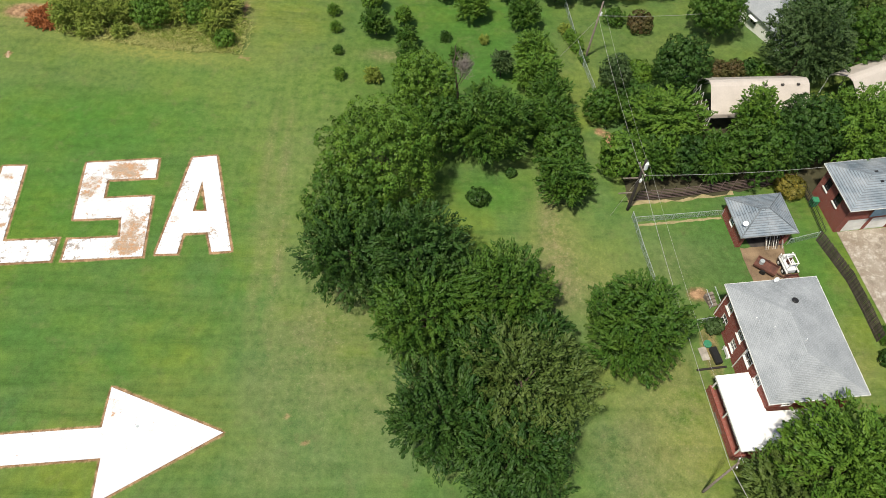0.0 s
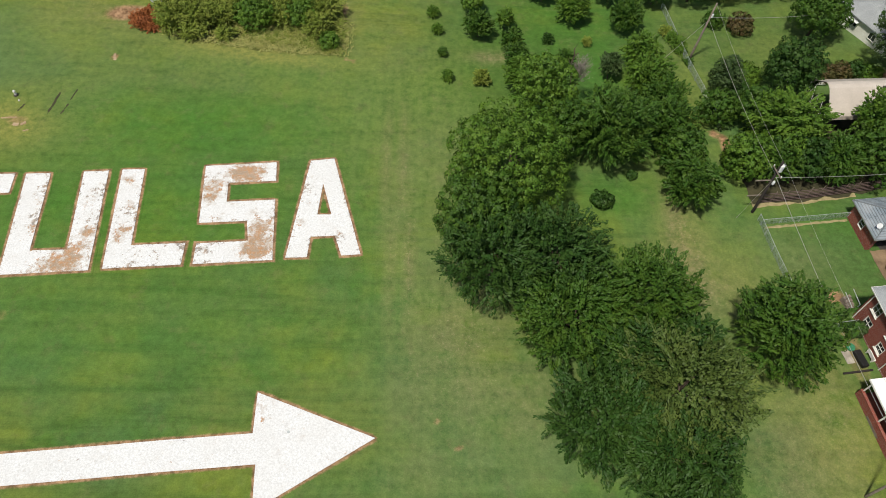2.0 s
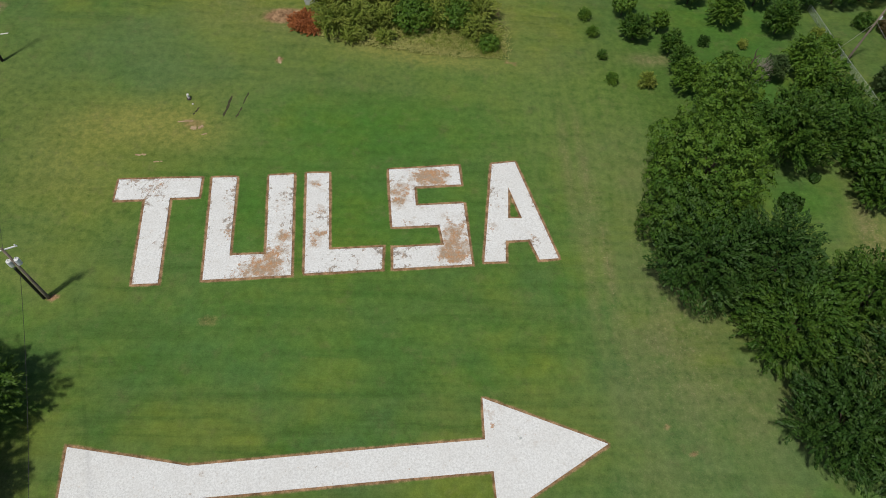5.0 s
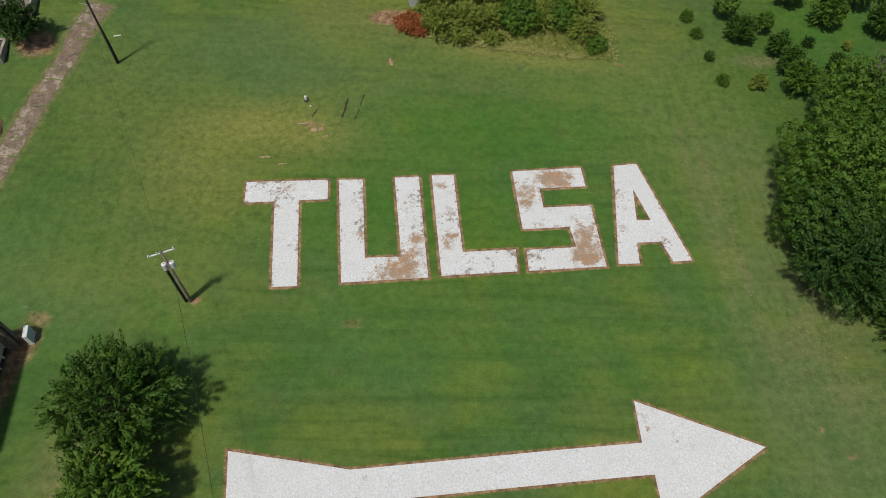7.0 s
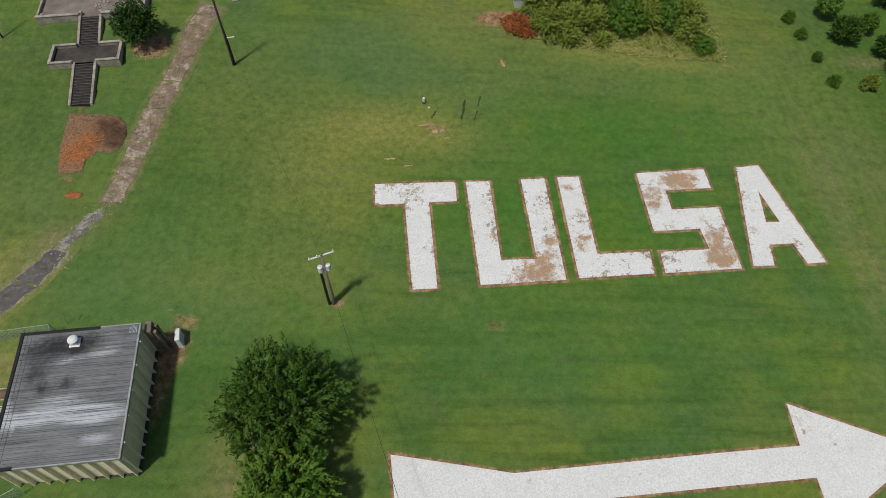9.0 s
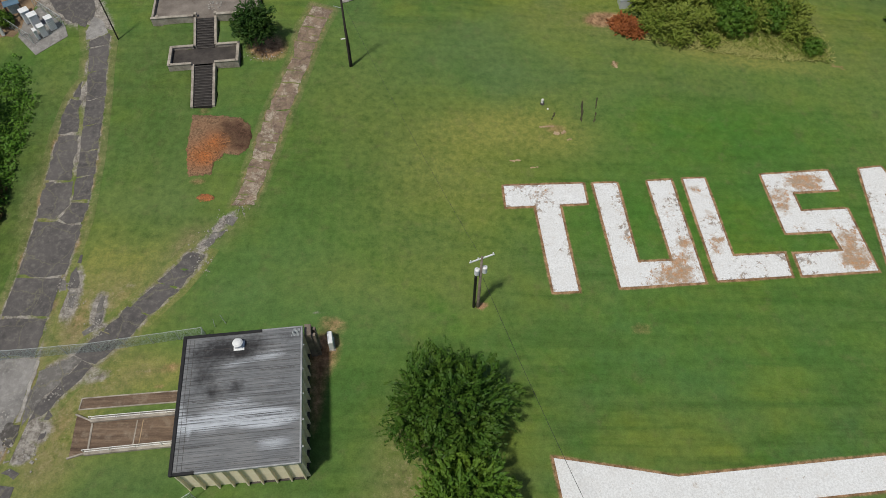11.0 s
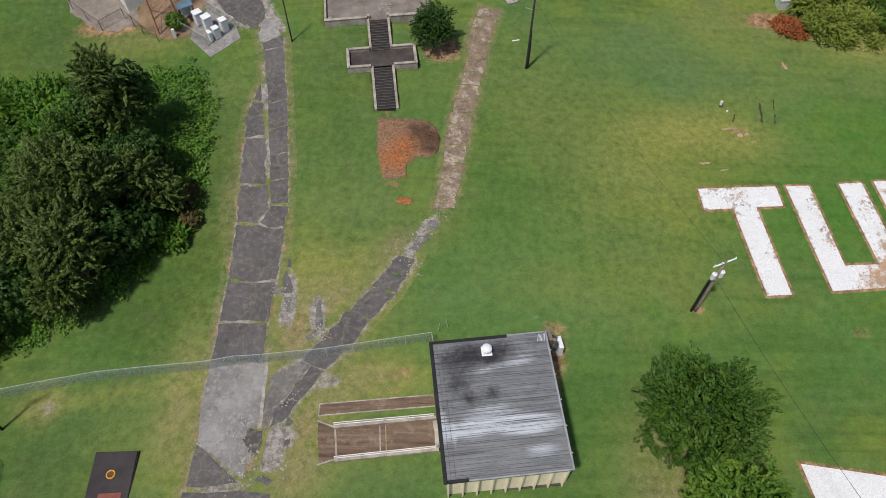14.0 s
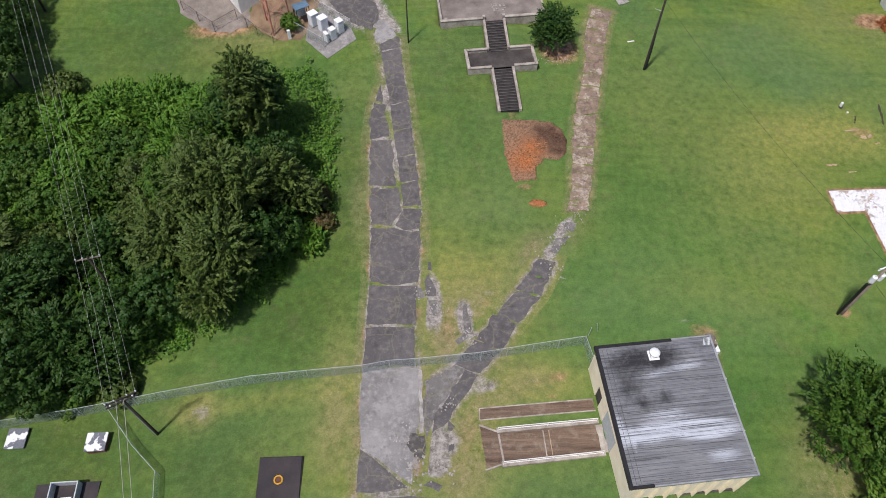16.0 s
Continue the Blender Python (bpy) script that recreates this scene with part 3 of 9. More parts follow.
def drape(loops, lift=0.03, depth=0.12, cell=1.5, attrs=None, level=None):
    """A thin slab that follows the ground. loops: its outline, then its holes."""
    bm = bmesh.new()
    flat = [p for lp in loops for p in lp]
    verts = [bm.verts.new((x, y, 0)) for x, y in flat]
    for tri in tessellate_polygon([[Vector((x, y, 0)) for x, y in lp] for lp in loops]):
        if len(set(tri)) == 3:
            try:
                bm.faces.new([verts[i] for i in tri])
            except ValueError:
                pass
    xs, ys = [p[0] for p in flat], [p[1] for p in flat]
    for axis, lo, hi in ((0, min(xs), max(xs)), (1, min(ys), max(ys))):
        k = math.ceil(lo / cell)
        while k * cell < hi:
            co, no = [0, 0, 0], [0, 0, 0]
            co[axis], no[axis] = k * cell, 1
            bmesh.ops.bisect_plane(bm, geom=bm.verts[:] + bm.edges[:] + bm.faces[:], plane_co=co, plane_no=no)
            k += 1
    bmesh.ops.recalc_face_normals(bm, faces=bm.faces[:])
    for f in bm.faces:
        if f.normal.z < 0:
            f.normal_flip()
    if attrs:
        layers = {k: bm.verts.layers.float.new(k) for k in attrs}
        for v in bm.verts:
            for k, fn in attrs.items():
                v[layers[k]] = fn(v.co.x, v.co.y)
    rim = [e for e in bm.edges if len(e.link_faces) == 1]
    skirt = bmesh.ops.extrude_edge_only(bm, edges=rim)
    low = {g for g in skirt["geom"] if isinstance(g, bmesh.types.BMVert)}
    for v in bm.verts:
        base = hill(v.co.x, v.co.y) if level is None else level
        v.co.z = base + lift - (depth if v in low else 0.0)
    return bm


def blobs(spots):
    """Soft round stains: x, y, radius, weight."""
    def at(x, y):
        s = 0.0
        for bx, by, br, bw in spots:
            d = ((x - bx) ** 2 + (y - by) ** 2) / (br * br)
            if d < 6:
                s += bw * math.exp(-d)
        return min(s, 1.0)
    return at


def ovals(spots):
    """Soft oval patches: x, y, half length, half width, turn, weight."""
    def at(x, y):
        s = 0.0
        for bx, by, ba, bb, turn, bw in spots:
            c, sn = math.cos(radians(turn)), math.sin(radians(turn))
            dx, dy = x - bx, y - by
            d = ((dx * c + dy * sn) / ba) ** 2 + ((dy * c - dx * sn) / bb) ** 2
            if d < 6:
                s += bw * math.exp(-d)
        return min(s, 1.0)
    return at


# ---- ground ----
def span(lo, hi, step):
    return [lo + step * i for i in range(int(round((hi - lo) / step)) + 1)]


FAR = [15, 40, 90, 200, 450, 1000, 2400]
gx = [-180 - d for d in reversed(FAR)] + span(-180, -132, 1.0) + span(-131.5, -100, 0.5) + span(-99, 70, 1.0) + [70 + d for d in FAR]
gy = [5 - d for d in reversed(FAR)] + span(5, 15, 1.0) + span(15.5, 46, 0.5) + span(47, 56, 1.0) + span(56.5, 76, 0.5) + span(77, 100, 1.0) + [100 + d for d in FAR]
DRY = ovals([
    (-107.5, 26.6, 4.0, 2.4, 0, 0.6), (-115, 32, 3.0, 4.0, 0, 0.7), (-112.5, 22.5, 2.6, 3.5, 0, 0.7), (-91, 36, 5, 3, 0, 0.2),
    (-80, 52, 7, 3, 10, 0.28), (-76, 46, 5, 3, 20, 0.25), (-86, 45, 7, 3, 30, 0.25), (-84, 36, 6, 4, -10, 0.35), (-92, 60, 5, 8, 10, 0.25), (-66, 62, 6, 2, 10, 0.3), (-50, 31, 9, 1.0, 4, 0.16), (-33, 30, 6, 1.0, 2, 0.16),
    (-74, 57, 9, 3.0, 8, 0.95), (-68, 55, 6, 3.0, 0, 0.75), (-80, 50, 8, 5, 0, 0.35), (-86, 58, 8, 9, 30, 0.20), (-78, 42, 8, 6, 0, 0.35),
    (-112, 33, 4.5, 4.5, 0, 0.9), (-115, 37, 2.6, 4.5, 0, 0.85), (-115, 21, 2.8, 8, 0, 0.75), (-111, 38, 5, 2.0, 35, 0.6),
    (-125, 25, 2.0, 9, 0, 0.6), (-132, 25.3, 10, 1.0, 7, 0.5), (-107, 26, 5, 1.6, 5, 0.6), (-138, 25, 1.8, 2, 0, 0.9),
    (-41, 70, 9, 1.8, -8, 0.85), (-48, 72, 6, 1.2, -12, 0.6), (-45, 66, 12, 4, -5, 0.25), (-20, 66, 6, 14, 0, 0.12),
    (9, 42, 3.0, 6, 0, 0.6), (14, 36, 4, 7, 0, 0.32), (-23, 62, 12, 16, 0, 0.24), (-36, 78, 16, 9, 0, 0.26), (15, 72, 3, 12, 0, 0.3),
    (28, 74, 8, 4, 0, 0.3), (-139, 68, 6, 2.5, 5, 0.5), (-126, 62, 3, 4, 0, 0.3), (-60, 74, 14, 7, 0, 0.30), (18, 20, 5, 10, 0, 0.4), (-120, 24, 10, 8, 0, 0.35), (-112, 44, 8, 8, 0, 0.22), (-107, 20, 5, 3, 0, 0.25), (-142, 40, 1, 1, 0, 0.1)])
TAN = ovals([
    (-115.3, 32, 2.4, 4.0, 0, 0.9), (-108, 26.6, 3.0, 1.5, 0, 0.5), (-113.4, 21.5, 2.0, 3.5, 0, 0.6), (-110.8, 25.2, 2.0, 1.0, 30, 0.6), (-124.3, 46, 0.9, 5, 0, 0.7),
    (-114.5, 22, 2.4, 7, 0, 1.0), (-113.2, 30, 2.4, 3, 20, 0.9), (-112, 34.5, 3, 2.2, 30, 0.7), (-106.8, 40, 1.4, 3.2, -35, 0.9), (-102.0, 43, 1.2, 3, -35, 0.7), (-125.2, 24, 1.6, 6, 0, 0.7), (-137.4, 24.4, 1.4, 1.2, 0, 0.9),
    (-21.4, 44, 0.6, 18, 3, 0.7), (-23.4, 44, 0.6, 18, 3, 0.6), (-42, 78, 12, 5, 0, 0.5), (-14, 33, 4.2, 9, -20, 0.42), (-9, 23, 4.5, 6, -30, 0.42), (-17, 26, 4, 7, 0, 0.25), (-15, 42, 5, 9, 0, 0.32), (-16, 55, 5, 9, 0, 0.2),
    (9, 40, 2.0, 5, 0, 0.9), (8.6, 44.5, 0.7, 4.2, 4, 0.7), (10, 35, 5, 3, 0, 0.6), (-10.5, 71, 3.4, 1.2, 0, 0.9), (22, 38, 3, 4, 20, 0.3),
    (14, 16, 4, 8, 0, 0.45), (20, 22, 3, 8, 0, 0.45), (37, 27, 2.5, 5, 0, 0.6), (-20, 16, 6, 2, 0, 0.2), (-65, 77, 5, 3, 0, 0.3),
    (-83, 18, 3.2, 6, 0, 0.9), (-80, 14, 4, 4, 0, 0.9), (-58, 75.5, 3.5, 1.6, 0, 0.9), (-135, 70, 9, 2, 6, 0.5), (-31, 78, 1.0, 5, 10, 0.5)])
BARE = ovals([(-107.7, 57.6, 1.0, 0.7, 0, 0.45), (-106.9, 48.2, 1.2, 0.6, 0, 0.6), (-115.4, 32.0, 1.8, 3.6, 0, 0.36), (-113.8, 21.6, 1.6, 3.2, 0, 0.34), (-111.6, 34.6, 2.0, 1.2, 30, 0.30), (-107.6, 26.4, 2.6, 0.8, 8, 0.32), (-105.3, 26.9, 0.9, 0.6, 0, 0.4), (-111.4, 26.3, 0.7, 0.4, 10, 0.5), (-109.0, 35.6, 0.3, 0.2, 0, 0.4), (-106.2, 25.0, 0.6, 0.4, 0, 0.5),
              
    (-67.1, 56.1, 1.6, 0.9, 15, 0.4), (-68.2, 57.0, 1.8, 0.7, 8, 0.4),
    (-91.9, 28.8, 1.9, 2.4, 0, 0.6), (-92.2, 24.0, 1.1, 4.5, 0, 0.55), (-91.0, 31.5, 2.0, 0.7, -20, 0.36), (-77.1, 33.5, 0.5, 0.5, 0, 0.9), (-101.6, 67.3, 2.6, 2.2, 0, 0.85),
    (-61.6, 31.3, 1.6, 1.1, 0, 0.42), (-59.2, 76.2, 2.8, 1.4, 10, 1.1), (-17.8, 21.0, 0.6, 0.6, 0, 0.5), (-31.0, 79.5, 0.6, 3.0, 12, 0.7), (-29.5, 69.5, 1.8, 0.35, -25, 0.7),
    (17.1, 55.2, 0.7, 1.6, 0, 0.9), (16.2, 57.5, 1.4, 0.6, -40, 0.8), (23.5, 34.5, 1.2, 0.9, 0, 0.8), (23.5, 28, 1.2, 4.5, 0, 0.55),
    (-105.9, 62.0, 0.2, 0.2, 0, 0.3), (-59.0, 67.9, 0.3, 0.8, 10, 0.7), (-16.0, 18.5, 0.16, 3.0, -20, 0.55), (-142, 71.5, 5, 1.6, 0, 0.8), (40.5, 68, 3, 3, 0, 0.8), (43, 58, 4, 2, 0, 0.9)])
LUSH = ovals([
    (-7, 72, 10, 12, 0, 1.0), (-13, 64, 5, 6, 0, 0.7), (4, 80, 10, 6, 0, 0.7),
    (-50, 30, 24, 7, 3, 0.55), (-45, 55, 22, 6, 3, 0.6), (-62, 44, 16, 6, 3, 0.5), (-20, 64, 7, 4, 0, 0.8), (-44, 60, 20, 5, 2, 0.6), (-45, 44, 26, 7, 3, 0.6), (-10, 62, 7, 4, 0, 0.9), (0, 70, 8, 9, 0, 0.7), (3, 47, 5, 3, 0, 0.9),
    (5, 62, 4, 7, 0, 0.7), (30, 38, 10, 8, 0, 0.5), (26, 74, 12, 8, 0, 0.3), (37, 36, 1.8, 8, 0, 0.7), (-128, 36, 5, 8, -30, 0.75), (-130, 30, 10, 3, 8, 0.5), (-95, 24, 12, 12, 0, 0.45), (-86, 30, 6, 10, 0, 0.15),
    (-113, 52, 4, 7, 0, 0.45), (-95, 54, 12, 18, 8, 0.55), (-88, 42, 8, 6, 0, 0.2), (-147, 69, 17, 8, 0, 0.3), (-128, 66, 4, 5, 0, 0.4), (-142, 22, 9, 3, 0, 0.4), (26, 44, 6, 2, 0, 0.6), (-85, 36, 0.8, 6, 50, 0.95), (-81, 33, 0.8, 3, 35, 0.6), (-38, 67, 11, 2.2, -4, 0.6)])
bm = bmesh.new()


def dug(x, y):
    """The ground is dug away under the stairway and the terrace."""
    c, s = math.cos(radians(6)), math.sin(radians(6))
    px, py = (x + 108.0) * c + (y - 58.8) * s, (y - 58.8) * c - (x + 108.0) * s
    return (abs(px) < 1.15 and -0.5 < py < 12.5) or (abs(px) < 3.75 and 5.2 < py < 7.9) or (abs(px) < 6.2 and 12.3 < py < 30)


grid = [[bm.verts.new((x, y, hill(x, y) - (1.6 if dug(x, y) else 0.0))) for x in gx] for y in gy]
for r0, r1 in zip(grid, grid[1:]):
    for a, b, c, d in zip(r0, r0[1:], r1[1:], r1):
        bm.faces.new((a, b, c, d))
# patches of darker green, several of them around the tree groups
DARK_GRASS = ovals([(-96, 19, 8, 6, 0, 0.4), (-4, 60, 8, 6, 0, 0.4), (-9, 48, 5, 12, 0, 0.35), (-112.5, 54, 5.5, 10, 0, 0.55), (-126, 52, 3, 10, 0, 0.35), (-112, 66, 5, 6, 0, 0.45), (-119, 62, 4, 8, 0, 0.25), (-126, 47, 3.5, 14, 0, 0.5), (-131, 33, 6, 5, -30, 0.5), (-8, 72, 11, 12, 0, 0.5), (12, 70, 6, 12, 0, 0.25), (-148, 70, 18, 8, 0, 0.9), (-150, 21, 16, 7, 5, 0.85), (-134, 18, 6, 6, 0, 0.45), (-93, 57, 13, 18, 0, 0.45), (-128, 36, 5, 10, -25, 0.5), (28, 38, 10, 8, 0, 0.5), (27, 75, 14, 8, 0, 0.5), (-84, 24, 5, 6, 0, 0.2)])
DULL = ovals([(-111.5, 45.5, 4.5, 2.2, 0, 0.75), (-110, 49.5, 1.6, 2.5, 0, 0.5), (-93, 36, 9, 6, 10, 0.85), (-88, 32, 6, 4, 0, 0.6), (25, 40, 8, 7, 0, 0.6), (-75, 67, 26, 9, 0, 0.7), (-95, 58, 10, 22, 0, 0.30), (-112, 47, 16, 22, 0, 0.40), (-98, 24, 14, 12, 0, 0.35), (-28, 64, 14, 9, 0, 0.45), (-19, 38, 8, 22, 0, 0.55), (-132, 24, 20, 8, 0, 0.55), (15, 40, 9, 16, 0, 0.5), (-55, 28, 14, 6, 0, 0.35), (-10, 18, 12, 8, 0, 0.6), (30, 76, 20, 10, 0, 0.5)])
DUST = ovals([(-115.4, 31.5, 1.8, 4.2, 0, 0.30), (-113.8, 22.0, 1.6, 3.6, 0, 0.36), (-111.4, 35.4, 2.4, 1.4, 35, 0.42), (-137.4, 24.4, 1.5, 1.3, 0, 0.55), (-108.0, 26.5, 2.6, 0.9, 5, 0.40), (-111.6, 26.0, 1.2, 0.8, 30, 0.5), (-125.5, 73.0, 4.5, 2.6, -35, 1.0), (-129.5, 76.5, 4.0, 3.0, -30, 0.9), (-122.2, 69.6, 1.6, 1.6, 0, 0.9), (-126.0, 80.0, 5.0, 5.0, 0, 0.9), (-116.9, 35.0, 1.0, 3.2, 0, 0.95), (-113.6, 32.6, 0.7, 2.2, 10, 0.95), (-114.2, 27.0, 2.6, 1.8, 40, 0.7),
              (-116.6, 24.0, 1.3, 2.6, 0, 0.8), (-116.3, 18.8, 0.9, 0.8, 0, 1.0), (-115.4, 20.7, 0.8, 1.2, 0, 0.55), (-103.2, 43.0, 2.2, 0.9, 50, 0.75), (-105.0, 39.9, 0.9, 1.4, -30, 0.65), (-117.5, 20.5, 1.2, 2.4, 0, 0.75), (-92.6, 32.6, 0.9, 0.5, 0, 0.6)])
ROWS = ovals([(-19, 40, 9, 34, 0, 1.0), (-24, 62, 8, 14, 0, 0.6), (-92, 52, 14, 24, 8, 0.55), (-112, 50, 7, 20, 0, 0.6), (-128, 66, 6, 8, 0, 0.5), (5, 45, 8, 20, 0, 0.4)])
for key, fn in (("dry", DRY), ("rows", ROWS), ("tan", TAN), ("bare", BARE), ("lush", LUSH), ("dust", DUST), ("dull", DULL), ("deep", DARK_GRASS)):
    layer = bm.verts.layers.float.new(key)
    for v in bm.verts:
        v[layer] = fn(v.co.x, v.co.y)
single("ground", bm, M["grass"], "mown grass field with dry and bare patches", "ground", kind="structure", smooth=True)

# fine patches of bare soil lie as thin ragged sheets on the grass
RUTS = [(-64.1, 59.8, 0.17, 1.7, -8, 1), (-62.2, 61.0, 0.10, 0.8, -12, 1), (-62.7, 58.6, 0.12, 0.8, -14, 1), (-67.1, 56.1, 0.75, 0.32, 15, 0), (-66.1, 55.2, 0.35, 0.12, 20, 0), (-72.5, 51.8, 0.6, 0.18, 8, 0), (-70.5, 50.9, 0.5, 0.14, 5, 0), (-67.6, 58.7, 0.16, 0.6, -25, 1), (-68.6, 57.0, 0.8, 0.14, 8, 0),
        (-59.0, 67.9, 0.20, 0.55, 10, 0)]
for i, (x, y, a, b, turn, dark) in enumerate(RUTS):
    rng = random.Random(50 + i)
    c, s = math.cos(radians(turn)), math.sin(radians(turn))
    rut = thing("soil_patch", "thin dark wheel rut in the grass" if dark else "bare tan soil patch in the grass", "soil patch", group="soil patches")
    for k in range(4):
        f = (k - 1.5) / 2.0 + rng.uniform(-0.15, 0.15)
        ox, oy = (rng.uniform(-0.3, 0.3) * a, f * b) if b > a else (f * a, rng.uniform(-0.3, 0.3) * b)
        size = rng.uniform(0.65, 1.0)
        pa, pb = (a * size, b * 0.42 * size) if b > a else (a * 0.42 * size, b * size)
        ring = []
        for m in range(16):
            w = 2 * math.pi * m / 16
            h = rng.uniform(0.65, 1.15)
            px, py = ox + pa * h * math.cos(w), oy + pb * h * math.sin(w)
            ring.append((x + px * c - py * s, y + px * s + py * c))
        part("soil", drape([ring], 0.012 + 0.004 * k, 0.05, 2.0), M["dark_soil_shade"] if dark else M["soil"], rut)

# ---- painted letters ----
LETTERS = {
    "T": ([[(-74.06, 48.17), (-65.27, 48.83), (-65.13, 46.22), (-68.16, 45.95), (-67.27, 35.37), (-69.79, 35.18), (-70.75, 45.70), (-73.93, 45.42)]],
          [(-69.6, 47.9, 1.6, 0.5)], [(-70, 47.0, 1.8, 0.8), (-72.3, 47.6, 0.8, 0.6), (-68.5, 40, 1.0, 0.4)], "white painted concrete letter T, lightly dirty, set in grass"),
    "U": ([[(-64.09, 48.88), (-61.46, 49.07), (-60.71, 38.87), (-56.96, 39.11), (-57.93, 49.45), (-55.26, 49.72), (-54.14, 36.67), (-62.93, 35.86)]],
          [(-61.4, 45, 0.9, 0.6), (-60.9, 41.5, 0.9, 0.7), (-56.2, 38.2, 1.8, 1.0), (-55.4, 41.5, 1.2, 0.9), (-56.2, 45.5, 0.9, 0.6), (-57.5, 37.2, 1.6, 0.7), (-59.5, 37.0, 1.5, 0.4)], [(-61.6, 43, 1.0, 0.8), (-55.7, 46.5, 1.2, 0.8), (-55.5, 43, 1.2, 0.6), (-62, 47, 1.0, 0.6)], "white painted concrete letter U with orange brown stains, set in grass"),
    "L": ([[(-53.79, 49.94), (-51.35, 50.12), (-50.53, 39.86), (-44.92, 40.32), (-44.88, 37.61), (-52.79, 36.90)]],
          [(-52.6, 48.6, 0.9, 0.7), (-51.9, 45.0, 0.9, 0.6), (-51.6, 42.0, 1.0, 0.8), (-52.2, 40.6, 0.8, 0.7)], [(-52, 44, 1.3, 0.7), (-45.4, 39.9, 0.9, 0.7), (-50.0, 38.4, 1.2, 0.7), (-47.8, 38.6, 0.9, 0.5)], "white painted concrete letter L with rusty stains, set in grass"),
    "S": ([[(-44.63, 50.86), (-36.67, 51.72), (-36.41, 49.01), (-41.70, 48.53), (-41.49, 45.87), (-36.17, 46.32), (-35.48, 38.41), (-43.69, 37.70), (-43.77, 40.27), (-38.38, 40.75), (-38.87, 43.36), (-43.99, 42.94)]],
          [(-39.0, 49.9, 1.7, 1.0), (-41.2, 50.0, 1.4, 0.8), (-43.2, 48.0, 1.4, 0.9), (-43.4, 46.2, 1.0, 0.7), (-37.2, 42.6, 1.4, 1.0), (-36.8, 40.0, 1.6, 1.0), (-37.9, 39.6, 1.3, 0.9), (-42.9, 39.2, 0.7, 0.5), (-42.0, 43.6, 0.6, 0.7), (-38.2, 44.6, 0.6, 0.5)], [(-43.2, 49.0, 1.0, 0.6), (-36.4, 44, 0.8, 0.5), (-42.8, 39.4, 1.0, 0.8)], "white painted concrete letter S with large brown stains, set in grass"),
    "A": ([[(-32.77, 52.09), (-30.09, 52.51), (-26.23, 39.31), (-28.25, 39.10), (-29.15, 41.64), (-31.74, 41.45), (-31.90, 38.83), (-34.16, 38.71)],
           [(-31.05, 48.80), (-29.75, 44.45), (-31.32, 44.40)]],
          [(-33.1, 43.2, 0.6, 0.5), (-28.6, 41.9, 0.6, 0.7), (-32.4, 46.2, 0.5, 0.5)], [(-32.6, 47.8, 0.8, 0.7), (-28.5, 41.5, 0.8, 0.6), (-33.2, 40.0, 0.6, 0.4)], "white painted concrete letter A, mostly clean, set in grass"),
}


def grown(loop, by):
    """The outline moved outwards."""
    n = len(loop)
    area = sum(loop[i][0] * loop[(i + 1) % n][1] - loop[(i + 1) % n][0] * loop[i][1] for i in range(n))
    sign = 1 if area > 0 else -1
    out = []
    for i in range(n):
        p0, p1, p2 = Vector(loop[i - 1]), Vector(loop[i]), Vector(loop[(i + 1) % n])
        d0, d1 = (p1 - p0).normalized(), (p2 - p1).normalized()
        n0, n1 = Vector((d0.y, -d0.x)) * sign, Vector((d1.y, -d1.x)) * sign
        m = (n0 + n1)
        m = m / max(0.35, m.length_squared) * 2 if m.length > 1e-4 else n0
        out.append(tuple(p1 + m * by))
    return out


def nearness(loop, width, weight):
    """1 at the outline, 0 from the given width on."""
    seg = [(Vector(p), Vector(q)) for p, q in zip(loop, loop[1:] + loop[:1])]

    def at(x, y):
        p, best = Vector((x, y)), 99.0
        for u, w in seg:
            f = min(max((p - u).dot(w - u) / max((w - u).length_squared, 1e-9), 0.0), 1.0)
            best = min(best, (p - u.lerp(w, f)).length)
        return weight * max(0.0, 1.0 - best / width)
    return at


def fringe(loops, width, lift=0.018, weight=0.75, cell=0.8, extra=None):
    """Worn ground along an outline, fading into the grass."""
    attrs = {"bare": nearness(loops[-1], width, weight), "dry": DRY, "tan": TAN, "lush": LUSH, "dull": DULL, "deep": DARK_GRASS, "rows": ROWS}
    attrs.update(extra or {})
    return drape(loops, lift, 0.05, cell, attrs)


for key, (loops, stains, wear, label) in LETTERS.items():
    empty = thing("ground_letter", label, "letter", group="painted ground letters")
    rubbed, edge = blobs(wear), nearness(loops[0], 0.55, 0.55)
    face = drape(loops, 0.07, 0.12, 0.40, {"stain": blobs(stains), "wear": lambda x, y: min(1.3, rubbed(x, y) + edge(x, y))})
    part("painted_slab", face, M["letter"], empty)
    ring = [grown(loops[0], 0.50), grown(loops[0], -0.05)]
    part("soil_border", fringe(ring, 0.48, weight=1.3, cell=0.6), M["grass"], empty, "strip of bare reddish soil")
    for lp in loops[1:]:
        part("soil_border", fringe([grown(lp, 0.05)], 0.45, weight=1.15, cell=0.3), M["grass"], empty, "strip of bare reddish soil")

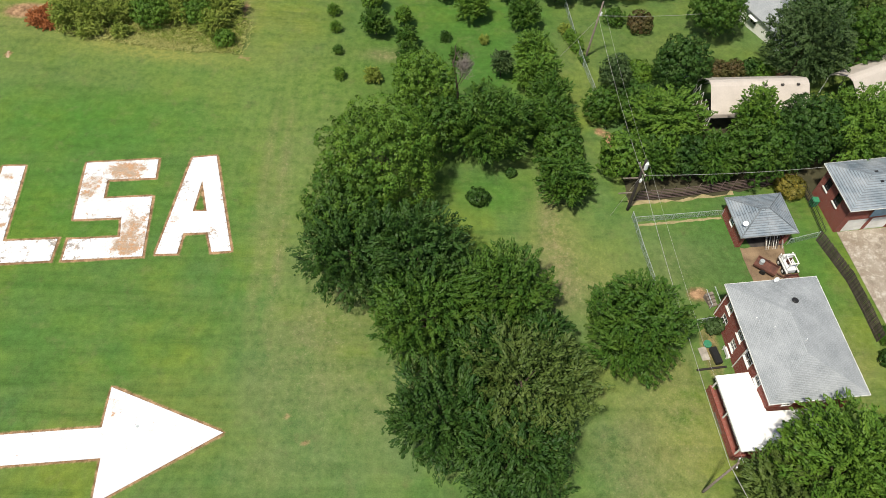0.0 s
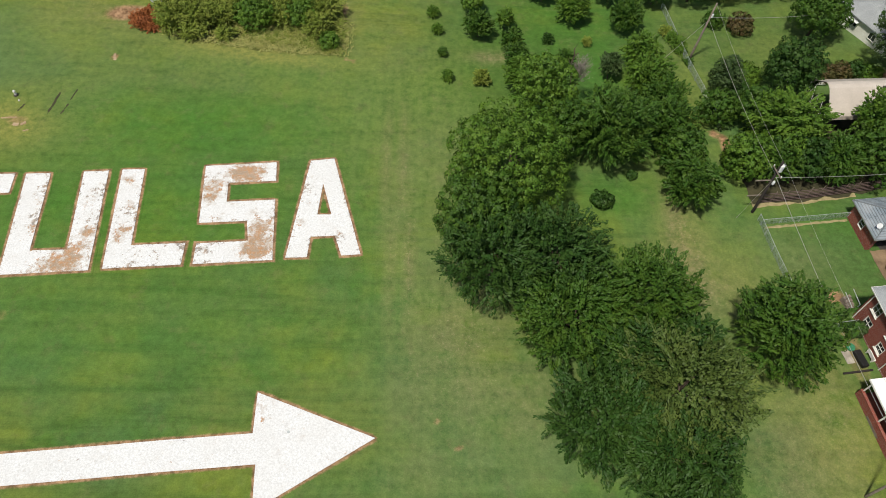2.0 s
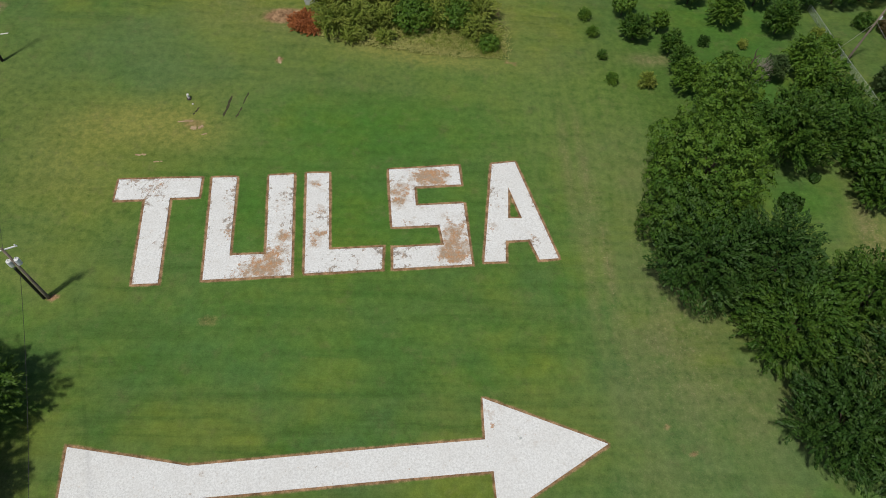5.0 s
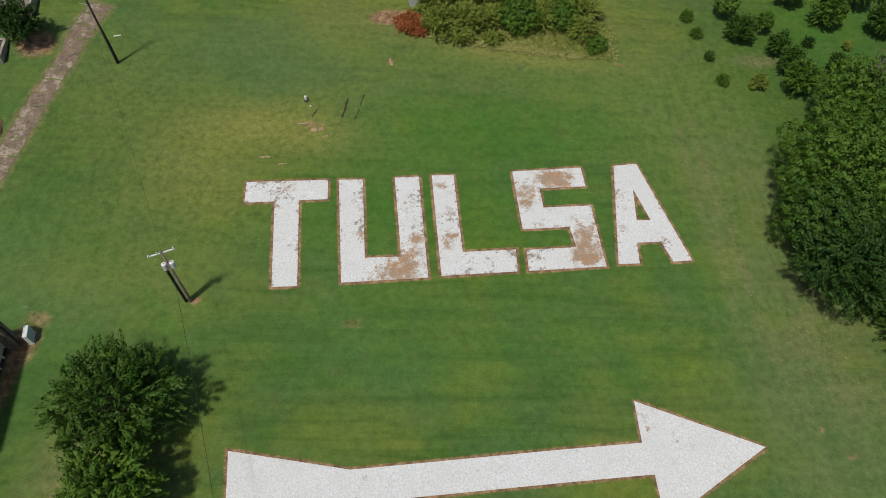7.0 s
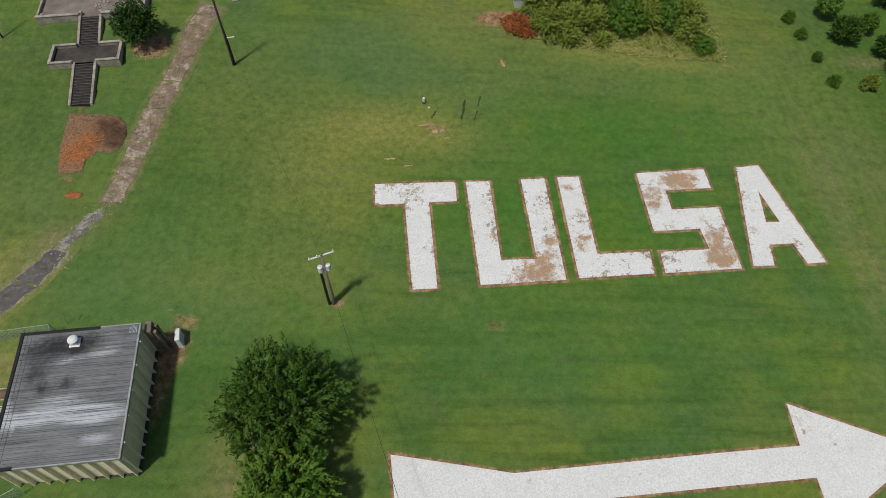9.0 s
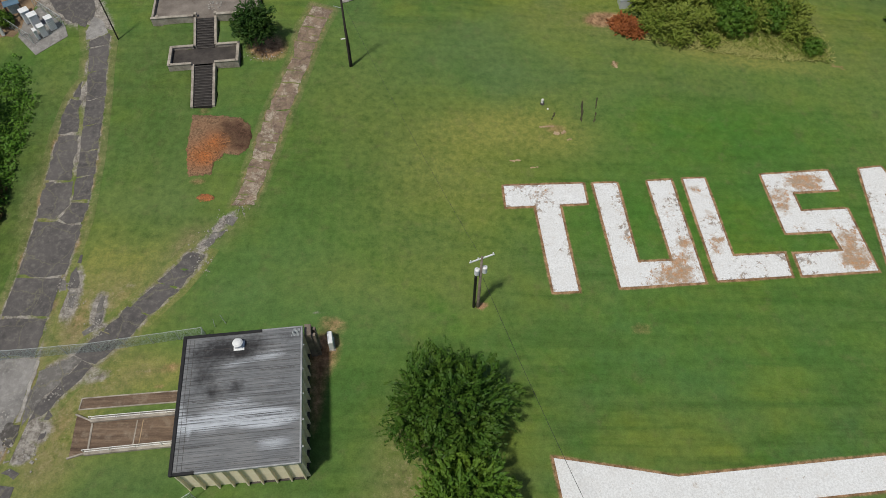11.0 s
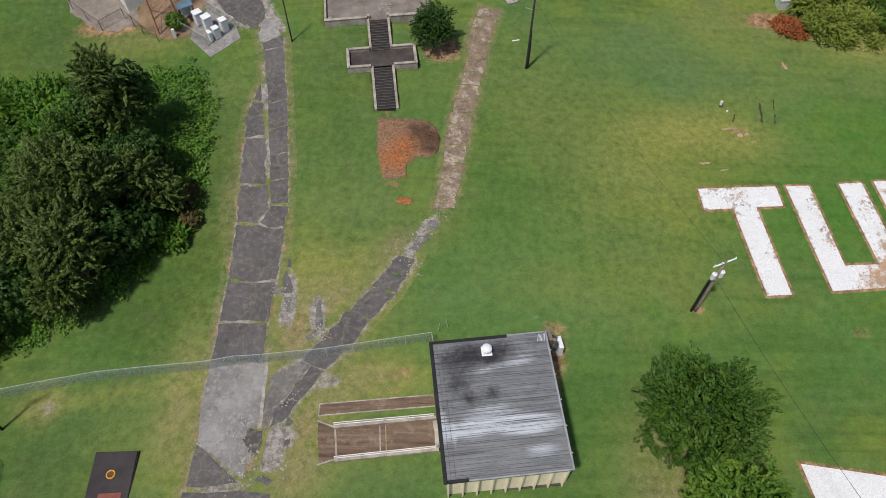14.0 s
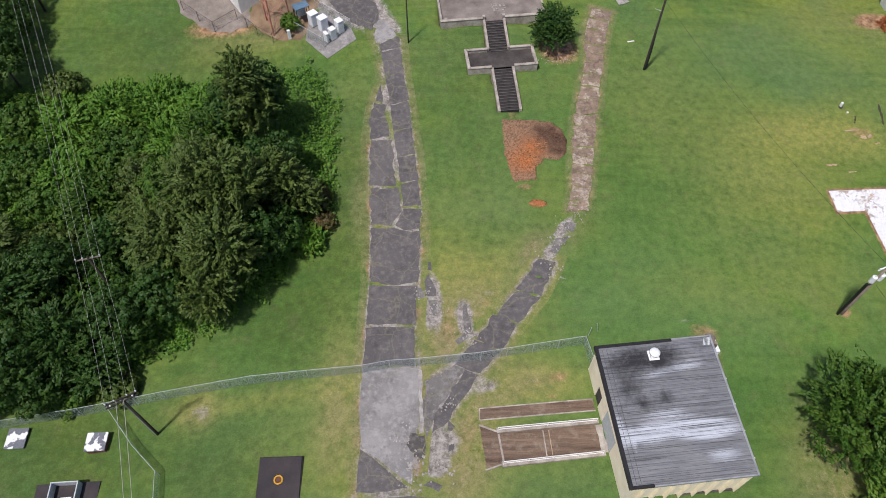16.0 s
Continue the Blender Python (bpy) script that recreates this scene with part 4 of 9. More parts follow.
ARROW = [(-71.40, 18.70), (-66.0, 17.95), (-60.78, 17.19), (-42.91, 19.03), (-34.84, 19.76), (-34.93, 23.68), (-23.66, 19.40), (-33.92, 12.9), (-34.20, 16.95), (-42.40, 16.20), (-60.31, 14.39), (-70.6, 12.2)]
arrow = thing("ground_arrow", "long white painted concrete arrow with thin soil edges, set in grass", "arrow sign")
part("painted_slab", drape([ARROW], 0.07, 0.12, 0.6, {"stain": blobs([(-34.4, 22.4, 0.7, 0.6), (-34.0, 21.3, 0.6, 0.5)]), "wear": blobs([(-31.5, 19.9, 0.4, 0.5), (-33.9, 21.6, 0.8, 0.4), (-34.6, 19.2, 0.4, 0.4)])}), M["letter"], arrow)
part("soil_border", fringe([grown(ARROW, 0.55), grown(ARROW, -0.05)], 0.48, weight=1.0), M["grass"], arrow, "strip of bare reddish soil")
pin = tube(bmesh.new(), [(-31.6, 19.9, hill(-31.6, 19.9) + 0.05), (-31.6, 19.9, hill(-31.6, 19.9) + 0.13)], 0.13, 10)
part("survey_pin", pin, M["galv"], arrow, "small dark metal pin")

# ---- driveway, branch path and concrete walk ----
drive = thing("driveway", "old cracked asphalt driveway with grass in the joints", "driveway", kind="structure")


def between(a, b, f):
    return (a[0] + (b[0] - a[0]) * f, a[1] + (b[1] - a[1]) * f)


def slab(parent, loop, mat, seed, amp=0.10, lift=0.03):
    part("slab", drape([rough(loop, 0.55, amp, seed)], lift, 0.12, 1.6), mat, parent)


# the long lane, joint by joint
LANE_L = [(-123.2, 67.9), (-122.9, 66.8), (-122.2, 63.3), (-121.65, 59.1), (-121.1, 55.6), (-120.65, 52.0), (-120.2, 48.7), (-119.9, 45.7)]
LANE_R = [(-120.7, 68.8), (-120.4, 67.0), (-120.0, 63.3), (-119.4, 59.4), (-119.0, 55.6), (-118.6, 52.1), (-118.2, 48.7), (-118.0, 45.5)]
G = 0.06
for i in range(7):
    l0, l1, r0, r1 = LANE_L[i], LANE_L[i + 1], LANE_R[i], LANE_R[i + 1]
    slab(drive, [(l0[0] + 0.12, l0[1] - G), (l1[0] + 0.12, l1[1] + G), (r1[0], r1[1] + G + 0.35), (r0[0], r0[1] - G + 0.35)], M["asphalt"], 20 + i, 0.09)
# the side lane that widens down the hill
for i, loop in enumerate(([(-122.5, 62.0), (-123.2, 60.1), (-123.25, 59.7), (-122.15, 59.7), (-122.35, 61.0)], [(-123.3, 59.5), (-123.75, 57.3), (-123.6, 54.7), (-121.4, 54.7), (-122.1, 59.4)],
                          [(-123.6, 54.4), (-123.3, 48.5), (-120.55, 48.4), (-121.25, 54.4)], [(-123.3, 48.2), (-123.05, 43.6), (-120.9, 43.4), (-120.0, 45.4), (-120.35, 48.1)])):
    slab(drive, loop, M["asphalt"], 60 + i, 0.17)
slab(drive, [(-119.8, 45.5), (-120.6, 43.5), (-119.6, 42.9), (-118.0, 43.0), (-117.9, 45.3)], M["asphalt"], 70, 0.10)
slab(drive, [(-123.0, 43.3), (-122.8, 37.0), (-120.6, 36.6), (-118.1, 36.9), (-117.9, 42.7), (-119.6, 42.7), (-120.6, 43.2), (-121.4, 43.1)], M["asphalt"], 71, 0.11)
slab(drive, [(-122.9, 36.6), (-123.0, 32.4), (-118.3, 32.3), (-118.2, 36.4)], M["asphalt"], 73, 0.08)
slab(drive, [(-123.0, 32.1), (-123.1, 28.2), (-118.4, 28.1), (-118.4, 32.0)], M["asphalt"], 91, 0.08)
slab(drive, [(-123.1, 28.05), (-123.2, 24.0), (-122.8, 20.7), (-120.8, 19.2), (-118.5, 17.4), (-118.2, 19.7), (-118.4, 21.2), (-117.9, 22.6), (-118.0, 27.9)], M["paleasphalt"], 92, 0.05)
slab(drive, [(-122.9, 20.5), (-123.0, 16.9), (-121.6, 16.8), (-118.8, 17.2), (-120.9, 19.0)], M["asphalt"], 93, 0.05)
slab(drive, [(-123.2, 16.4), (-123.2, 13.0), (-116.2, 13.0), (-116.0, 16.2), (-118.5, 16.5), (-121.4, 16.4)], M["asphalt"], 96, 0.06)
slab(drive, [(-117.5, 17.3), (-116.9, 17.7), (-116.0, 17.3), (-116.3, 16.9)], M["asphalt"], 97, 0.10, 0.02)
part("crumbled_edge", drape([rough([(-118.7, 21.7), (-117.6, 21.5), (-117.2, 20.5), (-117.7, 19.6), (-118.5, 19.9), (-118.9, 20.7)], 0.25, 0.17, 5)], 0.042, 0.08, 0.6), M["crumble"], drive, "dark crumbled asphalt and dirt")
slab(drive, [(-123.6, 69.4), (-123.2, 68.1), (-120.9, 69.0), (-122.0, 71.2), (-123.2, 71.6)], M["paleasphalt"], 94, 0.15)
slab(drive, [(-130.0, 84.0), (-130.2, 76.0), (-128.4, 73.2), (-126.2, 71.0), (-124.0, 70.0), (-123.0, 71.8), (-123.9, 74.6), (-124.5, 84.0)], M["asphalt"], 95, 0.25)
part("joint_slab", drape([rough([(-118.0, 27.8), (-117.9, 21.8), (-117.55, 21.8), (-117.7, 27.6)], 0.4, 0.07, 4)], 0.045, 0.1, 2.0), M["rubble"], drive, "pale broken concrete edge")
for i, loop in enumerate(([(-117.4, 35.3), (-117.6, 36.9), (-117.2, 37.8), (-116.6, 36.7), (-116.4, 35.2)], [(-117.1, 34.9), (-116.4, 34.7), (-116.2, 33.0), (-116.6, 33.1)], [(-118.4, 36.3), (-117.7, 36.1), (-117.5, 35.1), (-118.2, 35.0)],
                          [(-113.9, 34.3), (-113.5, 34.3), (-113.1, 32.2), (-113.3, 31.1), (-114.3, 30.2), (-114.6, 30.5), (-113.8, 31.3)], [(-115.5, 22.8), (-114.9, 22.4), (-115.1, 21.9), (-115.6, 22.1)], [(-115.5, 20.7), (-115.0, 20.8), (-114.9, 20.3), (-115.4, 20.2)], [(-117.2, 39.0), (-116.8, 39.0), (-116.9, 38.2), (-117.3, 38.1)])):
    slab(drive, loop, M["branchend"] if i in (1, 2, 3) else M["asphalt"], 100 + i, 0.13, 0.022)


def crumbs(x, y, r, count, seed):
    """Broken pieces scattered over the ground."""
    rng = random.Random(seed)
    bm = bmesh.new()
    for k in range(count):
        px, py = x + rng.gauss(0, r * 0.5), y + rng.gauss(0, r * 0.5)
        s = rng.uniform(0.03, 0.13) * (0.6 + 0.6 * r)
        g = hill(px, py)
        q = bmesh.ops.create_cube(bm, size=1.0, matrix=Matrix.Translation((px, py, g + 0.03)) @ pose(0, 0, 0, rng.uniform(-15, 15), rng.uniform(-15, 15), rng.uniform(0, 180)) @ Matrix.Diagonal((s * rng.uniform(0.6, 1.4), s, 0.09, 1)))
        for v in q["verts"]:
            v.co += Vector((rng.uniform(-0.3, 0.3) * s, rng.uniform(-0.3, 0.3) * s, 0))
    return tagged(single("rubble_patch", bm, M["rubble"], "pale broken concrete crumbs on the ground", "rubble", group="rubble patches"), kind="stuff")


for i, (x, y, r) in enumerate(((-118.5, 19.0, 1.2), (-116.0, 18.9, 1.1), (-118.8, 17.5, 0.7), (-119.9, 21.5, 0.4), (-118.9, 22.4, 0.4), (-116.2, 33.6, 0.6), (-117.7, 35.6, 0.6), (-113.6, 31.4, 0.5), (-115.3, 24.2, 0.6), (-103.4, 43.0, 1.0), (-104.6, 37.8, 0.7), (-119.0, 21.5, 0.5), (-101.6, 44.5, 0.5), (-113.4, 30.6, 0.6), (-104.4, 41.2, 0.8), (-105.2, 39.4, 0.7))):
    crumbs(x, y, r * 1.3, int(26 * r + 9), 200 + i)
# worn soil and dry leaves along the edges of the driveway
DRIVE = [(-123.6, 69.4), (-122.9, 66.8), (-122.2, 62.4), (-123.3, 59.5), (-123.7, 54.6), (-123.3, 48.4), (-123.0, 43.3), (-122.9, 36.6), (-123.1, 28.2), (-123.2, 20.6), (-123.1, 14.0),
         (-118.5, 14.0), (-117.8, 21.8), (-118.0, 28.0), (-118.4, 32.0), (-118.1, 36.5), (-117.8, 42.8), (-118.0, 46.0), (-118.4, 51.0), (-119.0, 55.8), (-119.4, 59.4), (-120.0, 63.4), (-120.5, 68.5)]


def along_drive(x, y):
    side = 1.0 if y < 57 else 0.45
    patchy = 0.55 + 0.45 * math.sin(1.3 * y + 0.7 * x) * math.sin(0.47 * y + 2.0)
    return DRIVE_NEAR(x, y) * side * (0.10 + 1.1 * patchy)


DRIVE_NEAR = nearness(DRIVE, 0.95, 0.50)
DRIVE_EDGE = nearness(DRIVE, 0.6, 0.62)
single("litter_strip", fringe([grown(DRIVE, 0.95), grown(DRIVE, -0.3)], 0.9, 0.014, 0.0, 0.5, {"bare": along_drive, "tan": nearness(DRIVE, 1.6, 1.0), "dust": DRIVE_EDGE}), M["grass"], "strips of dry leaves and soil along the driveway", "leaf litter", kind="structure")
single("joint_grass", drape([grown(DRIVE, -0.25)], 0.012, 0.04, 1.0, {"dry": lambda x, y: 0.5, "tan": lambda x, y: 0.6, "bare": lambda x, y: 0.22, "dust": lambda x, y: 0.52 + 0.18 * math.sin(0.9 * y + x)}), M["grass"], "dry grass growing in the joints of the driveway", "grass", kind="structure")

branch = thing("branch_path", "narrow broken asphalt path with ragged edges", "path", kind="structure")
BL = [(-106.3, 39.3), (-107.6, 37.3), (-108.7, 35.7), (-110.9, 33.1), (-112.8, 30.6), (-114.6, 28.2)]
BR = [(-104.5, 38.9), (-105.2, 37.2), (-106.4, 35.1), (-108.8, 32.1), (-110.5, 29.4), (-112.6, 27.1)]
for i in range(len(BL) - 1):
    f = 0.018 if i < 4 else 0.0
    slab(branch, [between(BL[i], BL[i + 1], f), between(BL[i], BL[i + 1], 1 - f), between(BR[i], BR[i + 1], 1 - f), between(BR[i], BR[i + 1], f)], M["asphalt"], 300 + i, 0.14, 0.022)
slab(branch, [(-114.7, 28.1), (-116.1, 27.2), (-117.5, 26.5), (-117.6, 22.2), (-117.2, 21.4), (-116.7, 23.2), (-115.8, 24.7), (-114.7, 26.4), (-113.9, 27.6)], M["branchend"], 305, 0.16, 0.022)
slab(branch, [(-113.8, 27.6), (-112.6, 27.0), (-114.3, 24.9), (-115.4, 23.0), (-116.9, 21.6), (-116.6, 23.2), (-115.7, 24.7), (-114.6, 26.4)], M["asphalt"], 306, 0.15, 0.026)
slab(branch, [(-104.2, 41.6), (-105.2, 40.0), (-104.3, 39.8), (-103.0, 42.0)], M["branchend"], 320, 0.28, 0.018)
slab(branch, [(-102.9, 43.9), (-103.6, 42.6), (-102.6, 42.4), (-101.9, 43.6)], M["branchend"], 321, 0.25, 0.018)
BRANCH = BL + [(-116.1, 27.2), (-117.5, 26.5), (-117.5, 21.8), (-115.4, 22.9), (-114.3, 24.9)] + BR[::-1]
BRANCH_NEAR = nearness(BRANCH, 0.9, 0.62)
single("litter_strip", fringe([grown(BRANCH, 0.9), grown(BRANCH, -0.3)], 0.9, 0.010, 0.0, 0.5, {"bare": nearness(BRANCH, 0.8, 0.34), "tan": nearness(BRANCH, 1.4, 1.0), "dry": nearness(BRANCH, 2.0, 1.0), "dust": lambda x, y: max(DUST(x, y), BRANCH_NEAR(x, y))}), M["grass"], "dry grass and soil along the broken path", "leaf litter", kind="structure")

walkway = thing("concrete_walk", "old brownish concrete slab walk, chipped and stained", "walkway", kind="structure")
WL = [(-96.9, 74.8), (-98.2, 71.1), (-98.5, 68.6), (-98.6, 66.0), (-99.7, 62.1), (-100.7, 57.9), (-101.3, 54.7), (-101.6, 52.2), (-101.9, 50.1), (-102.4, 46.4), (-102.9, 45.0)]
WR = [(-94.1, 74.1), (-95.2, 70.8), (-95.8, 68.4), (-96.3, 65.8), (-97.1, 62.0), (-97.9, 58.0), (-98.6, 54.5), (-99.0, 52.0), (-99.5, 49.6), (-100.2, 46.2), (-100.4, 45.0)]
for i in range(len(WL) - 1):
    f = 0.03
    for half in range(2):
        f0, f1 = half / 2 + f / 2, half / 2 + 0.5 - f / 2
        l0, l1, r0, r1 = between(WL[i], WL[i + 1], f0), between(WL[i], WL[i + 1], f1), between(WR[i], WR[i + 1], f0), between(WR[i], WR[i + 1], f1)
        slab(walkway, [between(l0, r0, 0.05), between(l1, r1, 0.05), between(l1, r1, 0.93), between(l0, r0, 0.93)], M["slabstone"], 400 + 2 * i + half, 0.13, 0.022 + 0.012 * ((3 * i + half) % 3))

WALK = WL + WR[::-1]
single("litter_strip", fringe([grown(WALK, 0.6), grown(WALK, -0.3)], 0.6, 0.012, 0.0, 0.7, {"bare": nearness(WALK, 0.5, 0.42), "tan": nearness(WALK, 0.8, 1.0)}), M["grass"], "dry grass along the concrete walk", "leaf litter", kind="structure")
single("joint_grass", drape([grown(WALK, -0.25)], 0.012, 0.04, 1.0, {"tan": lambda x, y: 0.9, "bare": lambda x, y: 0.2}), M["grass"], "dry grass growing in the joints of the concrete walk", "grass", kind="structure")


def bed(name, outline, label, category, fresh, rotted, seed, heap=0.22):
    """A low heap of shredded bark with a soft ragged rim."""
    near = nearness(outline, 0.55, 0.62)

    def rim(x, y):
        return 0.98 - near(x, y)
    bm = drape([rough(outline, 0.22, 0.10, seed)], 0.02, 0.05, 0.35, {"rim": rim, "fresh": blobs(fresh), "rotted": blobs(rotted)})
    for v in bm.verts:
        v.co.z += heap * max(0.0, rim(v.co.x, v.co.y) - 0.4)
    return single(name, bm, M["mulch"], label, category, smooth=True)


mulch = bed("mulch_bed", [(-108.9, 57.1), (-106.6, 57.0), (-103.7, 56.8), (-102.3, 55.7), (-101.9, 54.2), (-102.1, 52.4), (-103.1, 51.5), (-104.6, 51.6), (-105.5, 50.6), (-105.6, 48.9), (-108.1, 48.7), (-108.9, 52.4)],
            "bed of orange brown wood mulch and dark leaf litter", "mulch bed", [(-105.7, 53.2, 1.3, 0.95), (-107.3, 51.3, 1.5, 0.75), (-106.2, 50.9, 0.9, 0.5)], [(-103.9, 54.4, 1.7, 0.85), (-103.0, 52.8, 1.2, 0.62), (-104.8, 55.6, 1.2, 0.42), (-102.6, 54.4, 1.0, 0.5)], 3)
rng = random.Random(77)
bm = bmesh.new()
for k in range(170):
    cx, cy, spread = rng.choice(((-105.6, 53.0, 0.95), (-107.2, 51.4, 0.85), (-105.9, 52.0, 0.8)))
    x, y, w = cx + rng.gauss(0, spread * 0.7), cy + rng.gauss(0, spread * 0.6), rng.uniform(0, math.pi)
    l, dx, dy = rng.uniform(0.12, 0.38), math.cos(w), math.sin(w)
    tube(bm, [(x - dx * l, y - dy * l, hill(x, y) + 0.17), (x, y, hill(x, y) + 0.22), (x + dx * l, y + dy * l, hill(x, y) + 0.16)], 0.016, 3)
tagged(part("bark_shred", bm, M["shred"], mulch, "pale orange bark shreds"), kind="stuff")
bed("leaf_pile", [(-105.7 + 0.98 * math.cos(k * 0.524), 45.9 + 0.52 * math.sin(k * 0.524)) for k in range(12)], "small pile of orange leaves on grass", "leaf pile", [(-105.7, 45.9, 1.2, 1.0)], [], 8)


# ---- trees and shrubs ----
def leaf_mesh(name, pos, nrm, along, length, width, material, tone=None):
    """Many separate folded leaves as one mesh."""
    n = len(pos)
    nrm = nrm / np.linalg.norm(nrm, axis=1, keepdims=True)
    along = along - nrm * np.sum(along * nrm, axis=1, keepdims=True)
    along = along / np.maximum(np.linalg.norm(along, axis=1, keepdims=True), 1e-6)
    side = np.cross(nrm, along)
    L, W = length[:, None], width[:, None]
    v = np.empty((n, 4, 3))
    v[:, 0] = pos - along * L * 0.5
    v[:, 1] = pos + side * W * 0.5 - along * L * 0.05 - nrm * W * 0.18
    v[:, 2] = pos + along * L * 0.5 - nrm * L * 0.15
    v[:, 3] = pos - side * W * 0.5 - along * L * 0.05 - nrm * W * 0.18
    me = bpy.data.meshes.new(name)
    me.vertices.add(4 * n)
    me.vertices.foreach_set("co", v.ravel())
    base = np.arange(n) * 4
    tri = np.stack([base, base + 1, base + 2, base, base + 2, base + 3], 1).ravel()
    me.loops.add(6 * n)
    me.loops.foreach_set("vertex_index", tri)
    me.polygons.add(2 * n)
    me.polygons.foreach_set("loop_start", np.arange(2 * n) * 3)
    me.update(calc_edges=True)
    me.attributes.new("tone", 'FLOAT', 'POINT').data.foreach_set("value", np.repeat(np.full(n, 0.5) if tone is None else tone, 4))
    me.materials.append(material)
    return me


def unit(a):
    return a / np.maximum(np.linalg.norm(a, axis=1, keepdims=True), 1e-6)


def crown_mesh(seed, r, rz, material, density=1.0, leaf=0.25, style="round", low=-0.55):
    """A crown of leafy boughs round the origin: boughs carry tufts, tufts carry leaves."""
    rng = np.random.RandomState(seed)
    size = np.array([r, r, rz]) * 1.06
    tall = max(0.75, (1.0 + rz / r) / 2)

    def dome(k, jitter):
        n = np.arange(k) + 0.5
        up = 1.0 - n / k * (1.0 - low)
        turn = n * 2.39996 + rng.uniform(0, 6.28)
        flat = np.sqrt(np.maximum(0.0, 1.0 - up * up))
        return unit(np.stack([flat * np.cos(turn), flat * np.sin(turn), up], 1) + rng.normal(size=(k, 3)) * jitter)

    # boughs bulge out of the dome and leave dark clefts between them
    swell = 0.40 + (0.165 if style == "round" else 0.22) * r
    boughs = int(max(7, 3.3 * tall * r * r / (swell * swell)))
    ax = dome(boughs, 0.55 / math.sqrt(boughs) + 0.08)
    reachy = rng.uniform(-0.10, 0.06, boughs)
    gap = math.sqrt(4 * math.pi * 0.5 * (1 - low) / boughs)
    tuft = min(0.33 + 0.027 * r, 0.27 * r) if style == "round" else min(0.26 + 0.012 * r, 0.22 * r)
    k = int(max(40, 3.5 * tall * density * r * r / (tuft * tuft)))
    d = dome(k, 0.06)
    dots = d @ ax.T
    own = np.argmax(dots, axis=1)
    ang = np.arccos(np.clip(dots[np.arange(k), own], -1, 1)) / (0.62 * gap)
    bulge = np.sqrt(np.maximum(0.0, 1.0 - np.minimum(ang, 1.0) ** 2))
    height = min(0.30, 0.95 * swell / r)
    far = 1.0 - height + reachy[own] + height * bulge + rng.uniform(-0.035, 0.03, k)
    out = unit(d * 0.75 + (d - ax[own]) * (1.5 / gap))
    at = d * far[:, None]
    if style == "cone":
        h = rng.uniform(0, 1, k) ** 1.15
        w = rng.uniform(0, 2 * math.pi, k)
        rad = (1.0 - h) ** 0.85 * (0.78 + 0.22 * np.sin(5 * w + 9 * h)) * rng.uniform(0.75, 1.0, k)
        at = np.stack([rad * np.cos(w), rad * np.sin(w), -1 + 2 * h], 1)
        out = unit(np.stack([np.cos(w), np.sin(w), np.full(k, 0.45)], 1))
    mid = at * size
    big = rng.uniform(0.75, 1.25, k)
    if style == "round":
        per = 25
        idx = np.repeat(np.arange(k), per)
        t = len(idx)
        o = unit(rng.normal(size=(t, 3)) * 0.75 + out[idx] * 0.8 + np.array([0, 0, 0.30]))
        ragged = 1.0 + 0.6 * rng.uniform(0, 1, (t, 1)) ** 8
        pos = mid[idx] + o * (tuft * big[idx])[:, None] * np.array([1, 1, 0.85]) * rng.uniform(0.72, 1.05, (t, 1)) * ragged
        nrm = unit(o * 0.9 + out[idx] * 0.35 + rng.normal(size=(t, 3)) * 0.22)
        along = rng.normal(size=(t, 3)) * 0.6 + o * 0.6 - np.array([0, 0, 0.2])
        length = leaf * rng.uniform(0.85, 1.35, t)
        width = leaf * rng.uniform(0.55, 0.85, t)
    elif style == "cone":
        # every tuft is a flat tapering spray
        per = 26
        axis = unit(out * np.array([1, 1, 0.8]) + rng.normal(size=(k, 3)) * 0.24 + np.array([0, 0, 0.24]))
        face = unit(np.array([0, 0, 1.0]) + rng.normal(size=(k, 3)) * 0.15)
        reach = tuft * big * rng.uniform(1.4, 2.6, k)
        idx = np.repeat(np.arange(k), per)
        t = len(idx)
        s = rng.uniform(0, 1, (t, 1)) ** 0.85
        off = rng.normal(size=(t, 3)) * (tuft * 0.34) * (1.05 - s) ** 0.65
        pos = mid[idx] + axis[idx] * (s - 0.55) * reach[idx][:, None] + off
        nrm = unit(face[idx] * 0.7 + off / tuft + rng.normal(size=(t, 3)) * 0.3)
        along = axis[idx] + rng.normal(size=(t, 3)) * 0.3
        length = leaf * rng.uniform(0.8, 1.3, t)
        width = leaf * rng.uniform(0.32, 0.52, t)
    else:
        # plump tapering sprays sweep outwards and up, those of one bough lie alike
        sl = 0.50 + 0.25 * r
        k = int(max(30, 9.7 * tall * density * r * r / (0.30 * sl * sl) * 1.15))
        d = dome(k, 0.10)
        dots = d @ ax.T
        own = np.argmax(dots, axis=1)
        ang = np.arccos(np.clip(dots[np.arange(k), own], -1, 1)) / (0.60 * gap)
        far = 0.70 + 1.2 * reachy[own] + 0.24 * np.sqrt(np.maximum(0.0, 1.0 - np.minimum(ang, 1.0) ** 2)) + rng.uniform(-0.05, 0.04, k)
        at = d * far[:, None]
        tilt = rng.normal(size=(boughs, 3)) * 0.34
        axis = unit(d * np.array([1, 1, 0.5]) * 0.75 + tilt[own] + (d - ax[own]) * (0.35 / gap) + rng.normal(size=(k, 3)) * 0.20 + np.array([0, 0, 0.34]))
        reach = sl * rng.uniform(0.65, 1.25, k)
        per = max(16, int(38 * min(1.0, r / 4.5)))
        idx = np.repeat(np.arange(k), per)
        t = len(idx)
        s = rng.uniform(0, 1, (t, 1)) ** 0.9
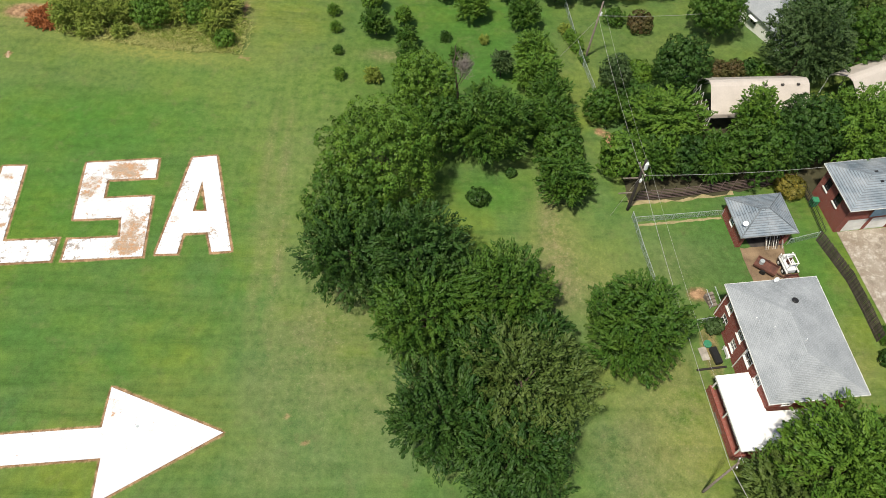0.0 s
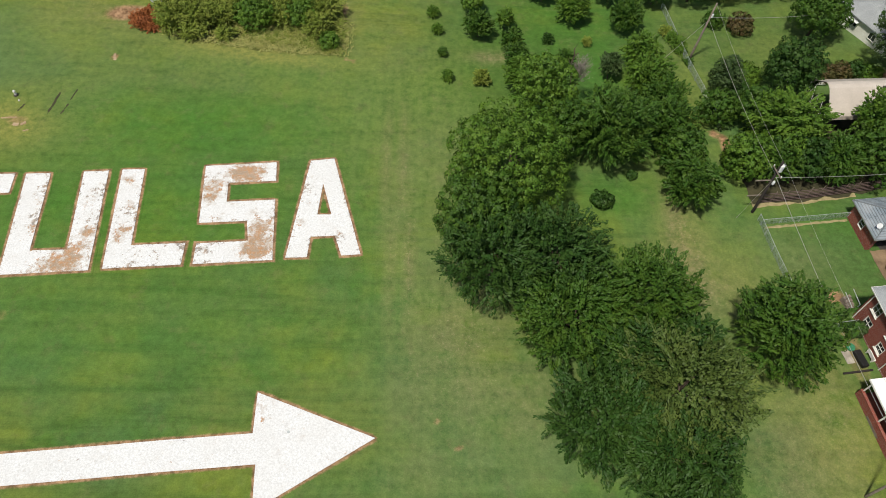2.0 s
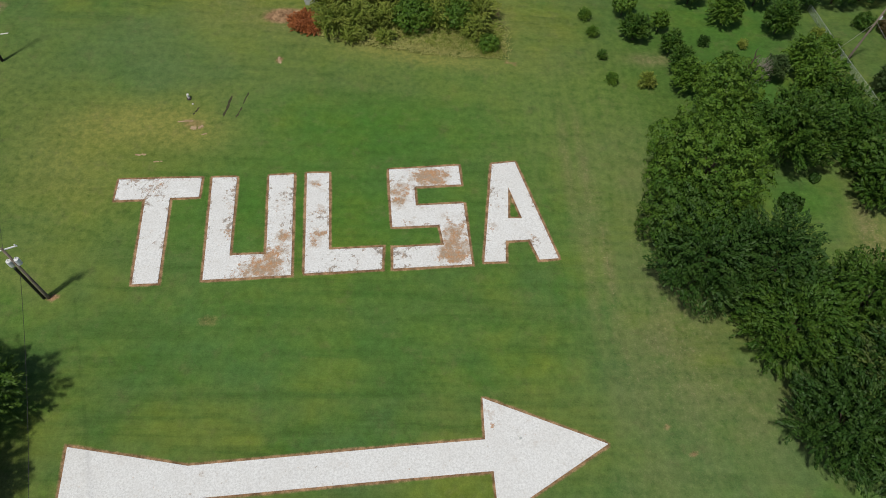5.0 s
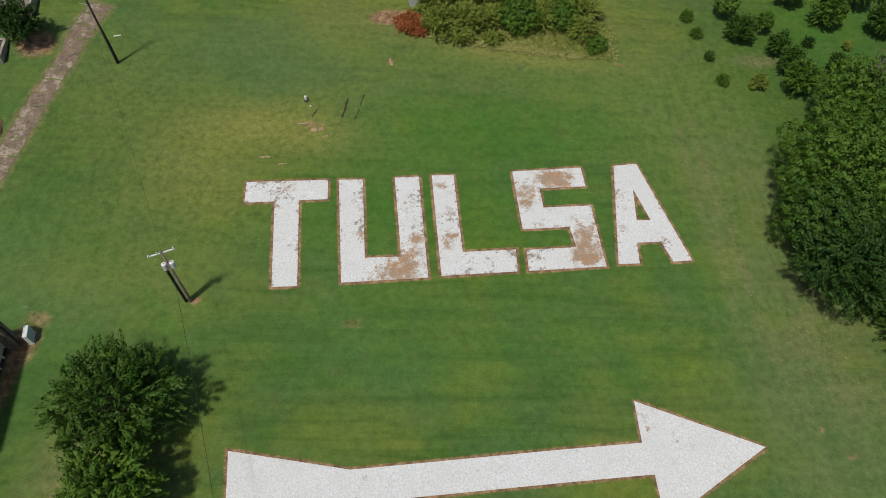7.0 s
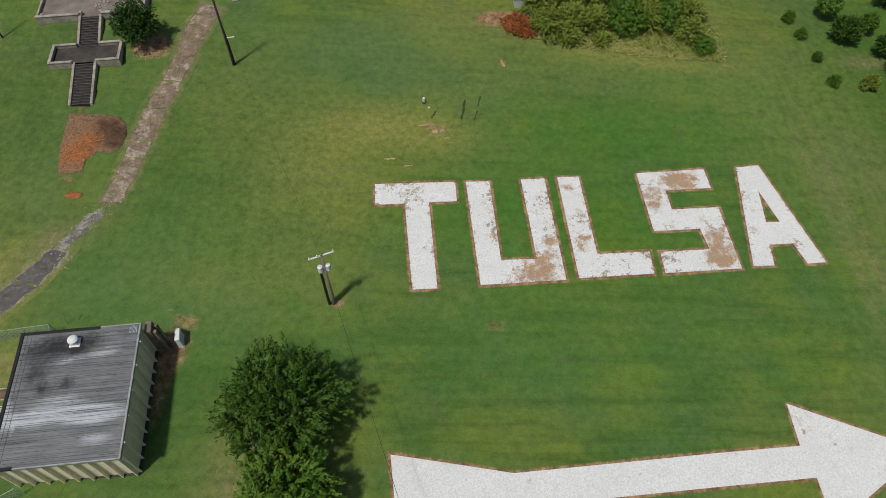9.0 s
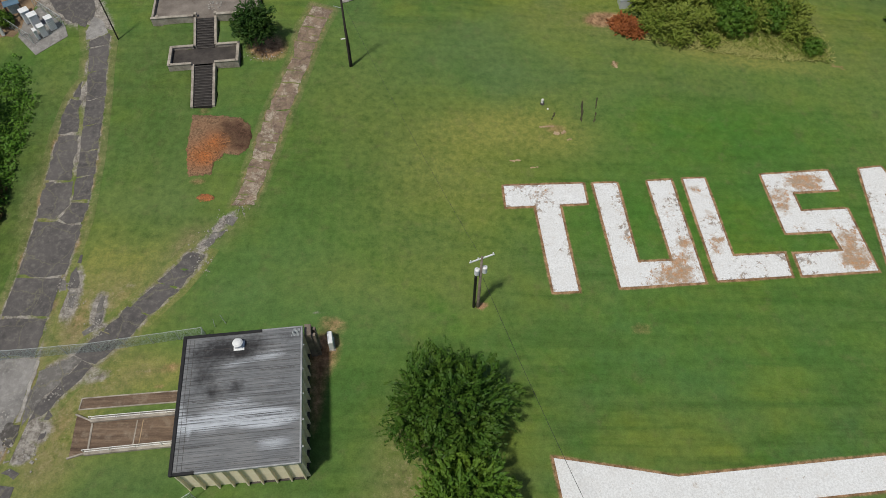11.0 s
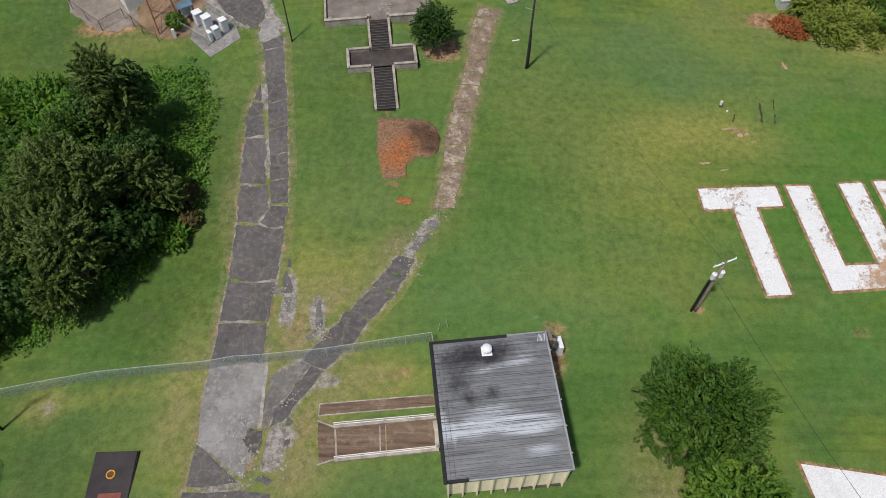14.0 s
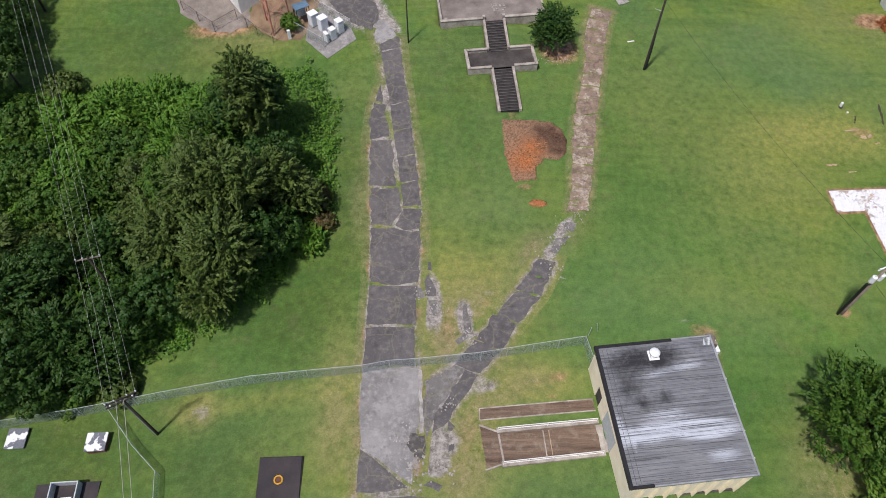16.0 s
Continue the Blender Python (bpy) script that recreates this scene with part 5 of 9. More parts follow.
        o = unit(rng.normal(size=(t, 3)) + np.array([0, 0, 0.55]))
        o = unit(o - axis[idx] * np.sum(o * axis[idx], axis=1, keepdims=True))
        wide = 0.18 * reach[idx][:, None] * (0.45 + 1.1 * s) * (1.04 - s) ** 0.55
        barb = 1.0 + 0.7 * rng.uniform(0, 1, (t, 1)) ** 4
        pos = at[idx] * size + axis[idx] * (s - 0.25) * reach[idx][:, None] + o * wide * barb - np.array([0, 0, 1]) * s * s * 0.16 * reach[idx][:, None]
        nrm = unit(o * 0.85 + np.array([0, 0, 0.30]) + rng.normal(size=(t, 3)) * 0.24)
        along = axis[idx] + o * 0.5 + rng.normal(size=(t, 3)) * 0.25
        length = leaf * rng.uniform(1.05, 1.6, t)
        width = leaf * rng.uniform(0.46, 0.74, t)
    # each tuft has its own green, leaning with its bough
    tone = np.clip(rng.uniform(0, 1, k) * 0.65 + rng.uniform(0, 0.35, boughs)[own], 0, 1)
    if style == "cone":
        tone = rng.uniform(0, 1, k)
    # leaves of the inner twigs
    q = int(k * {"round": 8, "cone": 5}.get(style, 14))
    j = rng.randint(0, k, q)
    tone = np.concatenate([tone[idx], tone[j]])
    ipos = at[j] * size * rng.uniform(0.50, 0.88 if style == "round" else 0.84, (q, 1)) + rng.normal(size=(q, 3)) * tuft * 0.5
    pos = np.concatenate([pos, ipos])
    nrm = np.concatenate([nrm, unit(d[j] * 0.6 + rng.normal(size=(q, 3)) * 0.6)])
    along = np.concatenate([along, rng.normal(size=(q, 3))])
    length = np.concatenate([length, leaf * rng.uniform(1.2, 1.8, q)])
    width = np.concatenate([width, leaf * rng.uniform(0.8, 1.2, q)])
    tips = ax * 0.36
    tips[:, 2] = np.maximum(tips[:, 2], low * 0.36)
    return leaf_mesh("crown", pos, nrm, along, length, width, material, tone), tips * size


def limbs(seed, base, centre, r, rz, tips, trunk=0.16):
    """A tapered trunk and limbs that reach into the boughs."""
    rng = random.Random(seed)
    bm = bmesh.new()
    top = Vector((0, 0, centre - rz * 0.05))
    lean = Vector((rng.uniform(-0.05, 0.05) * r, rng.uniform(-0.05, 0.05) * r, 0))
    pts = [Vector((0, 0, base - 0.3)), Vector((0, 0, base + 0.3)), lean + Vector((0, 0, (base + centre) / 2)), lean * 2 + top]
    tube(bm, pts, [trunk * 1.5, trunk * 1.15, trunk * 0.9, trunk * 0.25], 8)
    for t in rng.sample(list(range(len(tips))), min(len(tips), 9)):
        tip = Vector(tips[t]) + Vector((0, 0, centre))
        start = pts[2].lerp(pts[3], rng.uniform(0.0, 0.7))
        mid = start.lerp(tip, 0.5) + Vector((0, 0, 0.08 * r))
        tube(bm, [start, mid, tip], [trunk * 0.5, trunk * 0.32, trunk * 0.10], 5)
    return bm


SEED = [100]


def tree(x, y, r, zc, leaf_mat, label, rz=None, style="round", name="tree", category="tree", density=1.0, leaf=0.25, low=-0.55, group="trees", trunk=None):
    """A tree whose crown has the radius r and its middle zc above the ground."""
    SEED[0] += 1
    rz = rz or r * 0.85
    g = hill(x, y)
    ob = thing(name, label, category, (x, y, g), 0.0, group)
    me, c = crown_mesh(SEED[0], r, rz, M[leaf_mat], density, leaf, style, low)
    crown = new("crown", me)
    crown.parent = ob
    crown.location = (0, 0, zc)
    crown["label"] = "leafy crown"
    bm = limbs(SEED[0], 0, zc, r, rz, c, trunk or max(0.05, 0.045 * r))
    part("trunk", bm, M["bark"], ob, smooth=True)
    return ob


def shrub(x, y, r, leaf_mat, label, rz=None, style="round", density=1.15, leaf=0.22, name="shrub", group="shrubs"):
    rz = rz or r * 0.8
    return tree(x, y, r, rz * 0.75, leaf_mat, label, rz, style, name, "shrub", density, leaf, -0.35, group, 0.04 + 0.012 * r)


tree(-10.3, 47.8, 6.4, 5.6, "leaf_bright", "large round tree with dense bright green leaves beside the field", 5.8, density=1.25)
tree(-13.0, 41.5, 4.8, 4.6, "leaf", "large tree with dense green leaves beside the field", 4.6, density=1.2)
tree(-12.4, 36.6, 5.2, 4.6, "leaf_dark", "dark green spreading tree beside the field", 4.4, "feather", density=1.15)
tree(-6.2, 36.2, 5.2, 4.9, "leaf_dark", "dark green spreading tree in the tree group", 4.4, "feather", density=1.15)
tree(-5.2, 29.6, 5.0, 4.0, "leaf", "spreading green tree with feathery twigs", 3.9, "feather", density=1.15)
tree(2.4, 32.0, 4.9, 4.4, "leaf", "spreading green tree with feathery twigs", 4.0, "feather", density=1.15)
tree(-3.3, 20.0, 4.7, 3.8, "leaf_dark", "spreading tree with feathery drooping twigs", 3.8, "feather", density=1.15)
tree(4.2, 22.4, 6.0, 4.6, "leaf_olive", "wide dull green tree with feathery upright twigs", 4.6, "feather", density=1.1)
tree(3.0, 16.4, 5.0, 3.8, "leaf_dark", "spreading tree with feathery drooping twigs", 3.8, "feather", density=1.15)
tree(6.0, 27.0, 3.0, 3.4, "leaf_dark", "dark green tree in the tree group", 3.2, "feather")
tree(14.9, 28.0, 4.7, 5.0, "leaf", "single rounded green tree on the lawn", 5.0, "feather", density=1.25)
tree(0.2, 26.0, 3.6, 3.6, "leaf_dark", "dark green tree in the tree group", 3.2, "feather")
tree(1.8, 53.9, 4.7, 4.6, "leaf", "green tree with fine drooping twigs", 4.0, "feather", density=1.2)
tree(-5.5, 58.4, 3.5, 6.0, "leaf_bright", "tall bright green tree behind the round tree", 4.4)
tree(-3.5, 54.0, 3.0, 4.6, "leaf", "green tree in the tree group", 3.4)
tree(10.3, 47.2, 2.9, 3.0, "leaf", "loose green tree in a row on the lawn", 3.0, "feather")
tree(10.0, 51.5, 2.7, 3.2, "leaf", "loose green tree in a row on the lawn", 3.1)
tree(9.2, 55.6, 3.1, 3.4, "leaf", "loose green tree in a row on the lawn", 3.3, "feather")
tree(9.8, 60.2, 2.5, 3.2, "leaf", "light green tree in a row on the lawn", 3.0, "feather")
tree(8.7, 64.6, 2.5, 3.0, "leaf_bright", "light green tree in a row on the lawn", 2.9, "feather")
tree(8.4, 69.0, 2.4, 2.9, "leaf_bright", "light green tree in a row on the lawn", 2.8, "feather")
tree(26.6, 65.4, 3.3, 4.2, "leaf_dark", "dense dark green tree beside the beige shelter", 3.6, density=1.3)
tree(18.6, 65.1, 1.9, 2.6, "leaf_blue", "dark pointed evergreen beside the wire fence", 2.8, density=1.3, leaf=0.22)
tree(16.4, 59.8, 2.3, 2.2, "leaf", "small green tree at the fence", 2.0)
tree(23.0, 55.2, 4.2, 4.2, "leaf_bright", "bright green tree behind the yard", 4.0, "feather", density=1.2)
tree(17.4, 51.0, 2.7, 3.0, "leaf_bright", "green tree beside the utility pole", 2.8)
tree(20.6, 58.8, 2.4, 3.0, "leaf", "green tree behind the yard", 2.7)
tree(27.8, 51.0, 3.0, 2.9, "leaf", "green tree behind the shed", 2.8, "feather", density=1.2)
tree(32.8, 55.4, 2.1, 5.6, "leaf_bright", "tall bright green tree in front of the beige shelter", 4.4, "feather")
tree(32.6, 51.2, 3.6, 4.0, "leaf", "green tree behind the shed", 3.6)
tree(39.2, 54.6, 4.0, 4.4, "leaf_dark", "dense dark green tree near the brick garage", 3.7, density=1.4)
tree(45.0, 54.0, 4.6, 5.0, "leaf_bright", "bright green broad tree near the brick garage", 4.6, "feather", density=1.2)
tree(42.8, 68.2, 5.0, 6.0, "leaf_blue", "tall blue green pine behind the shelters", 5.2, "feather", density=1.2)
tree(51.4, 69.6, 3.8, 5.0, "leaf", "green tree behind the shelters", 4.0)
tree(47.0, 76.0, 4.0, 5.0, "leaf_dark", "dark green tree behind the shelters", 4.0)
tree(34.0, 77.3, 3.6, 4.2, "leaf", "green lawn tree with a dark shadow", 3.4, density=1.2)
tree(29.8, 14.4, 5.8, 5.6, "leaf_bright", "large leafy tree beside the brick house", 5.4, "feather", density=1.5)
tree(25.6, 12.6, 3.8, 4.2, "leaf_olive", "leafy tree beside the brick house", 3.8, "feather", density=1.4)
tree(35.0, 14.6, 4.2, 5.2, "leaf_bright", "leafy tree beside the brick house", 4.6, "feather", density=1.4)
tree(-80.3, 21.8, 5.1, 3.7, "leaf", "rounded dark green tree on the mown field", 3.8, "feather", density=1.3, leaf=0.25)
tree(-79.1, 14.2, 3.9, 3.0, "leaf_bright", "rounded bright green tree on the mown field", 3.4, "feather", density=1.3, leaf=0.25)
tree(-102.6, 67.6, 2.3, 2.9, "leaf_dark", "small dark bushy tree beside the concrete steps", 2.7, "feather", density=1.5, leaf=0.20)
# orchard behind the field
for x, y, r, h, mat, st in ((-12.5, 75.3, 2.0, 2.0, "leaf", "feather"), (-8.7, 77.1, 1.2, 1.9, "leaf_bright", "feather"), (-8.2, 72.4, 1.4, 2.0, "leaf", "feather"), (-7.7, 68.6, 1.6, 2.3, "leaf", "feather"), (-7.6, 65.2, 2.1, 2.6, "leaf_bright", "feather"), (-1.3, 69.2, 1.1, 1.9, "leaf", "feather"),
                            (4.2, 67.4, 1.5, 2.4, "leaf_blue", "feather"), (0.8, 79.3, 2.5, 2.5, "leaf_bright", "feather"), (7.8, 77.4, 2.3, 2.6, "leaf", "feather"), (6.6, 84.0, 2.4, 2.8, "leaf", "feather"), (13.0, 84.0, 2.6, 2.8, "leaf_dark", "round"), (-3.0, 84.0, 2.2, 2.6, "leaf", "feather")):
    tree(x, y, r * 0.88, h, mat, "young orchard tree on the grass", r, st, density=1.3, leaf=0.24, group="orchard trees")
tree(-13.2, 80.6, 1.4, 2.2, "leaf_bright", "young tree with bright green leaves on the grass", 1.6, density=1.6, leaf=0.24, group="orchard trees")
for x, y, r, mat in ((-16.6, 66.4, 0.75, "leaf_bright"), (-12.3, 65.8, 1.1, "leaf_brush"), (-18.7, 79.4, 0.8, "leaf_bright"), (-18.0, 75.8, 0.75, "leaf_bright"), (-17.3, 71.1, 0.6, "leaf"), (-3.0, 74.5, 0.7, "leaf_dark"), (-19.5, 85, 0.8, "leaf"), (2.2, 74.0, 0.6, "leaf_brush")):
    tree(x, y, r * 0.78, r * 0.9, mat, "small sapling standing alone in the grass", r * 0.95, "feather", "sapling", "sapling", 2.6, 0.17, group="saplings", trunk=0.03)
# leafless tree
bare = thing("dead_tree", "dead tree with a bare dark trunk and grey twigs", "tree", (-1.4, 62.0, hill(-1.4, 62.0)))
bm = bmesh.new()
rng = random.Random(4)
tube(bm, [(0, 0, -0.2), (-0.1, 0, 2.0), (-0.4, 0.3, 4.6), (-0.7, 0.6, 6.2), (-0.4, 0.8, 7.4), (-0.5, 1.0, 8.4), (-0.2, 1.1, 9.0)], [0.17, 0.15, 0.12, 0.10, 0.08, 0.05, 0.02], 6)
for a, b in (((-0.65, 0.55, 6.0), (-1.1, 0.7, 7.2)), ((-0.4, 0.8, 7.4), (0.2, 0.7, 8.0)), ((-0.2, 0.1, 3.0), (0.7, 0.1, 5.4)), ((-0.2, 0.1, 2.4), (0.9, 0.3, 4.6))):
    tube(bm, [a, Vector(a).lerp(Vector(b), 0.5) + Vector((0, 0, 0.12)), b], [0.07, 0.05, 0.02], 5)
part("trunk", bm, M["bark"], bare, "dark bare trunk")
bm = bmesh.new()
for k in range(120):
    s = Vector((0.6 + rng.uniform(-0.5, 0.5), 0.2 + rng.uniform(-0.5, 0.5), rng.uniform(4.2, 6.4)))
    w = rng.uniform(0, 6.28)
    e = s + Vector((math.cos(w) * rng.uniform(0.3, 1.1), math.sin(w) * rng.uniform(0.3, 1.0), rng.uniform(0.5, 1.7)))
    tube(bm, [s, s.lerp(e, 0.5) + Vector((0, 0, 0.12)), e], [0.028, 0.02, 0.008], 3)
    for j in range(3):
        e2 = s.lerp(e, rng.uniform(0.4, 0.9))
        tube(bm, [e2, e2 + Vector((rng.uniform(-0.5, 0.5), rng.uniform(-0.5, 0.5), rng.uniform(0.0, 0.5)))], [0.016, 0.006], 3)
part("twigs", bm, M["deadbark"], bare, "haze of thin grey twigs")
tree(20.9, 50.6, 2.3, 3.2, "leaf", "green tree behind the pipe fence", 2.6, "feather")
tree(24.6, 51.0, 2.4, 3.0, "leaf_dark", "dark green tree behind the pipe fence", 2.5)
tree(36.6, 52.4, 2.7, 3.4, "leaf_dark", "dark green tree behind the flowering shrub", 2.8, "feather")
# shrubs
shrub(0.6, 46.5, 1.15, "leaf_dark", "rounded dark shrub on the lawn")
shrub(4.6, 50.4, 0.6, "leaf_dark", "small dark shrub under the trees")
shrub(24.3, 78.0, 1.8, "leaf_red", "rounded red brown shrub on the far lawn", 1.3)
shrub(20.8, 79.2, 1.3, "leaf", "rounded green shrub on the far lawn", 1.2)
shrub(36.9, 48.4, 1.5, "leaf_yellow", "shrub with yellow flowers beside the shed", 1.2, density=2.2)
for x, y, r, m in ((33.0, 68.6, 1.5, "leaf_red"), (35.4, 68.9, 1.4, "leaf_red"), (37.6, 69.2, 1.3, "leaf_dark"), (39.4, 68.6, 1.3, "leaf_bright"), (30.6, 67.4, 1.2, "leaf_dark")):
    shrub(x, y, r, m, "dense low shrub in the planting behind the shelter", 1.0)
shrub(22.3, 67.9, 2.0, "leaf_bright", "low mound of bright green vines", 0.8)
shrub(20.0, 64.4, 1.5, "leaf_dark", "dark shrub beside the pointed evergreen", 1.4)
shrub(21.6, 61.8, 1.6, "leaf", "green shrub behind the yard", 1.5)
for x, y, r, m in ((13.7, 77.0, 0.7, "leaf_brush"), (14.2, 75.5, 0.8, "leaf_bright"), (14.7, 74.0, 0.9, "leaf_bright"), (15.0, 72.7, 0.6, "leaf_bright"), (15.5, 70.6, 0.5, "leaf")):
    shrub(x, y, r, m, "loose green shrub growing through the wire fence", r * 0.9, "feather", group="fence shrubs")
shrub(17.0, 52.6, 1.2, "leaf_dark", "dark shrub at the worn path", 1.0)
shrub(24.2, 30.4, 0.95, "leaf_blue", "round shrub beside the brick house wall", 0.8)
shrub(41.8, 29.4, 1.0, "leaf", "green shrub beside the board fence", 0.9)
shrub(40.9, 27.0, 0.9, "leaf_dark", "dark shrub at the end of the board fence", 0.8)
# row of trees along the back lot line
for i, (x, y) in enumerate(((18.5, 85.0), (23.0, 86.0), (28.0, 87.0), (33.0, 88.0), (38.5, 89.0), (55.0, 78.0), (57.0, 62.0), (54.0, 56.0))):
    tree(x, y, 3.2, 3.6, ("leaf", "leaf_dark", "leaf_olive")[i % 3], "leafy tree along the back lot line", 3.0, density=0.9)
# thicket at the back of the field
for x, y, r, m in ((-52.6, 74.2, 2.3, "leaf_brush"), (-49.4, 75.0, 2.4, "leaf_brush"), (-46.4, 75.8, 2.0, "leaf_brush"), (-42.2, 75.8, 2.6, "leaf_bright"), (-39.0, 77.0, 2.2, "leaf_brush"), (-36.6, 77.0, 2.3, "leaf_bright"), (-34.0, 74.8, 1.9, "leaf_brush"), (-32.3, 72.1, 1.3, "leaf_bright"),
                   (-49.9, 72.5, 1.4, "leaf_brush"), (-45.8, 72.6, 1.1, "leaf_brush"), (-33.4, 78.4, 2.2, "leaf_brush"), (-53.5, 79.0, 2.6, "leaf_brush"), (-48.0, 80.0, 2.6, "leaf_brush"), (-42.0, 81.0, 2.6, "leaf_bright"), (-36.0, 82.0, 2.6, "leaf_bright"), (-56.0, 83.0, 2.4, "leaf_bright"), (-50, 85, 2.6, "leaf_bright"), (-44, 86, 2.6, "leaf_brush"), (-38, 86.5, 2.6, "leaf_bright")):
    shrub(x, y, r, m, "loose wild shrub in the overgrown thicket", r * 0.8, "feather" if m == "leaf_brush" else "round", 1.15, 0.22, group="thicket shrubs")
shrub(-56.8, 75.2, 2.0, "leaf_rust", "dead orange brown cedar branches", 0.32, "feather", 1.3)
shrub(-55.4, 74.0, 1.4, "leaf_rust", "dead orange brown cedar branches", 0.35, "feather", 1.3)
bm = bmesh.new()
sx, sy, sz = -53.7, 73.7, hill(-53.7, 73.7)
tube(bm, [(sx - 0.7, sy + 0.1, sz + 0.15), (sx + 0.1, sy, sz + 0.25), (sx + 0.6, sy + 0.3, sz + 0.4)], [0.16, 0.14, 0.06], 7)
tube(bm, [(sx + 0.1, sy, sz + 0.25), (sx + 0.2, sy - 0.5, sz + 0.15)], [0.12, 0.05], 6)
tube(bm, [(sx, sy, sz + 0.2), (sx - 0.3, sy + 0.5, sz + 0.6)], [0.10, 0.04], 6)
single("fallen_log", bm, M["deadbark"], "bare grey fallen log with stubs of limbs", "log")
rng = np.random.RandomState(77)


def tall_grass(count, area, low, high, label, mat="straw", seed=1):
    """Upright blades over an area given by x0, x1 and its lower and upper edge."""
    rng = np.random.RandomState(seed)
    x0, x1, edge0, edge1 = area
    px = rng.uniform(x0, x1, count)
    f = rng.uniform(0, 1, count) ** 0.8
    py = np.array([edge0(a) + (edge1(a) - edge0(a)) * b for a, b in zip(px, f)]) + rng.normal(0, 0.25, count)
    px = px + rng.normal(0, 0.6, count)
    h = rng.uniform(low, high, count)
    pz = np.array([hill(a, b) for a, b in zip(px, py)]) + h * 0.45
    pos = np.stack([px, py, pz], 1)
    along = np.stack([rng.normal(0, 0.8, count), rng.normal(0, 0.8, count), np.ones(count) * 0.6], 1)
    nrm = np.stack([rng.normal(size=count) * 0.6, rng.normal(size=count) * 0.6 - 0.2, np.full(count, 1.0)], 1)
    me = leaf_mesh("tall_grass", pos, nrm, along, h, rng.uniform(0.05, 0.12, count), M[mat], rng.uniform(0, 1, count))
    return tagged(new("tall_grass", me), label, "grass", kind="stuff")


tall_grass(17000, (-54.0, -30.4, lambda x: 72.8 - (x + 54) * 0.26 + 0.0065 * (x + 54) ** 2, lambda x: 76.5), 0.25, 0.75, "tall dry grass at the edge of the thicket")
tall_grass(9000, (-54.0, -31.0, lambda x: 74.0 - (x + 54) * 0.17, lambda x: 86.0 - max(0.0, x + 36) * 1.6), 0.5, 1.2, "tall green weeds inside the thicket", "leaf_brush", 5)
# woods beside the driveway
WOODS = ((-134.9, 52.5, 2.3, 9.6, 6.4, "leaf_olive", 1), (-137.6, 42.8, 4.0, 8.6, 5.0, "leaf_olive", 1), (-134.9, 42.6, 2.6, 9.0, 4.2, "leaf_olive", 1), (-135.8, 36.6, 3.2, 7.2, 4.8, "leaf_olive", 1), (-141.0, 38.6, 3.4, 6.6, 4.4, "leaf_olive", 1),
         (-131.8, 45.4, 2.4, 6.0, 3.6, "leaf_olive", 1), (-129.9, 45.2, 2.1, 3.6, 2.6, "leaf_olive", 1), (-131.8, 41.4, 2.2, 3.2, 2.4, "leaf_dark", 0), (-137.4, 33.8, 2.2, 4.4, 3.4, "leaf_olive", 1), (-134.0, 47.0, 2.8, 5.4, 3.4, "leaf_dark", 0), (-132.0, 49.4, 2.0, 4.4, 3.0, "leaf_dark", 0),
         (-133.6, 55.2, 1.9, 6.4, 4.0, "leaf_dark", 0), (-137.4, 53.0, 2.2, 6.2, 4.4, "leaf_dark", 0), (-133.6, 39.4, 2.6, 4.6, 3.2, "leaf_dark", 0), (-139.4, 50.4, 3.0, 6.0, 4.0, "leaf", 1), (-141.8, 45.4, 3.6, 5.8, 3.8, "leaf", 0), (-141.6, 34.6, 2.8, 4.8, 3.2, "leaf_dark", 0), (-144.6, 42.2, 3.0, 4.8, 3.2, "leaf_olive", 1),
         (-145.4, 32.2, 3.2, 4.6, 3.4, "leaf_dark", 0), (-150.4, 30.4, 3.6, 4.6, 3.4, "leaf_dark", 1), (-154.5, 27.6, 3.8, 5.4, 3.4, "leaf_dark", 0), (-156.5, 33.5, 4.4, 5.4, 3.8, "leaf_dark", 1), (-147.5, 28.2, 2.4, 3.2, 2.2, "leaf_dark", 1), (-152.0, 26.6, 2.6, 3.0, 2.2, "leaf_dark", 0), (-158.5, 26.0, 3.2, 4.0, 2.8, "leaf_dark", 0), (-148.0, 40.6, 3.2, 4.2, 2.8, "leaf_dark", 1), (-146.4, 47.8, 2.8, 4.2, 2.8, "leaf_olive", 0),
         (-167.8, 72.5, 3.4, 4.4, 3.4, "leaf_dark", 0), (-166.2, 68.8, 2.6, 3.8, 3.0, "leaf_dark", 0), (-165.5, 64.0, 3.0, 5.4, 3.6, "leaf_dark", 0), (-168.0, 60.0, 3.4, 5.0, 3.4, "leaf_dark", 0), (-162.0, 40.0, 4.0, 4.4, 3.2, "leaf_olive", 1), (-151.5, 46.5, 3.2, 3.6, 2.6, "leaf", 1), (-153.5, 37.5, 3.0, 4.6, 3.2, "leaf_dark", 0))
for x, y, r, zc, rz, m, loose in WOODS:
    tree(x, y, r, zc, m, "tall leafy tree in the dense woods", rz, "feather" if loose else "round", density=0.85, leaf=0.27, group="trees of the woods")
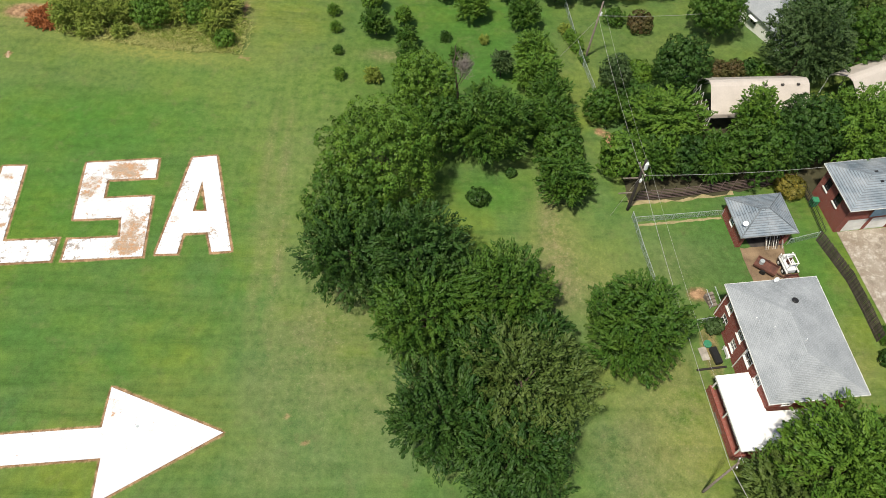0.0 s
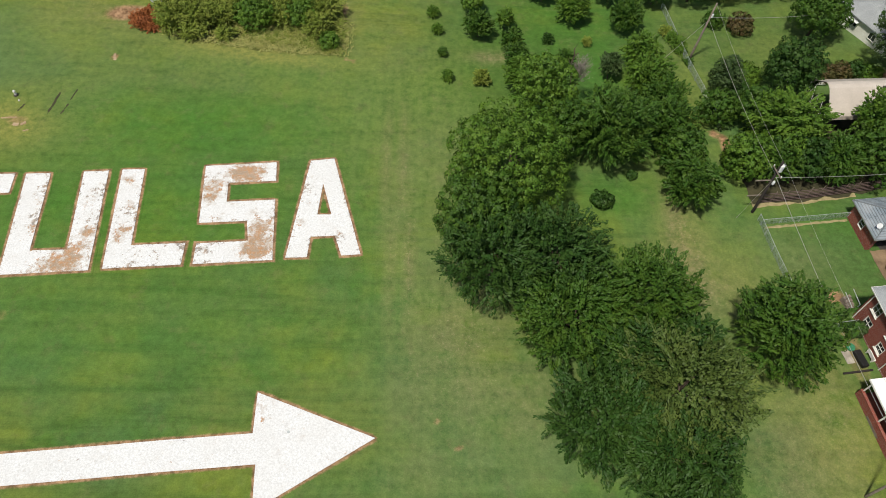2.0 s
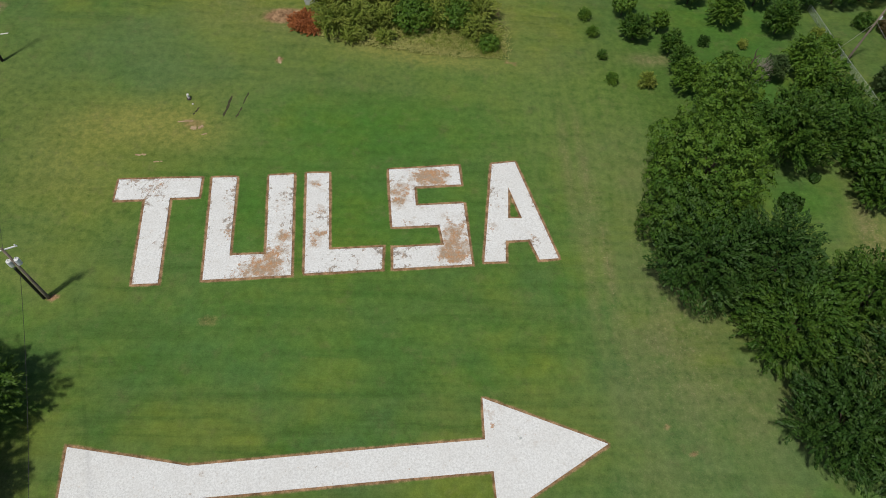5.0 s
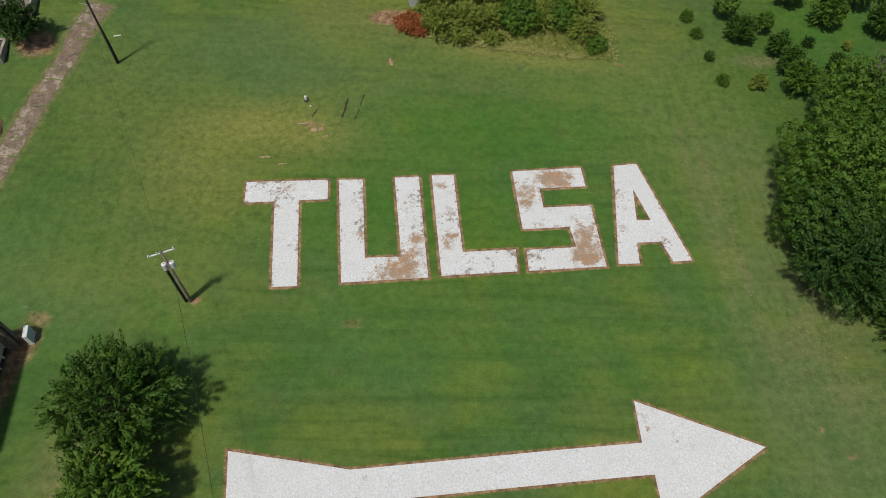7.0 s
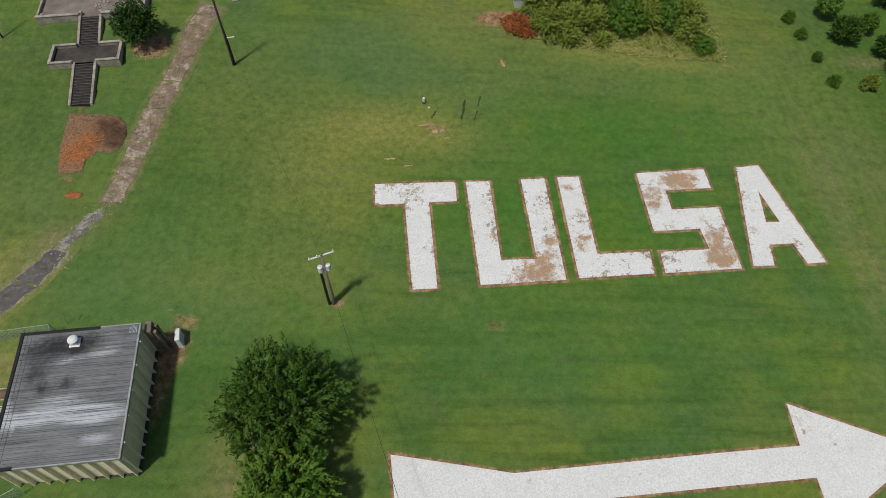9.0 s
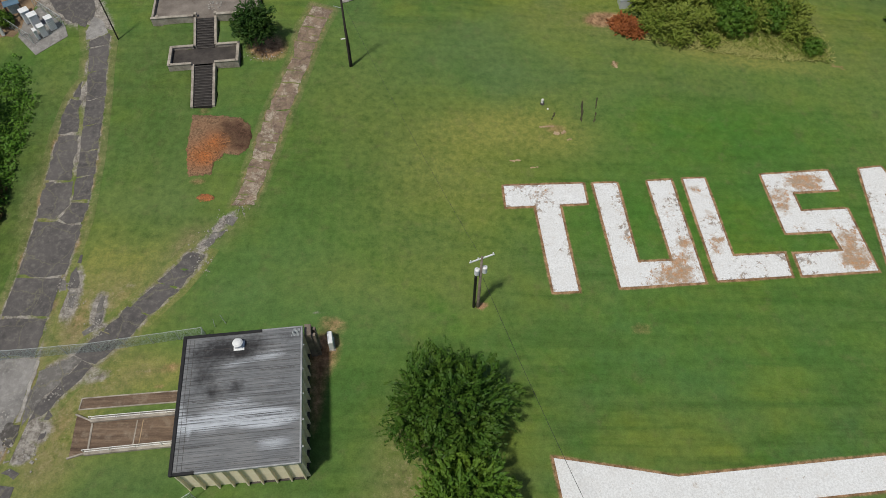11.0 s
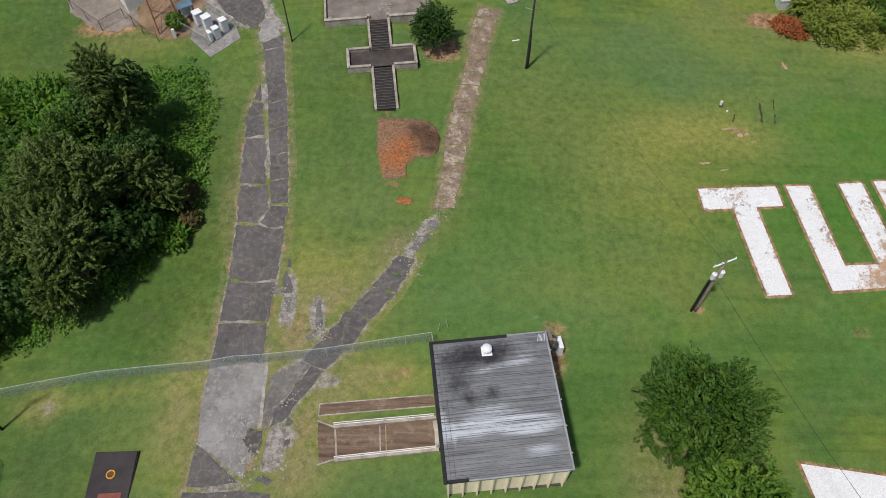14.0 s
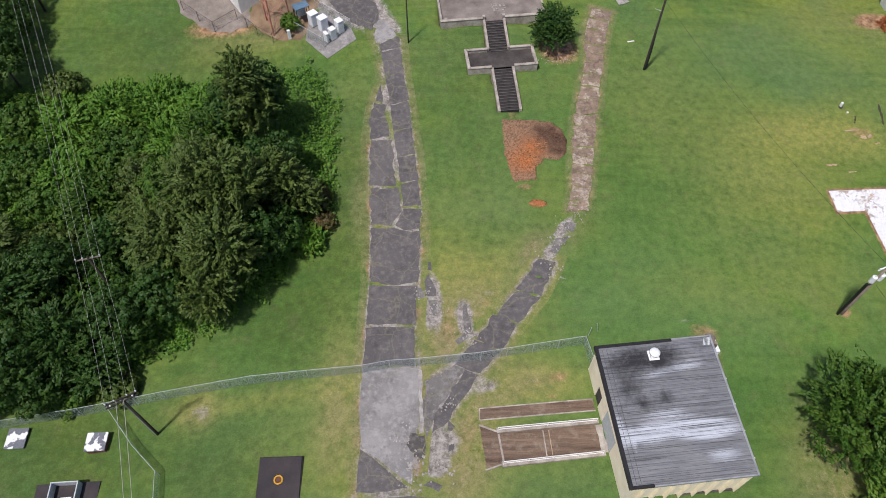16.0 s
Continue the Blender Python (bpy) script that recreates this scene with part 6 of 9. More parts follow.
VINES = ((-148.2, 30.4, 2.6, 2.6, "leaf_vine"), (-147.2, 28.6, 1.8, 1.6, "leaf_vine"), (-155.7, 50.4, 3.0, 2.8, "leaf_vine"), (-142.5, 58.6, 3.2, 1.8, "leaf_vine"), (-147.5, 60.2, 3.6, 1.8, "leaf_vine"), (-152.6, 60.0, 3.6, 1.8, "leaf_vine"), (-157.5, 58.2, 3.6, 1.8, "leaf_vine"), (-161.4, 52.0, 4.0, 2.0, "leaf"),
         (-145.0, 54.4, 4.0, 2.0, "leaf_vine"), (-150.5, 53.6, 4.2, 2.2, "leaf"), (-156.0, 47.0, 4.2, 2.2, "leaf"), (-143.0, 49.0, 3.6, 2.2, "leaf_vine"), (-155.5, 40.6, 4.2, 2.4, "leaf_olive"), (-149.0, 36.5, 3.4, 2.4, "leaf"), (-128.9, 41.6, 1.5, 1.0, "leaf_vine"), (-127.7, 43.9, 0.95, 0.8, "leaf_red"),
         (-128.6, 46.8, 1.4, 0.9, "leaf_red"), (-163.5, 58.5, 2.8, 2.0, "leaf"), (-166, 46, 4, 2, "leaf_olive"), (-159.5, 63, 2.0, 1.4, "leaf_olive"), (-145.5, 26.9, 1.6, 1.1, "leaf_olive"), (-150.0, 26.0, 1.6, 1.1, "leaf"))
for x, y, r, rz, m in VINES:
    shrub(x, y, r, m, "low mound of vines and brush at the edge of the woods", rz, "feather" if m == "leaf_vine" else "round", 1.1, 0.30, "vine_mound", "vine mounds")
# a carpet of vines and brush under and between the trees
BRUSH = [(-172.8, 64.4), (-167.3, 63.6), (-159.1, 62.0), (-148.8, 63.0), (-140.9, 64.0), (-135.6, 64.2), (-130.8, 64.6), (-128.2, 60.2), (-127.4, 54.6), (-127.3, 49.5), (-127.8, 44.2), (-130.4, 40.2), (-132.6, 37.4), (-136.2, 34.0), (-139.4, 31.8), (-141.9, 30.4), (-147.6, 28.3), (-152.3, 26.7), (-156.1, 25.8), (-162.0, 25.0), (-172.0, 26.0)]


def inside(x, y, loop):
    hit = False
    for (x0, y0), (x1, y1) in zip(loop, loop[1:] + loop[:1]):
        if (y0 > y) != (y1 > y) and x < x0 + (x1 - x0) * (y - y0) / (y1 - y0):
            hit = not hit
    return hit


def heap(x, y):
    return 1.5 + 0.65 * math.sin(0.83 * x + 0.41 * y) * math.sin(0.57 * y - 0.3 * x) + 0.40 * math.sin(1.9 * x + 0.8) * math.sin(1.7 * y)


BRUSH_EDGE = nearness(BRUSH, 3.5, 1.0)
rng = np.random.RandomState(31)
spots = []
while len(spots) < 6200:
    x, y = rng.uniform(-172, -122), rng.uniform(20, 76)
    if inside(x + rng.normal() * 0.5, y + rng.normal() * 0.5, BRUSH):
        spots.append((x, y, hill(x, y) + heap(x, y) * (0.22 + 0.78 * (1.0 - BRUSH_EDGE(x, y)))))
tips = np.array(spots)
k, per = len(tips), 17
idx = np.repeat(np.arange(k), per)
t = len(idx)
axis = unit(rng.normal(size=(k, 3)) * np.array([1, 1, 0.3]) + np.array([0, 0, 0.5]))[idx]
off = rng.normal(size=(t, 3)) * np.array([0.22, 0.22, 0.16])
pos = tips[idx] + axis * rng.uniform(-0.6, 0.6, (t, 1)) + off
nrm = unit(off * 1.5 + rng.normal(size=(t, 3)) * 0.35 + np.array([0, 0, 0.8]))
me = leaf_mesh("undergrowth", pos, nrm, axis + rng.normal(size=(t, 3)) * 0.5, rng.uniform(0.22, 0.42, t), rng.uniform(0.12, 0.24, t), M["leaf_vine"], rng.uniform(0, 1, k)[idx])
tagged(new("undergrowth", me), "dense green carpet of vines and brush in the woods", "undergrowth", kind="stuff")


# ---- building helpers ----
def metre_uv(bm):
    """Lay metres onto every face: along the level, and up the slope."""
    uv = bm.loops.layers.uv.new("UVMap")
    bm.normal_update()
    for f in bm.faces:
        nrm = f.normal
        t = Vector((0, 0, 1)).cross(nrm)
        t = t.normalized() if t.length > 0.05 else Vector((1, 0, 0))
        w = nrm.cross(t)
        for lp in f.loops:
            lp[uv].uv = (lp.vert.co.dot(t), lp.vert.co.dot(w))
    return bm


def wall_bm(length, height, thick, openings, bm=None, m=None):
    """A wall along x with real openings (from, to, sill, head)."""
    own = bmesh.new()
    xs = sorted({0.0, length, *[o[0] for o in openings], *[o[1] for o in openings]})
    zs = sorted({0.0, height, *[o[2] for o in openings], *[o[3] for o in openings]})
    verts = {}

    def at(i, j, back):
        if (i, j, back) not in verts:
            verts[i, j, back] = own.verts.new((xs[i], thick if back else 0.0, zs[j]))
        return verts[i, j, back]

    def solid(i, j):
        if not (0 <= i < len(xs) - 1 and 0 <= j < len(zs) - 1):
            return False
        x, z = (xs[i] + xs[i + 1]) / 2, (zs[j] + zs[j + 1]) / 2
        return not any(o[0] < x < o[1] and o[2] < z < o[3] for o in openings)

    for i in range(len(xs) - 1):
        for j in range(len(zs) - 1):
            if not solid(i, j):
                continue
            ring = ((i, j), (i + 1, j), (i + 1, j + 1), (i, j + 1))
            own.faces.new([at(*p, False) for p in ring])
            own.faces.new([at(*p, True) for p in reversed(ring)])
            for k, (di, dj) in enumerate(((0, -1), (1, 0), (0, 1), (-1, 0))):
                if not solid(i + di, j + dj):
                    p, q = ring[k], ring[(k + 1) % 4]
                    own.faces.new((at(*q, False), at(*p, False), at(*p, True), at(*q, True)))
    bmesh.ops.recalc_face_normals(own, faces=own.faces[:])
    if m is not None:
        own.transform(m)
    return metre_uv(own)


def window_part(parent, m, w, h, bars=(1, 1), frame_mat="white", name="window", fw=0.07):
    """A window in the wall's plane: frame with bars, and a pane behind."""
    bm = boxes((0, -0.06, 0, w, 0.06, fw), (0, -0.06, h - fw, w, 0.06, h), (0, -0.06, fw, fw, 0.06, h - fw), (w - fw, -0.06, fw, w, 0.06, h - fw))
    for i in range(bars[0]):
        x = w * (i + 1) / (bars[0] + 1)
        box(bm, x - 0.02, -0.03, fw, x + 0.02, 0.03, h - fw)
    for i in range(bars[1]):
        z = h * (i + 1) / (bars[1] + 1)
        box(bm, fw, -0.025, z - 0.02, w - fw, 0.025, z + 0.02)
    bm.transform(m)
    win = part(name, bm, M[frame_mat], parent, "white window frame" if frame_mat == "white" else "")
    pane = boxes((fw, 0.04, fw, w - fw, 0.05, h - fw))
    pane.transform(m)
    part("pane", pane, M["glass"], win, "dark glass pane")
    return win


def hip_roof(hw, hl, z, rise, run, thick=0.16):
    """A hipped roof over 2hw by 2hl, ridge along y and inset by run at either end."""
    bm = bmesh.new()
    c = [bm.verts.new(p) for p in ((-hw, -hl, z), (hw, -hl, z), (hw, hl, z), (-hw, hl, z))]
    r = [bm.verts.new(p) for p in ((0, -hl + run[0], z + rise), (0, hl - run[1], z + rise))]
    d = [bm.verts.new((v.co.x, v.co.y, z - thick)) for v in c]
    bm.faces.new((c[0], c[1], r[0]))
    bm.faces.new((c[1], c[2], r[1], r[0]))
    bm.faces.new((c[2], c[3], r[1]))
    bm.faces.new((c[3], c[0], r[0], r[1]))
    for i in range(4):
        bm.faces.new((c[i], d[i], d[(i + 1) % 4], c[(i + 1) % 4]))
    bm.faces.new(d)
    bmesh.ops.recalc_face_normals(bm, faces=bm.faces[:])
    return metre_uv(bm)


def ridge_caps(points, size=0.13):
    bm = bmesh.new()
    for a, b in points:
        tube(bm, [a, b], size, 6)
    return bm


def gutter(hw, hl, z, s=0.06):
    return boxes((-hw - s, -hl - s, z - 0.14, hw + s, -hl, z), (-hw - s, hl, z - 0.14, hw + s, hl + s, z), (-hw - s, -hl, z - 0.14, -hw, hl, z), (hw, -hl, z - 0.14, hw + s, hl, z))



# ---- two-storey brick house ----
HG = -2.2
house = thing("house", "two storey red brick house with a grey shingle hip roof", "house", (29.4, 27.0, HG), 5.65)
WX, WY, EV = 4.15, 5.75, 5.15
west = [(0.9, 2.0, 3.1, 4.6), (3.9, 5.0, 3.1, 4.6), (6.1, 7.5, 2.9, 4.5), (8.6, 9.6, 3.2, 4.6), (1.2, 2.3, 0.9, 2.3), (4.0, 5.0, 1.0, 2.2)]
# the wall runs from the back corner to the front corner
west_m = pose(-WX, WY, 0, 0, 0, -90)
part("wall", wall_bm(2 * WY, EV, 0.25, west, m=west_m), M["brick"], house)
part("wall", wall_bm(2 * WY, EV, 0.25, [], m=pose(WX, -WY, 0, 0, 0, 90)), M["brick"], house)
part("wall", wall_bm(2 * WX - 0.5, EV, 0.25, [(1.2, 2.2, 3.1, 4.5), (5.2, 6.2, 3.1, 4.5)], m=pose(-WX + 0.25, -WY, 0)), M["brick"], house)
part("wall", wall_bm(2 * WX - 0.5, EV, 0.25, [], m=pose(-WX + 0.25, WY - 0.25, 0)), M["brick"], house)
for a, b, lo, hi in west:
    window_part(house, west_m @ pose(a, 0.06, lo), b - a, hi - lo, (1, 1))
    bm = boxes((a - 0.08, -0.10, lo - 0.09, b + 0.08, 0.0, lo - 0.005))
    bm.transform(west_m)
    part("sill", bm, M["white"], house, "white stone sill")
for a in (1.2, 5.2):
    window_part(house, pose(-WX + 0.25 + a, -WY + 0.06, 3.1), 1.0, 1.4, (1, 1))
HW, HL = 4.6, 6.15
roof = part("roof", hip_roof(HW, HL, EV + 0.05, 1.15, (4.0, 4.2)), M["shingle"], house, "grey shingle hip roof, faintly patchy")
part("gutter", gutter(HW, HL, EV + 0.06, 0.04), M["white"], house, "pale eaves gutter")
bm = tube(bmesh.new(), [(-HW + 0.05, WY - 0.3, EV), (-WX - 0.09, WY - 0.25, EV - 0.4), (-WX - 0.09, WY - 0.25, 0.1)], 0.055, 6)
part("downspout", bm, M["white"], house, "white downspout")
bm = tube(bmesh.new(), [(-HW + 0.05, -0.35, EV), (-WX - 0.09, -0.35, EV - 0.4), (-WX - 0.09, -0.35, 0.1)], 0.055, 6)
part("downspout", bm, M["white"], house, "white downspout")
bm = tube(bmesh.new(), [(1.0, 3.3, EV + 0.6), (1.0, 3.3, EV + 0.98)], 0.22, 12)
tube(bm, [(1.0, 3.3, EV + 0.98), (1.0, 3.3, EV + 1.08)], [0.32, 0.20], 12)
part("roof_vent", bm, M["black"], roof, "round dark roof vent")
for vx, vy in ((-3.1, 2.0), (-1.9, 0.8), (0.3, -0.9)):
    zz = EV + 0.05 + 1.15 * (HW - abs(vx)) / HW
    part("vent_pipe", tube(bmesh.new(), [(vx, vy, zz - 0.1), (vx, vy, zz + 0.28)], 0.06, 8), M["metalwhite"], roof, "short white vent pipe")
bm = tube(bmesh.new(), [(0.3, HL - 0.1, EV + 0.1), (0.3, HL - 0.1, EV + 0.5)], 0.03, 6)
tube(bm, [(0.3, HL - 0.1, EV + 0.5), (0.3, HL - 0.25, EV + 0.56)], [0.05, 0.30], 12)
part("satellite_dish", bm, M["metalwhite"], house, "small white satellite dish")

PORCH = [(22.1, 24.0), (25.25, 24.35), (25.95, 20.55), (31.0, 20.9), (31.3, 17.5), (22.85, 16.9)]
porch = thing("porch", "flat white roofed porch with low red brick walls along the house", "porch")
part("roof", drape([PORCH], 0.0, 0.22, 3.0, level=0.98), M["whiteroof"], porch, "smooth white flat roof")
part("floor", drape([[(22.2, 23.7), (25.2, 24.0), (25.8, 20.5), (30.8, 20.7), (31.0, 17.8), (22.9, 17.2)]], 0.0, 0.4, 3.0, level=-1.85), M["brickfloor"], porch, "red brick floor")


def long_wall(a, b, z0, z1, t):
    d = Vector((b[0] - a[0], b[1] - a[1], 0))
    bm = boxes((0, -t / 2, 0, d.length, t / 2, z1 - z0), bevel=0.01)
    bm.transform(Matrix.Translation((a[0], a[1], z0)) @ pose(0, 0, 0, 0, 0, math.degrees(math.atan2(d.y, d.x))))
    return metre_uv(bm)


part("wall", long_wall((22.2, 23.8), (22.95, 17.1), -2.3, -0.9, 0.22), M["brick"], porch, "low red brick wall")
part("wall", long_wall((22.95, 17.1), (31.0, 17.7), -2.3, -0.9, 0.22), M["brick"], porch, "low red brick wall")
part("coping", long_wall((22.2, 23.8), (22.95, 17.1), -0.9, -0.84, 0.30), M["brick"], porch)
for px_, py_ in ((22.3, 23.6), (22.62, 20.6), (22.95, 17.25), (26.9, 17.5), (30.8, 17.8)):
    part("post", boxes((px_ - 0.06, py_ - 0.06, -0.84, px_ + 0.06, py_ + 0.06, 0.76), bevel=0.01), M["white"], porch, "white post")
single("step_plank", long_wall((22.5, 21.5), (22.75, 19.4), hill(22.6, 20.5), hill(22.6, 20.5) + 0.35, 0.35), M["wood"], "weathered timber planter box beside the porch wall", "planter")

# ---- brick shed ----
SG = -2.4
shed = thing("shed", "small red brick shed with a grey roof and open front", "shed", (31.45, 43.05, SG), 6.0)
SX, SY, SH = 2.85, 2.3, 2.6
part("wall", wall_bm(2 * SY, SH, 0.2, [(1.7, 2.6, 1.0, 2.1)], m=pose(-SX, SY, 0, 0, 0, -90)), M["brick"], shed)
window_part(shed, pose(-SX, SY, 0, 0, 0, -90) @ pose(1.7, 0.05, 1.0), 0.9, 1.1, (0, 1))
part("wall", wall_bm(2 * SY, SH, 0.2, [], m=pose(SX, -SY, 0, 0, 0, 90)), M["brick"], shed)
part("wall", wall_bm(2 * SX - 0.4, SH, 0.2, [], m=pose(-SX + 0.2, SY - 0.2, 0)), M["brick"], shed)
part("wall", wall_bm(2 * SX - 0.4, SH, 0.2, [(0.35, 4.9, 0.0, 2.2)], m=pose(-SX + 0.2, -SY, 0)), M["brick"], shed)
sroof = part("roof", hip_roof(2.72, 3.2, SH + 0.05, 1.2, (2.75, 2.75)), M["shingle_dark"], shed, "blue grey shingle hip roof")
sroof.rotation_euler = (0, 0, radians(90))
SZ = SH + 1.27
part("ridge_caps", ridge_caps([((-0.45, 0, SZ), (0.45, 0, SZ)), ((-0.45, 0, SZ), (-3.2, -2.72, SH + 0.07)), ((-0.45, 0, SZ), (-3.2, 2.72, SH + 0.07)), ((0.45, 0, SZ), (3.2, -2.72, SH + 0.07)), ((0.45, 0, SZ), (3.2, 2.72, SH + 0.07))], 0.06), M["shingle_dark"], shed)
part("gutter", gutter(3.2, 2.72, SH + 0.06, 0.03), M["flashing"], shed, "pale eaves gutter")
bm = tube(bmesh.new(), [(-2.5, -1.3, SH + 0.3), (-2.5, -1.3, SH + 0.75)], 0.03, 6)
tube(bm, [(-2.5, -1.3, SH + 0.72), (-2.52, -1.36, SH + 0.80), (-2.58, -1.5, SH + 0.90)], [0.04, 0.22, 0.31], 14)
# added floor, its dark colour gives the shade inside the open front
part("floor_slab", boxes((-SX + 0.21, -SY - 0.15, -0.25, SX - 0.21, SY - 0.21, 0.06)), M["darkconcrete"], shed, "dark shed floor standing in for the shade inside")
part("satellite_dish", bm, M["metalwhite"], shed, "round white satellite dish")
rng = random.Random(8)
for i in range(11):
    x = 0.2 + 0.22 * i + rng.uniform(-0.05, 0.05)
    bm = tube(bmesh.new(), [(x + rng.uniform(-0.3, 0.3), -2.9, 0.05), (x, -1.6, 1.9)], 0.03, 5)
    single("lumber_pole", bm, M["white"] if i % 2 else M["wood"], "thin pole leaning in the open shed front", "pole", pose(31.45, 43.05, SG, 0, 0, 6.0), group="leaning poles")
single("dirt_pad", drape([rough([(29.3, 40.3), (34.3, 41.0), (34.3, 36.6), (29.8, 36.0)], 0.6, 0.08, 2)], 0.03, 0.08, 1.2), M["dirt"], "bare brown dirt pad in front of the shed", "dirt pad", kind="structure")
# skid-steer loader
skid = thing("skid_loader", "small white skid steer loader with black tyres on the dirt pad", "loader", (33.8, 37.9, hill(33.8, 37.9) + 0.03), 8)
part("body", boxes((-0.55, -1.0, 0.35, 0.55, 1.1, 1.05), (-0.5, 0.6, 1.05, 0.5, 1.15, 1.45), bevel=0.06), M["metalwhite"], skid)
bm = boxes((-0.52, -0.75, 1.05, -0.44, -0.67, 2.0), (0.44, -0.75, 1.05, 0.52, -0.67, 2.0), (-0.52, 0.55, 1.05, -0.44, 0.63, 2.0), (0.44, 0.55, 1.05, 0.52, 0.63, 2.0), (-0.54, -0.78, 2.0, 0.54, -0.62, 2.07), (-0.54, 0.5, 2.0, 0.54, 0.66, 2.07), (-0.54, -0.62, 2.0, -0.42, 0.5, 2.07), (0.42, -0.62, 2.0, 0.54, 0.5, 2.07))
part("cab", bm, M["white"], skid, "white cab frame")
skid.scale = (0.88, 0.88, 0.88)
part("seat", boxes((-0.3, -0.2, 1.05, 0.3, 0.35, 1.2), (-0.3, 0.25, 1.2, 0.3, 0.38, 1.75), bevel=0.04), M["rust"], skid, "dark red seat")
for sx_ in (-0.74, 0.74):
    part("lift_arm", boxes((sx_ - 0.07, -1.3, 0.75, sx_ + 0.07, 1.2, 0.95), (sx_ - 0.07, 1.0, 0.9, sx_ + 0.07, 1.2, 1.6), bevel=0.03), M["white"], skid, "white lift arm")
    for sy_ in (-0.62, 0.62):
        bm = tube(bmesh.new(), [(sx_ * 0.98 - 0.14, sy_, 0.4), (sx_ * 0.98 + 0.14, sy_, 0.4)], 0.4, 14)
        wheel = part("wheel", bm, M["rubber"], skid, "black tyre")
        part("rim", tube(bmesh.new(), [(sx_ * 0.98 - 0.15, sy_, 0.4), (sx_ * 0.98 + 0.15, sy_, 0.4)], 0.2, 10), M["white"], wheel)
part("bucket", boxes((-0.85, -1.75, 0.05, 0.85, -1.25, 0.12), (-0.85, -1.32, 0.05, 0.85, -1.25, 0.6), (-0.85, -1.75, 0.05, -0.8, -1.25, 0.45), (0.8, -1.75, 0.05, 0.85, -1.25, 0.45)), M["rust"], skid, "brown steel bucket")
trailer = thing("trailer", "small rusty flat trailer parked on the dirt pad", "trailer", (31.4, 37.7, hill(31.4, 37.7) + 0.03), -38)
part("deck", boxes((-1.2, -0.65, 0.42, 1.2, 0.65, 0.5), (-1.2, -0.69, 0.5, 1.2, -0.62, 0.78), (-1.2, 0.62, 0.5, 1.2, 0.69, 0.78), (-1.2, -0.62, 0.5, -1.13, 0.62, 0.78)), M["rust"], trailer)
part("drawbar", boxes((1.2, -0.05, 0.38, 2.1, 0.05, 0.46)), M["rust"], trailer)
for wy in (-0.8, 0.8):
    part("wheel", tube(bmesh.new(), [(0, wy - 0.1, 0.3), (0, wy + 0.1, 0.3)], 0.3, 14), M["rubber"], trailer, "black tyre")
part("drum", tube(bmesh.new(), [(-0.6, 0.1, 0.5), (-0.6, 0.1, 0.95)], 0.26, 12), M["galv"], trailer, "grey steel drum")

# ---- brick garage house ----
GG = -2.7
gar = thing("brick_garage", "red brick building with grey shingle roof and white garage doors", "house", (45.0, 46.1, GG), 7.0)
GX, GY, GH = 4.9, 2.85, 4.8
doors_ = [(0.75, 3.15, 0.0, 2.3), (3.55, 5.95, 0.0, 2.3)]
part("wall", wall_bm(2 * GX, GH, 0.25, doors_, m=pose(-GX, -GY, 0)), M["brick"], gar)
gw = [(0.8, 1.7, 2.4, 3.9), (3.0, 4.0, 2.5, 4.0)]
gm = pose(-GX, GY, 0, 0, 0, -90)
part("wall", wall_bm(2 * GY - 0.25, GH, 0.25, gw, m=gm), M["brick"], gar)
for a, b, lo, hi in gw:
    window_part(gar, gm @ pose(a, 0.06, lo), b - a, hi - lo, (1, 2), "black", fw=0.05)
    bm = boxes((a - 0.1, -0.12, lo - 0.14, b + 0.1, 0.0, lo - 0.005))
    bm.transform(gm)
    part("sill", bm, M["white"], gar, "white sill")
part("wall", wall_bm(2 * GX - 0.5, GH, 0.25, [], m=pose(-GX + 0.25, GY - 0.25, 0)), M["brick"], gar)
part("wall", wall_bm(2 * GY - 0.5, GH, 0.25, [], m=pose(GX, -GY + 0.25, 0, 0, 0, 90)), M["brick"], gar)
for a, b, lo, hi in doors_:
    bm = boxes(*[(a - GX + 0.01, -GY + 0.04, lo + k * 0.57, b - GX - 0.01, -GY + 0.10, lo + k * 0.57 + 0.55) for k in range(4)], bevel=0.015)
    part("garage_door", bm, M["white"], gar, "white panelled garage door")
groof = part("roof", hip_roof(3.35, 5.4, GH + 0.05, 1.5, (3.3, 3.3)), M["shingle_dark"], gar, "blue grey shingle hip roof")
groof.rotation_euler = (0, 0, radians(90))
part("gutter", gutter(5.4, 3.35, GH + 0.06, 0.03), M["white"], gar, "white gutter")
part("balcony_screen", boxes((-2.6, -GY - 0.5, 3.4, 4.6, -GY - 0.44, 4.6)), M["blue"], gar, "dark blue screen below the eaves")
for vx in (-0.6, 0.6):
    part("roof_vent", boxes((vx - 0.2, 1.1, GH + 1.0, vx + 0.2, 1.5, GH + 1.3), bevel=0.03), M["black"], groof, "black roof vent")
single("concrete_yard", drape([[(40.9, 42.7), (52.0, 44.0), (53.0, 30.0), (42.6, 28.5)]], 0.03, 0.1, 2.0), M["yardconcrete"], "stained pale concrete yard beside the garage", "concrete yard", kind="structure")
single("green_bin", boxes((-0.35, -0.35, 0, 0.35, 0.35, 1.0), (-0.38, -0.38, 1.0, 0.38, 0.38, 1.06), bevel=0.03), M["green"], "green plastic bin beside the brick garage", "bin", pose(39.3, 46.6, hill(39.3, 46.6)))

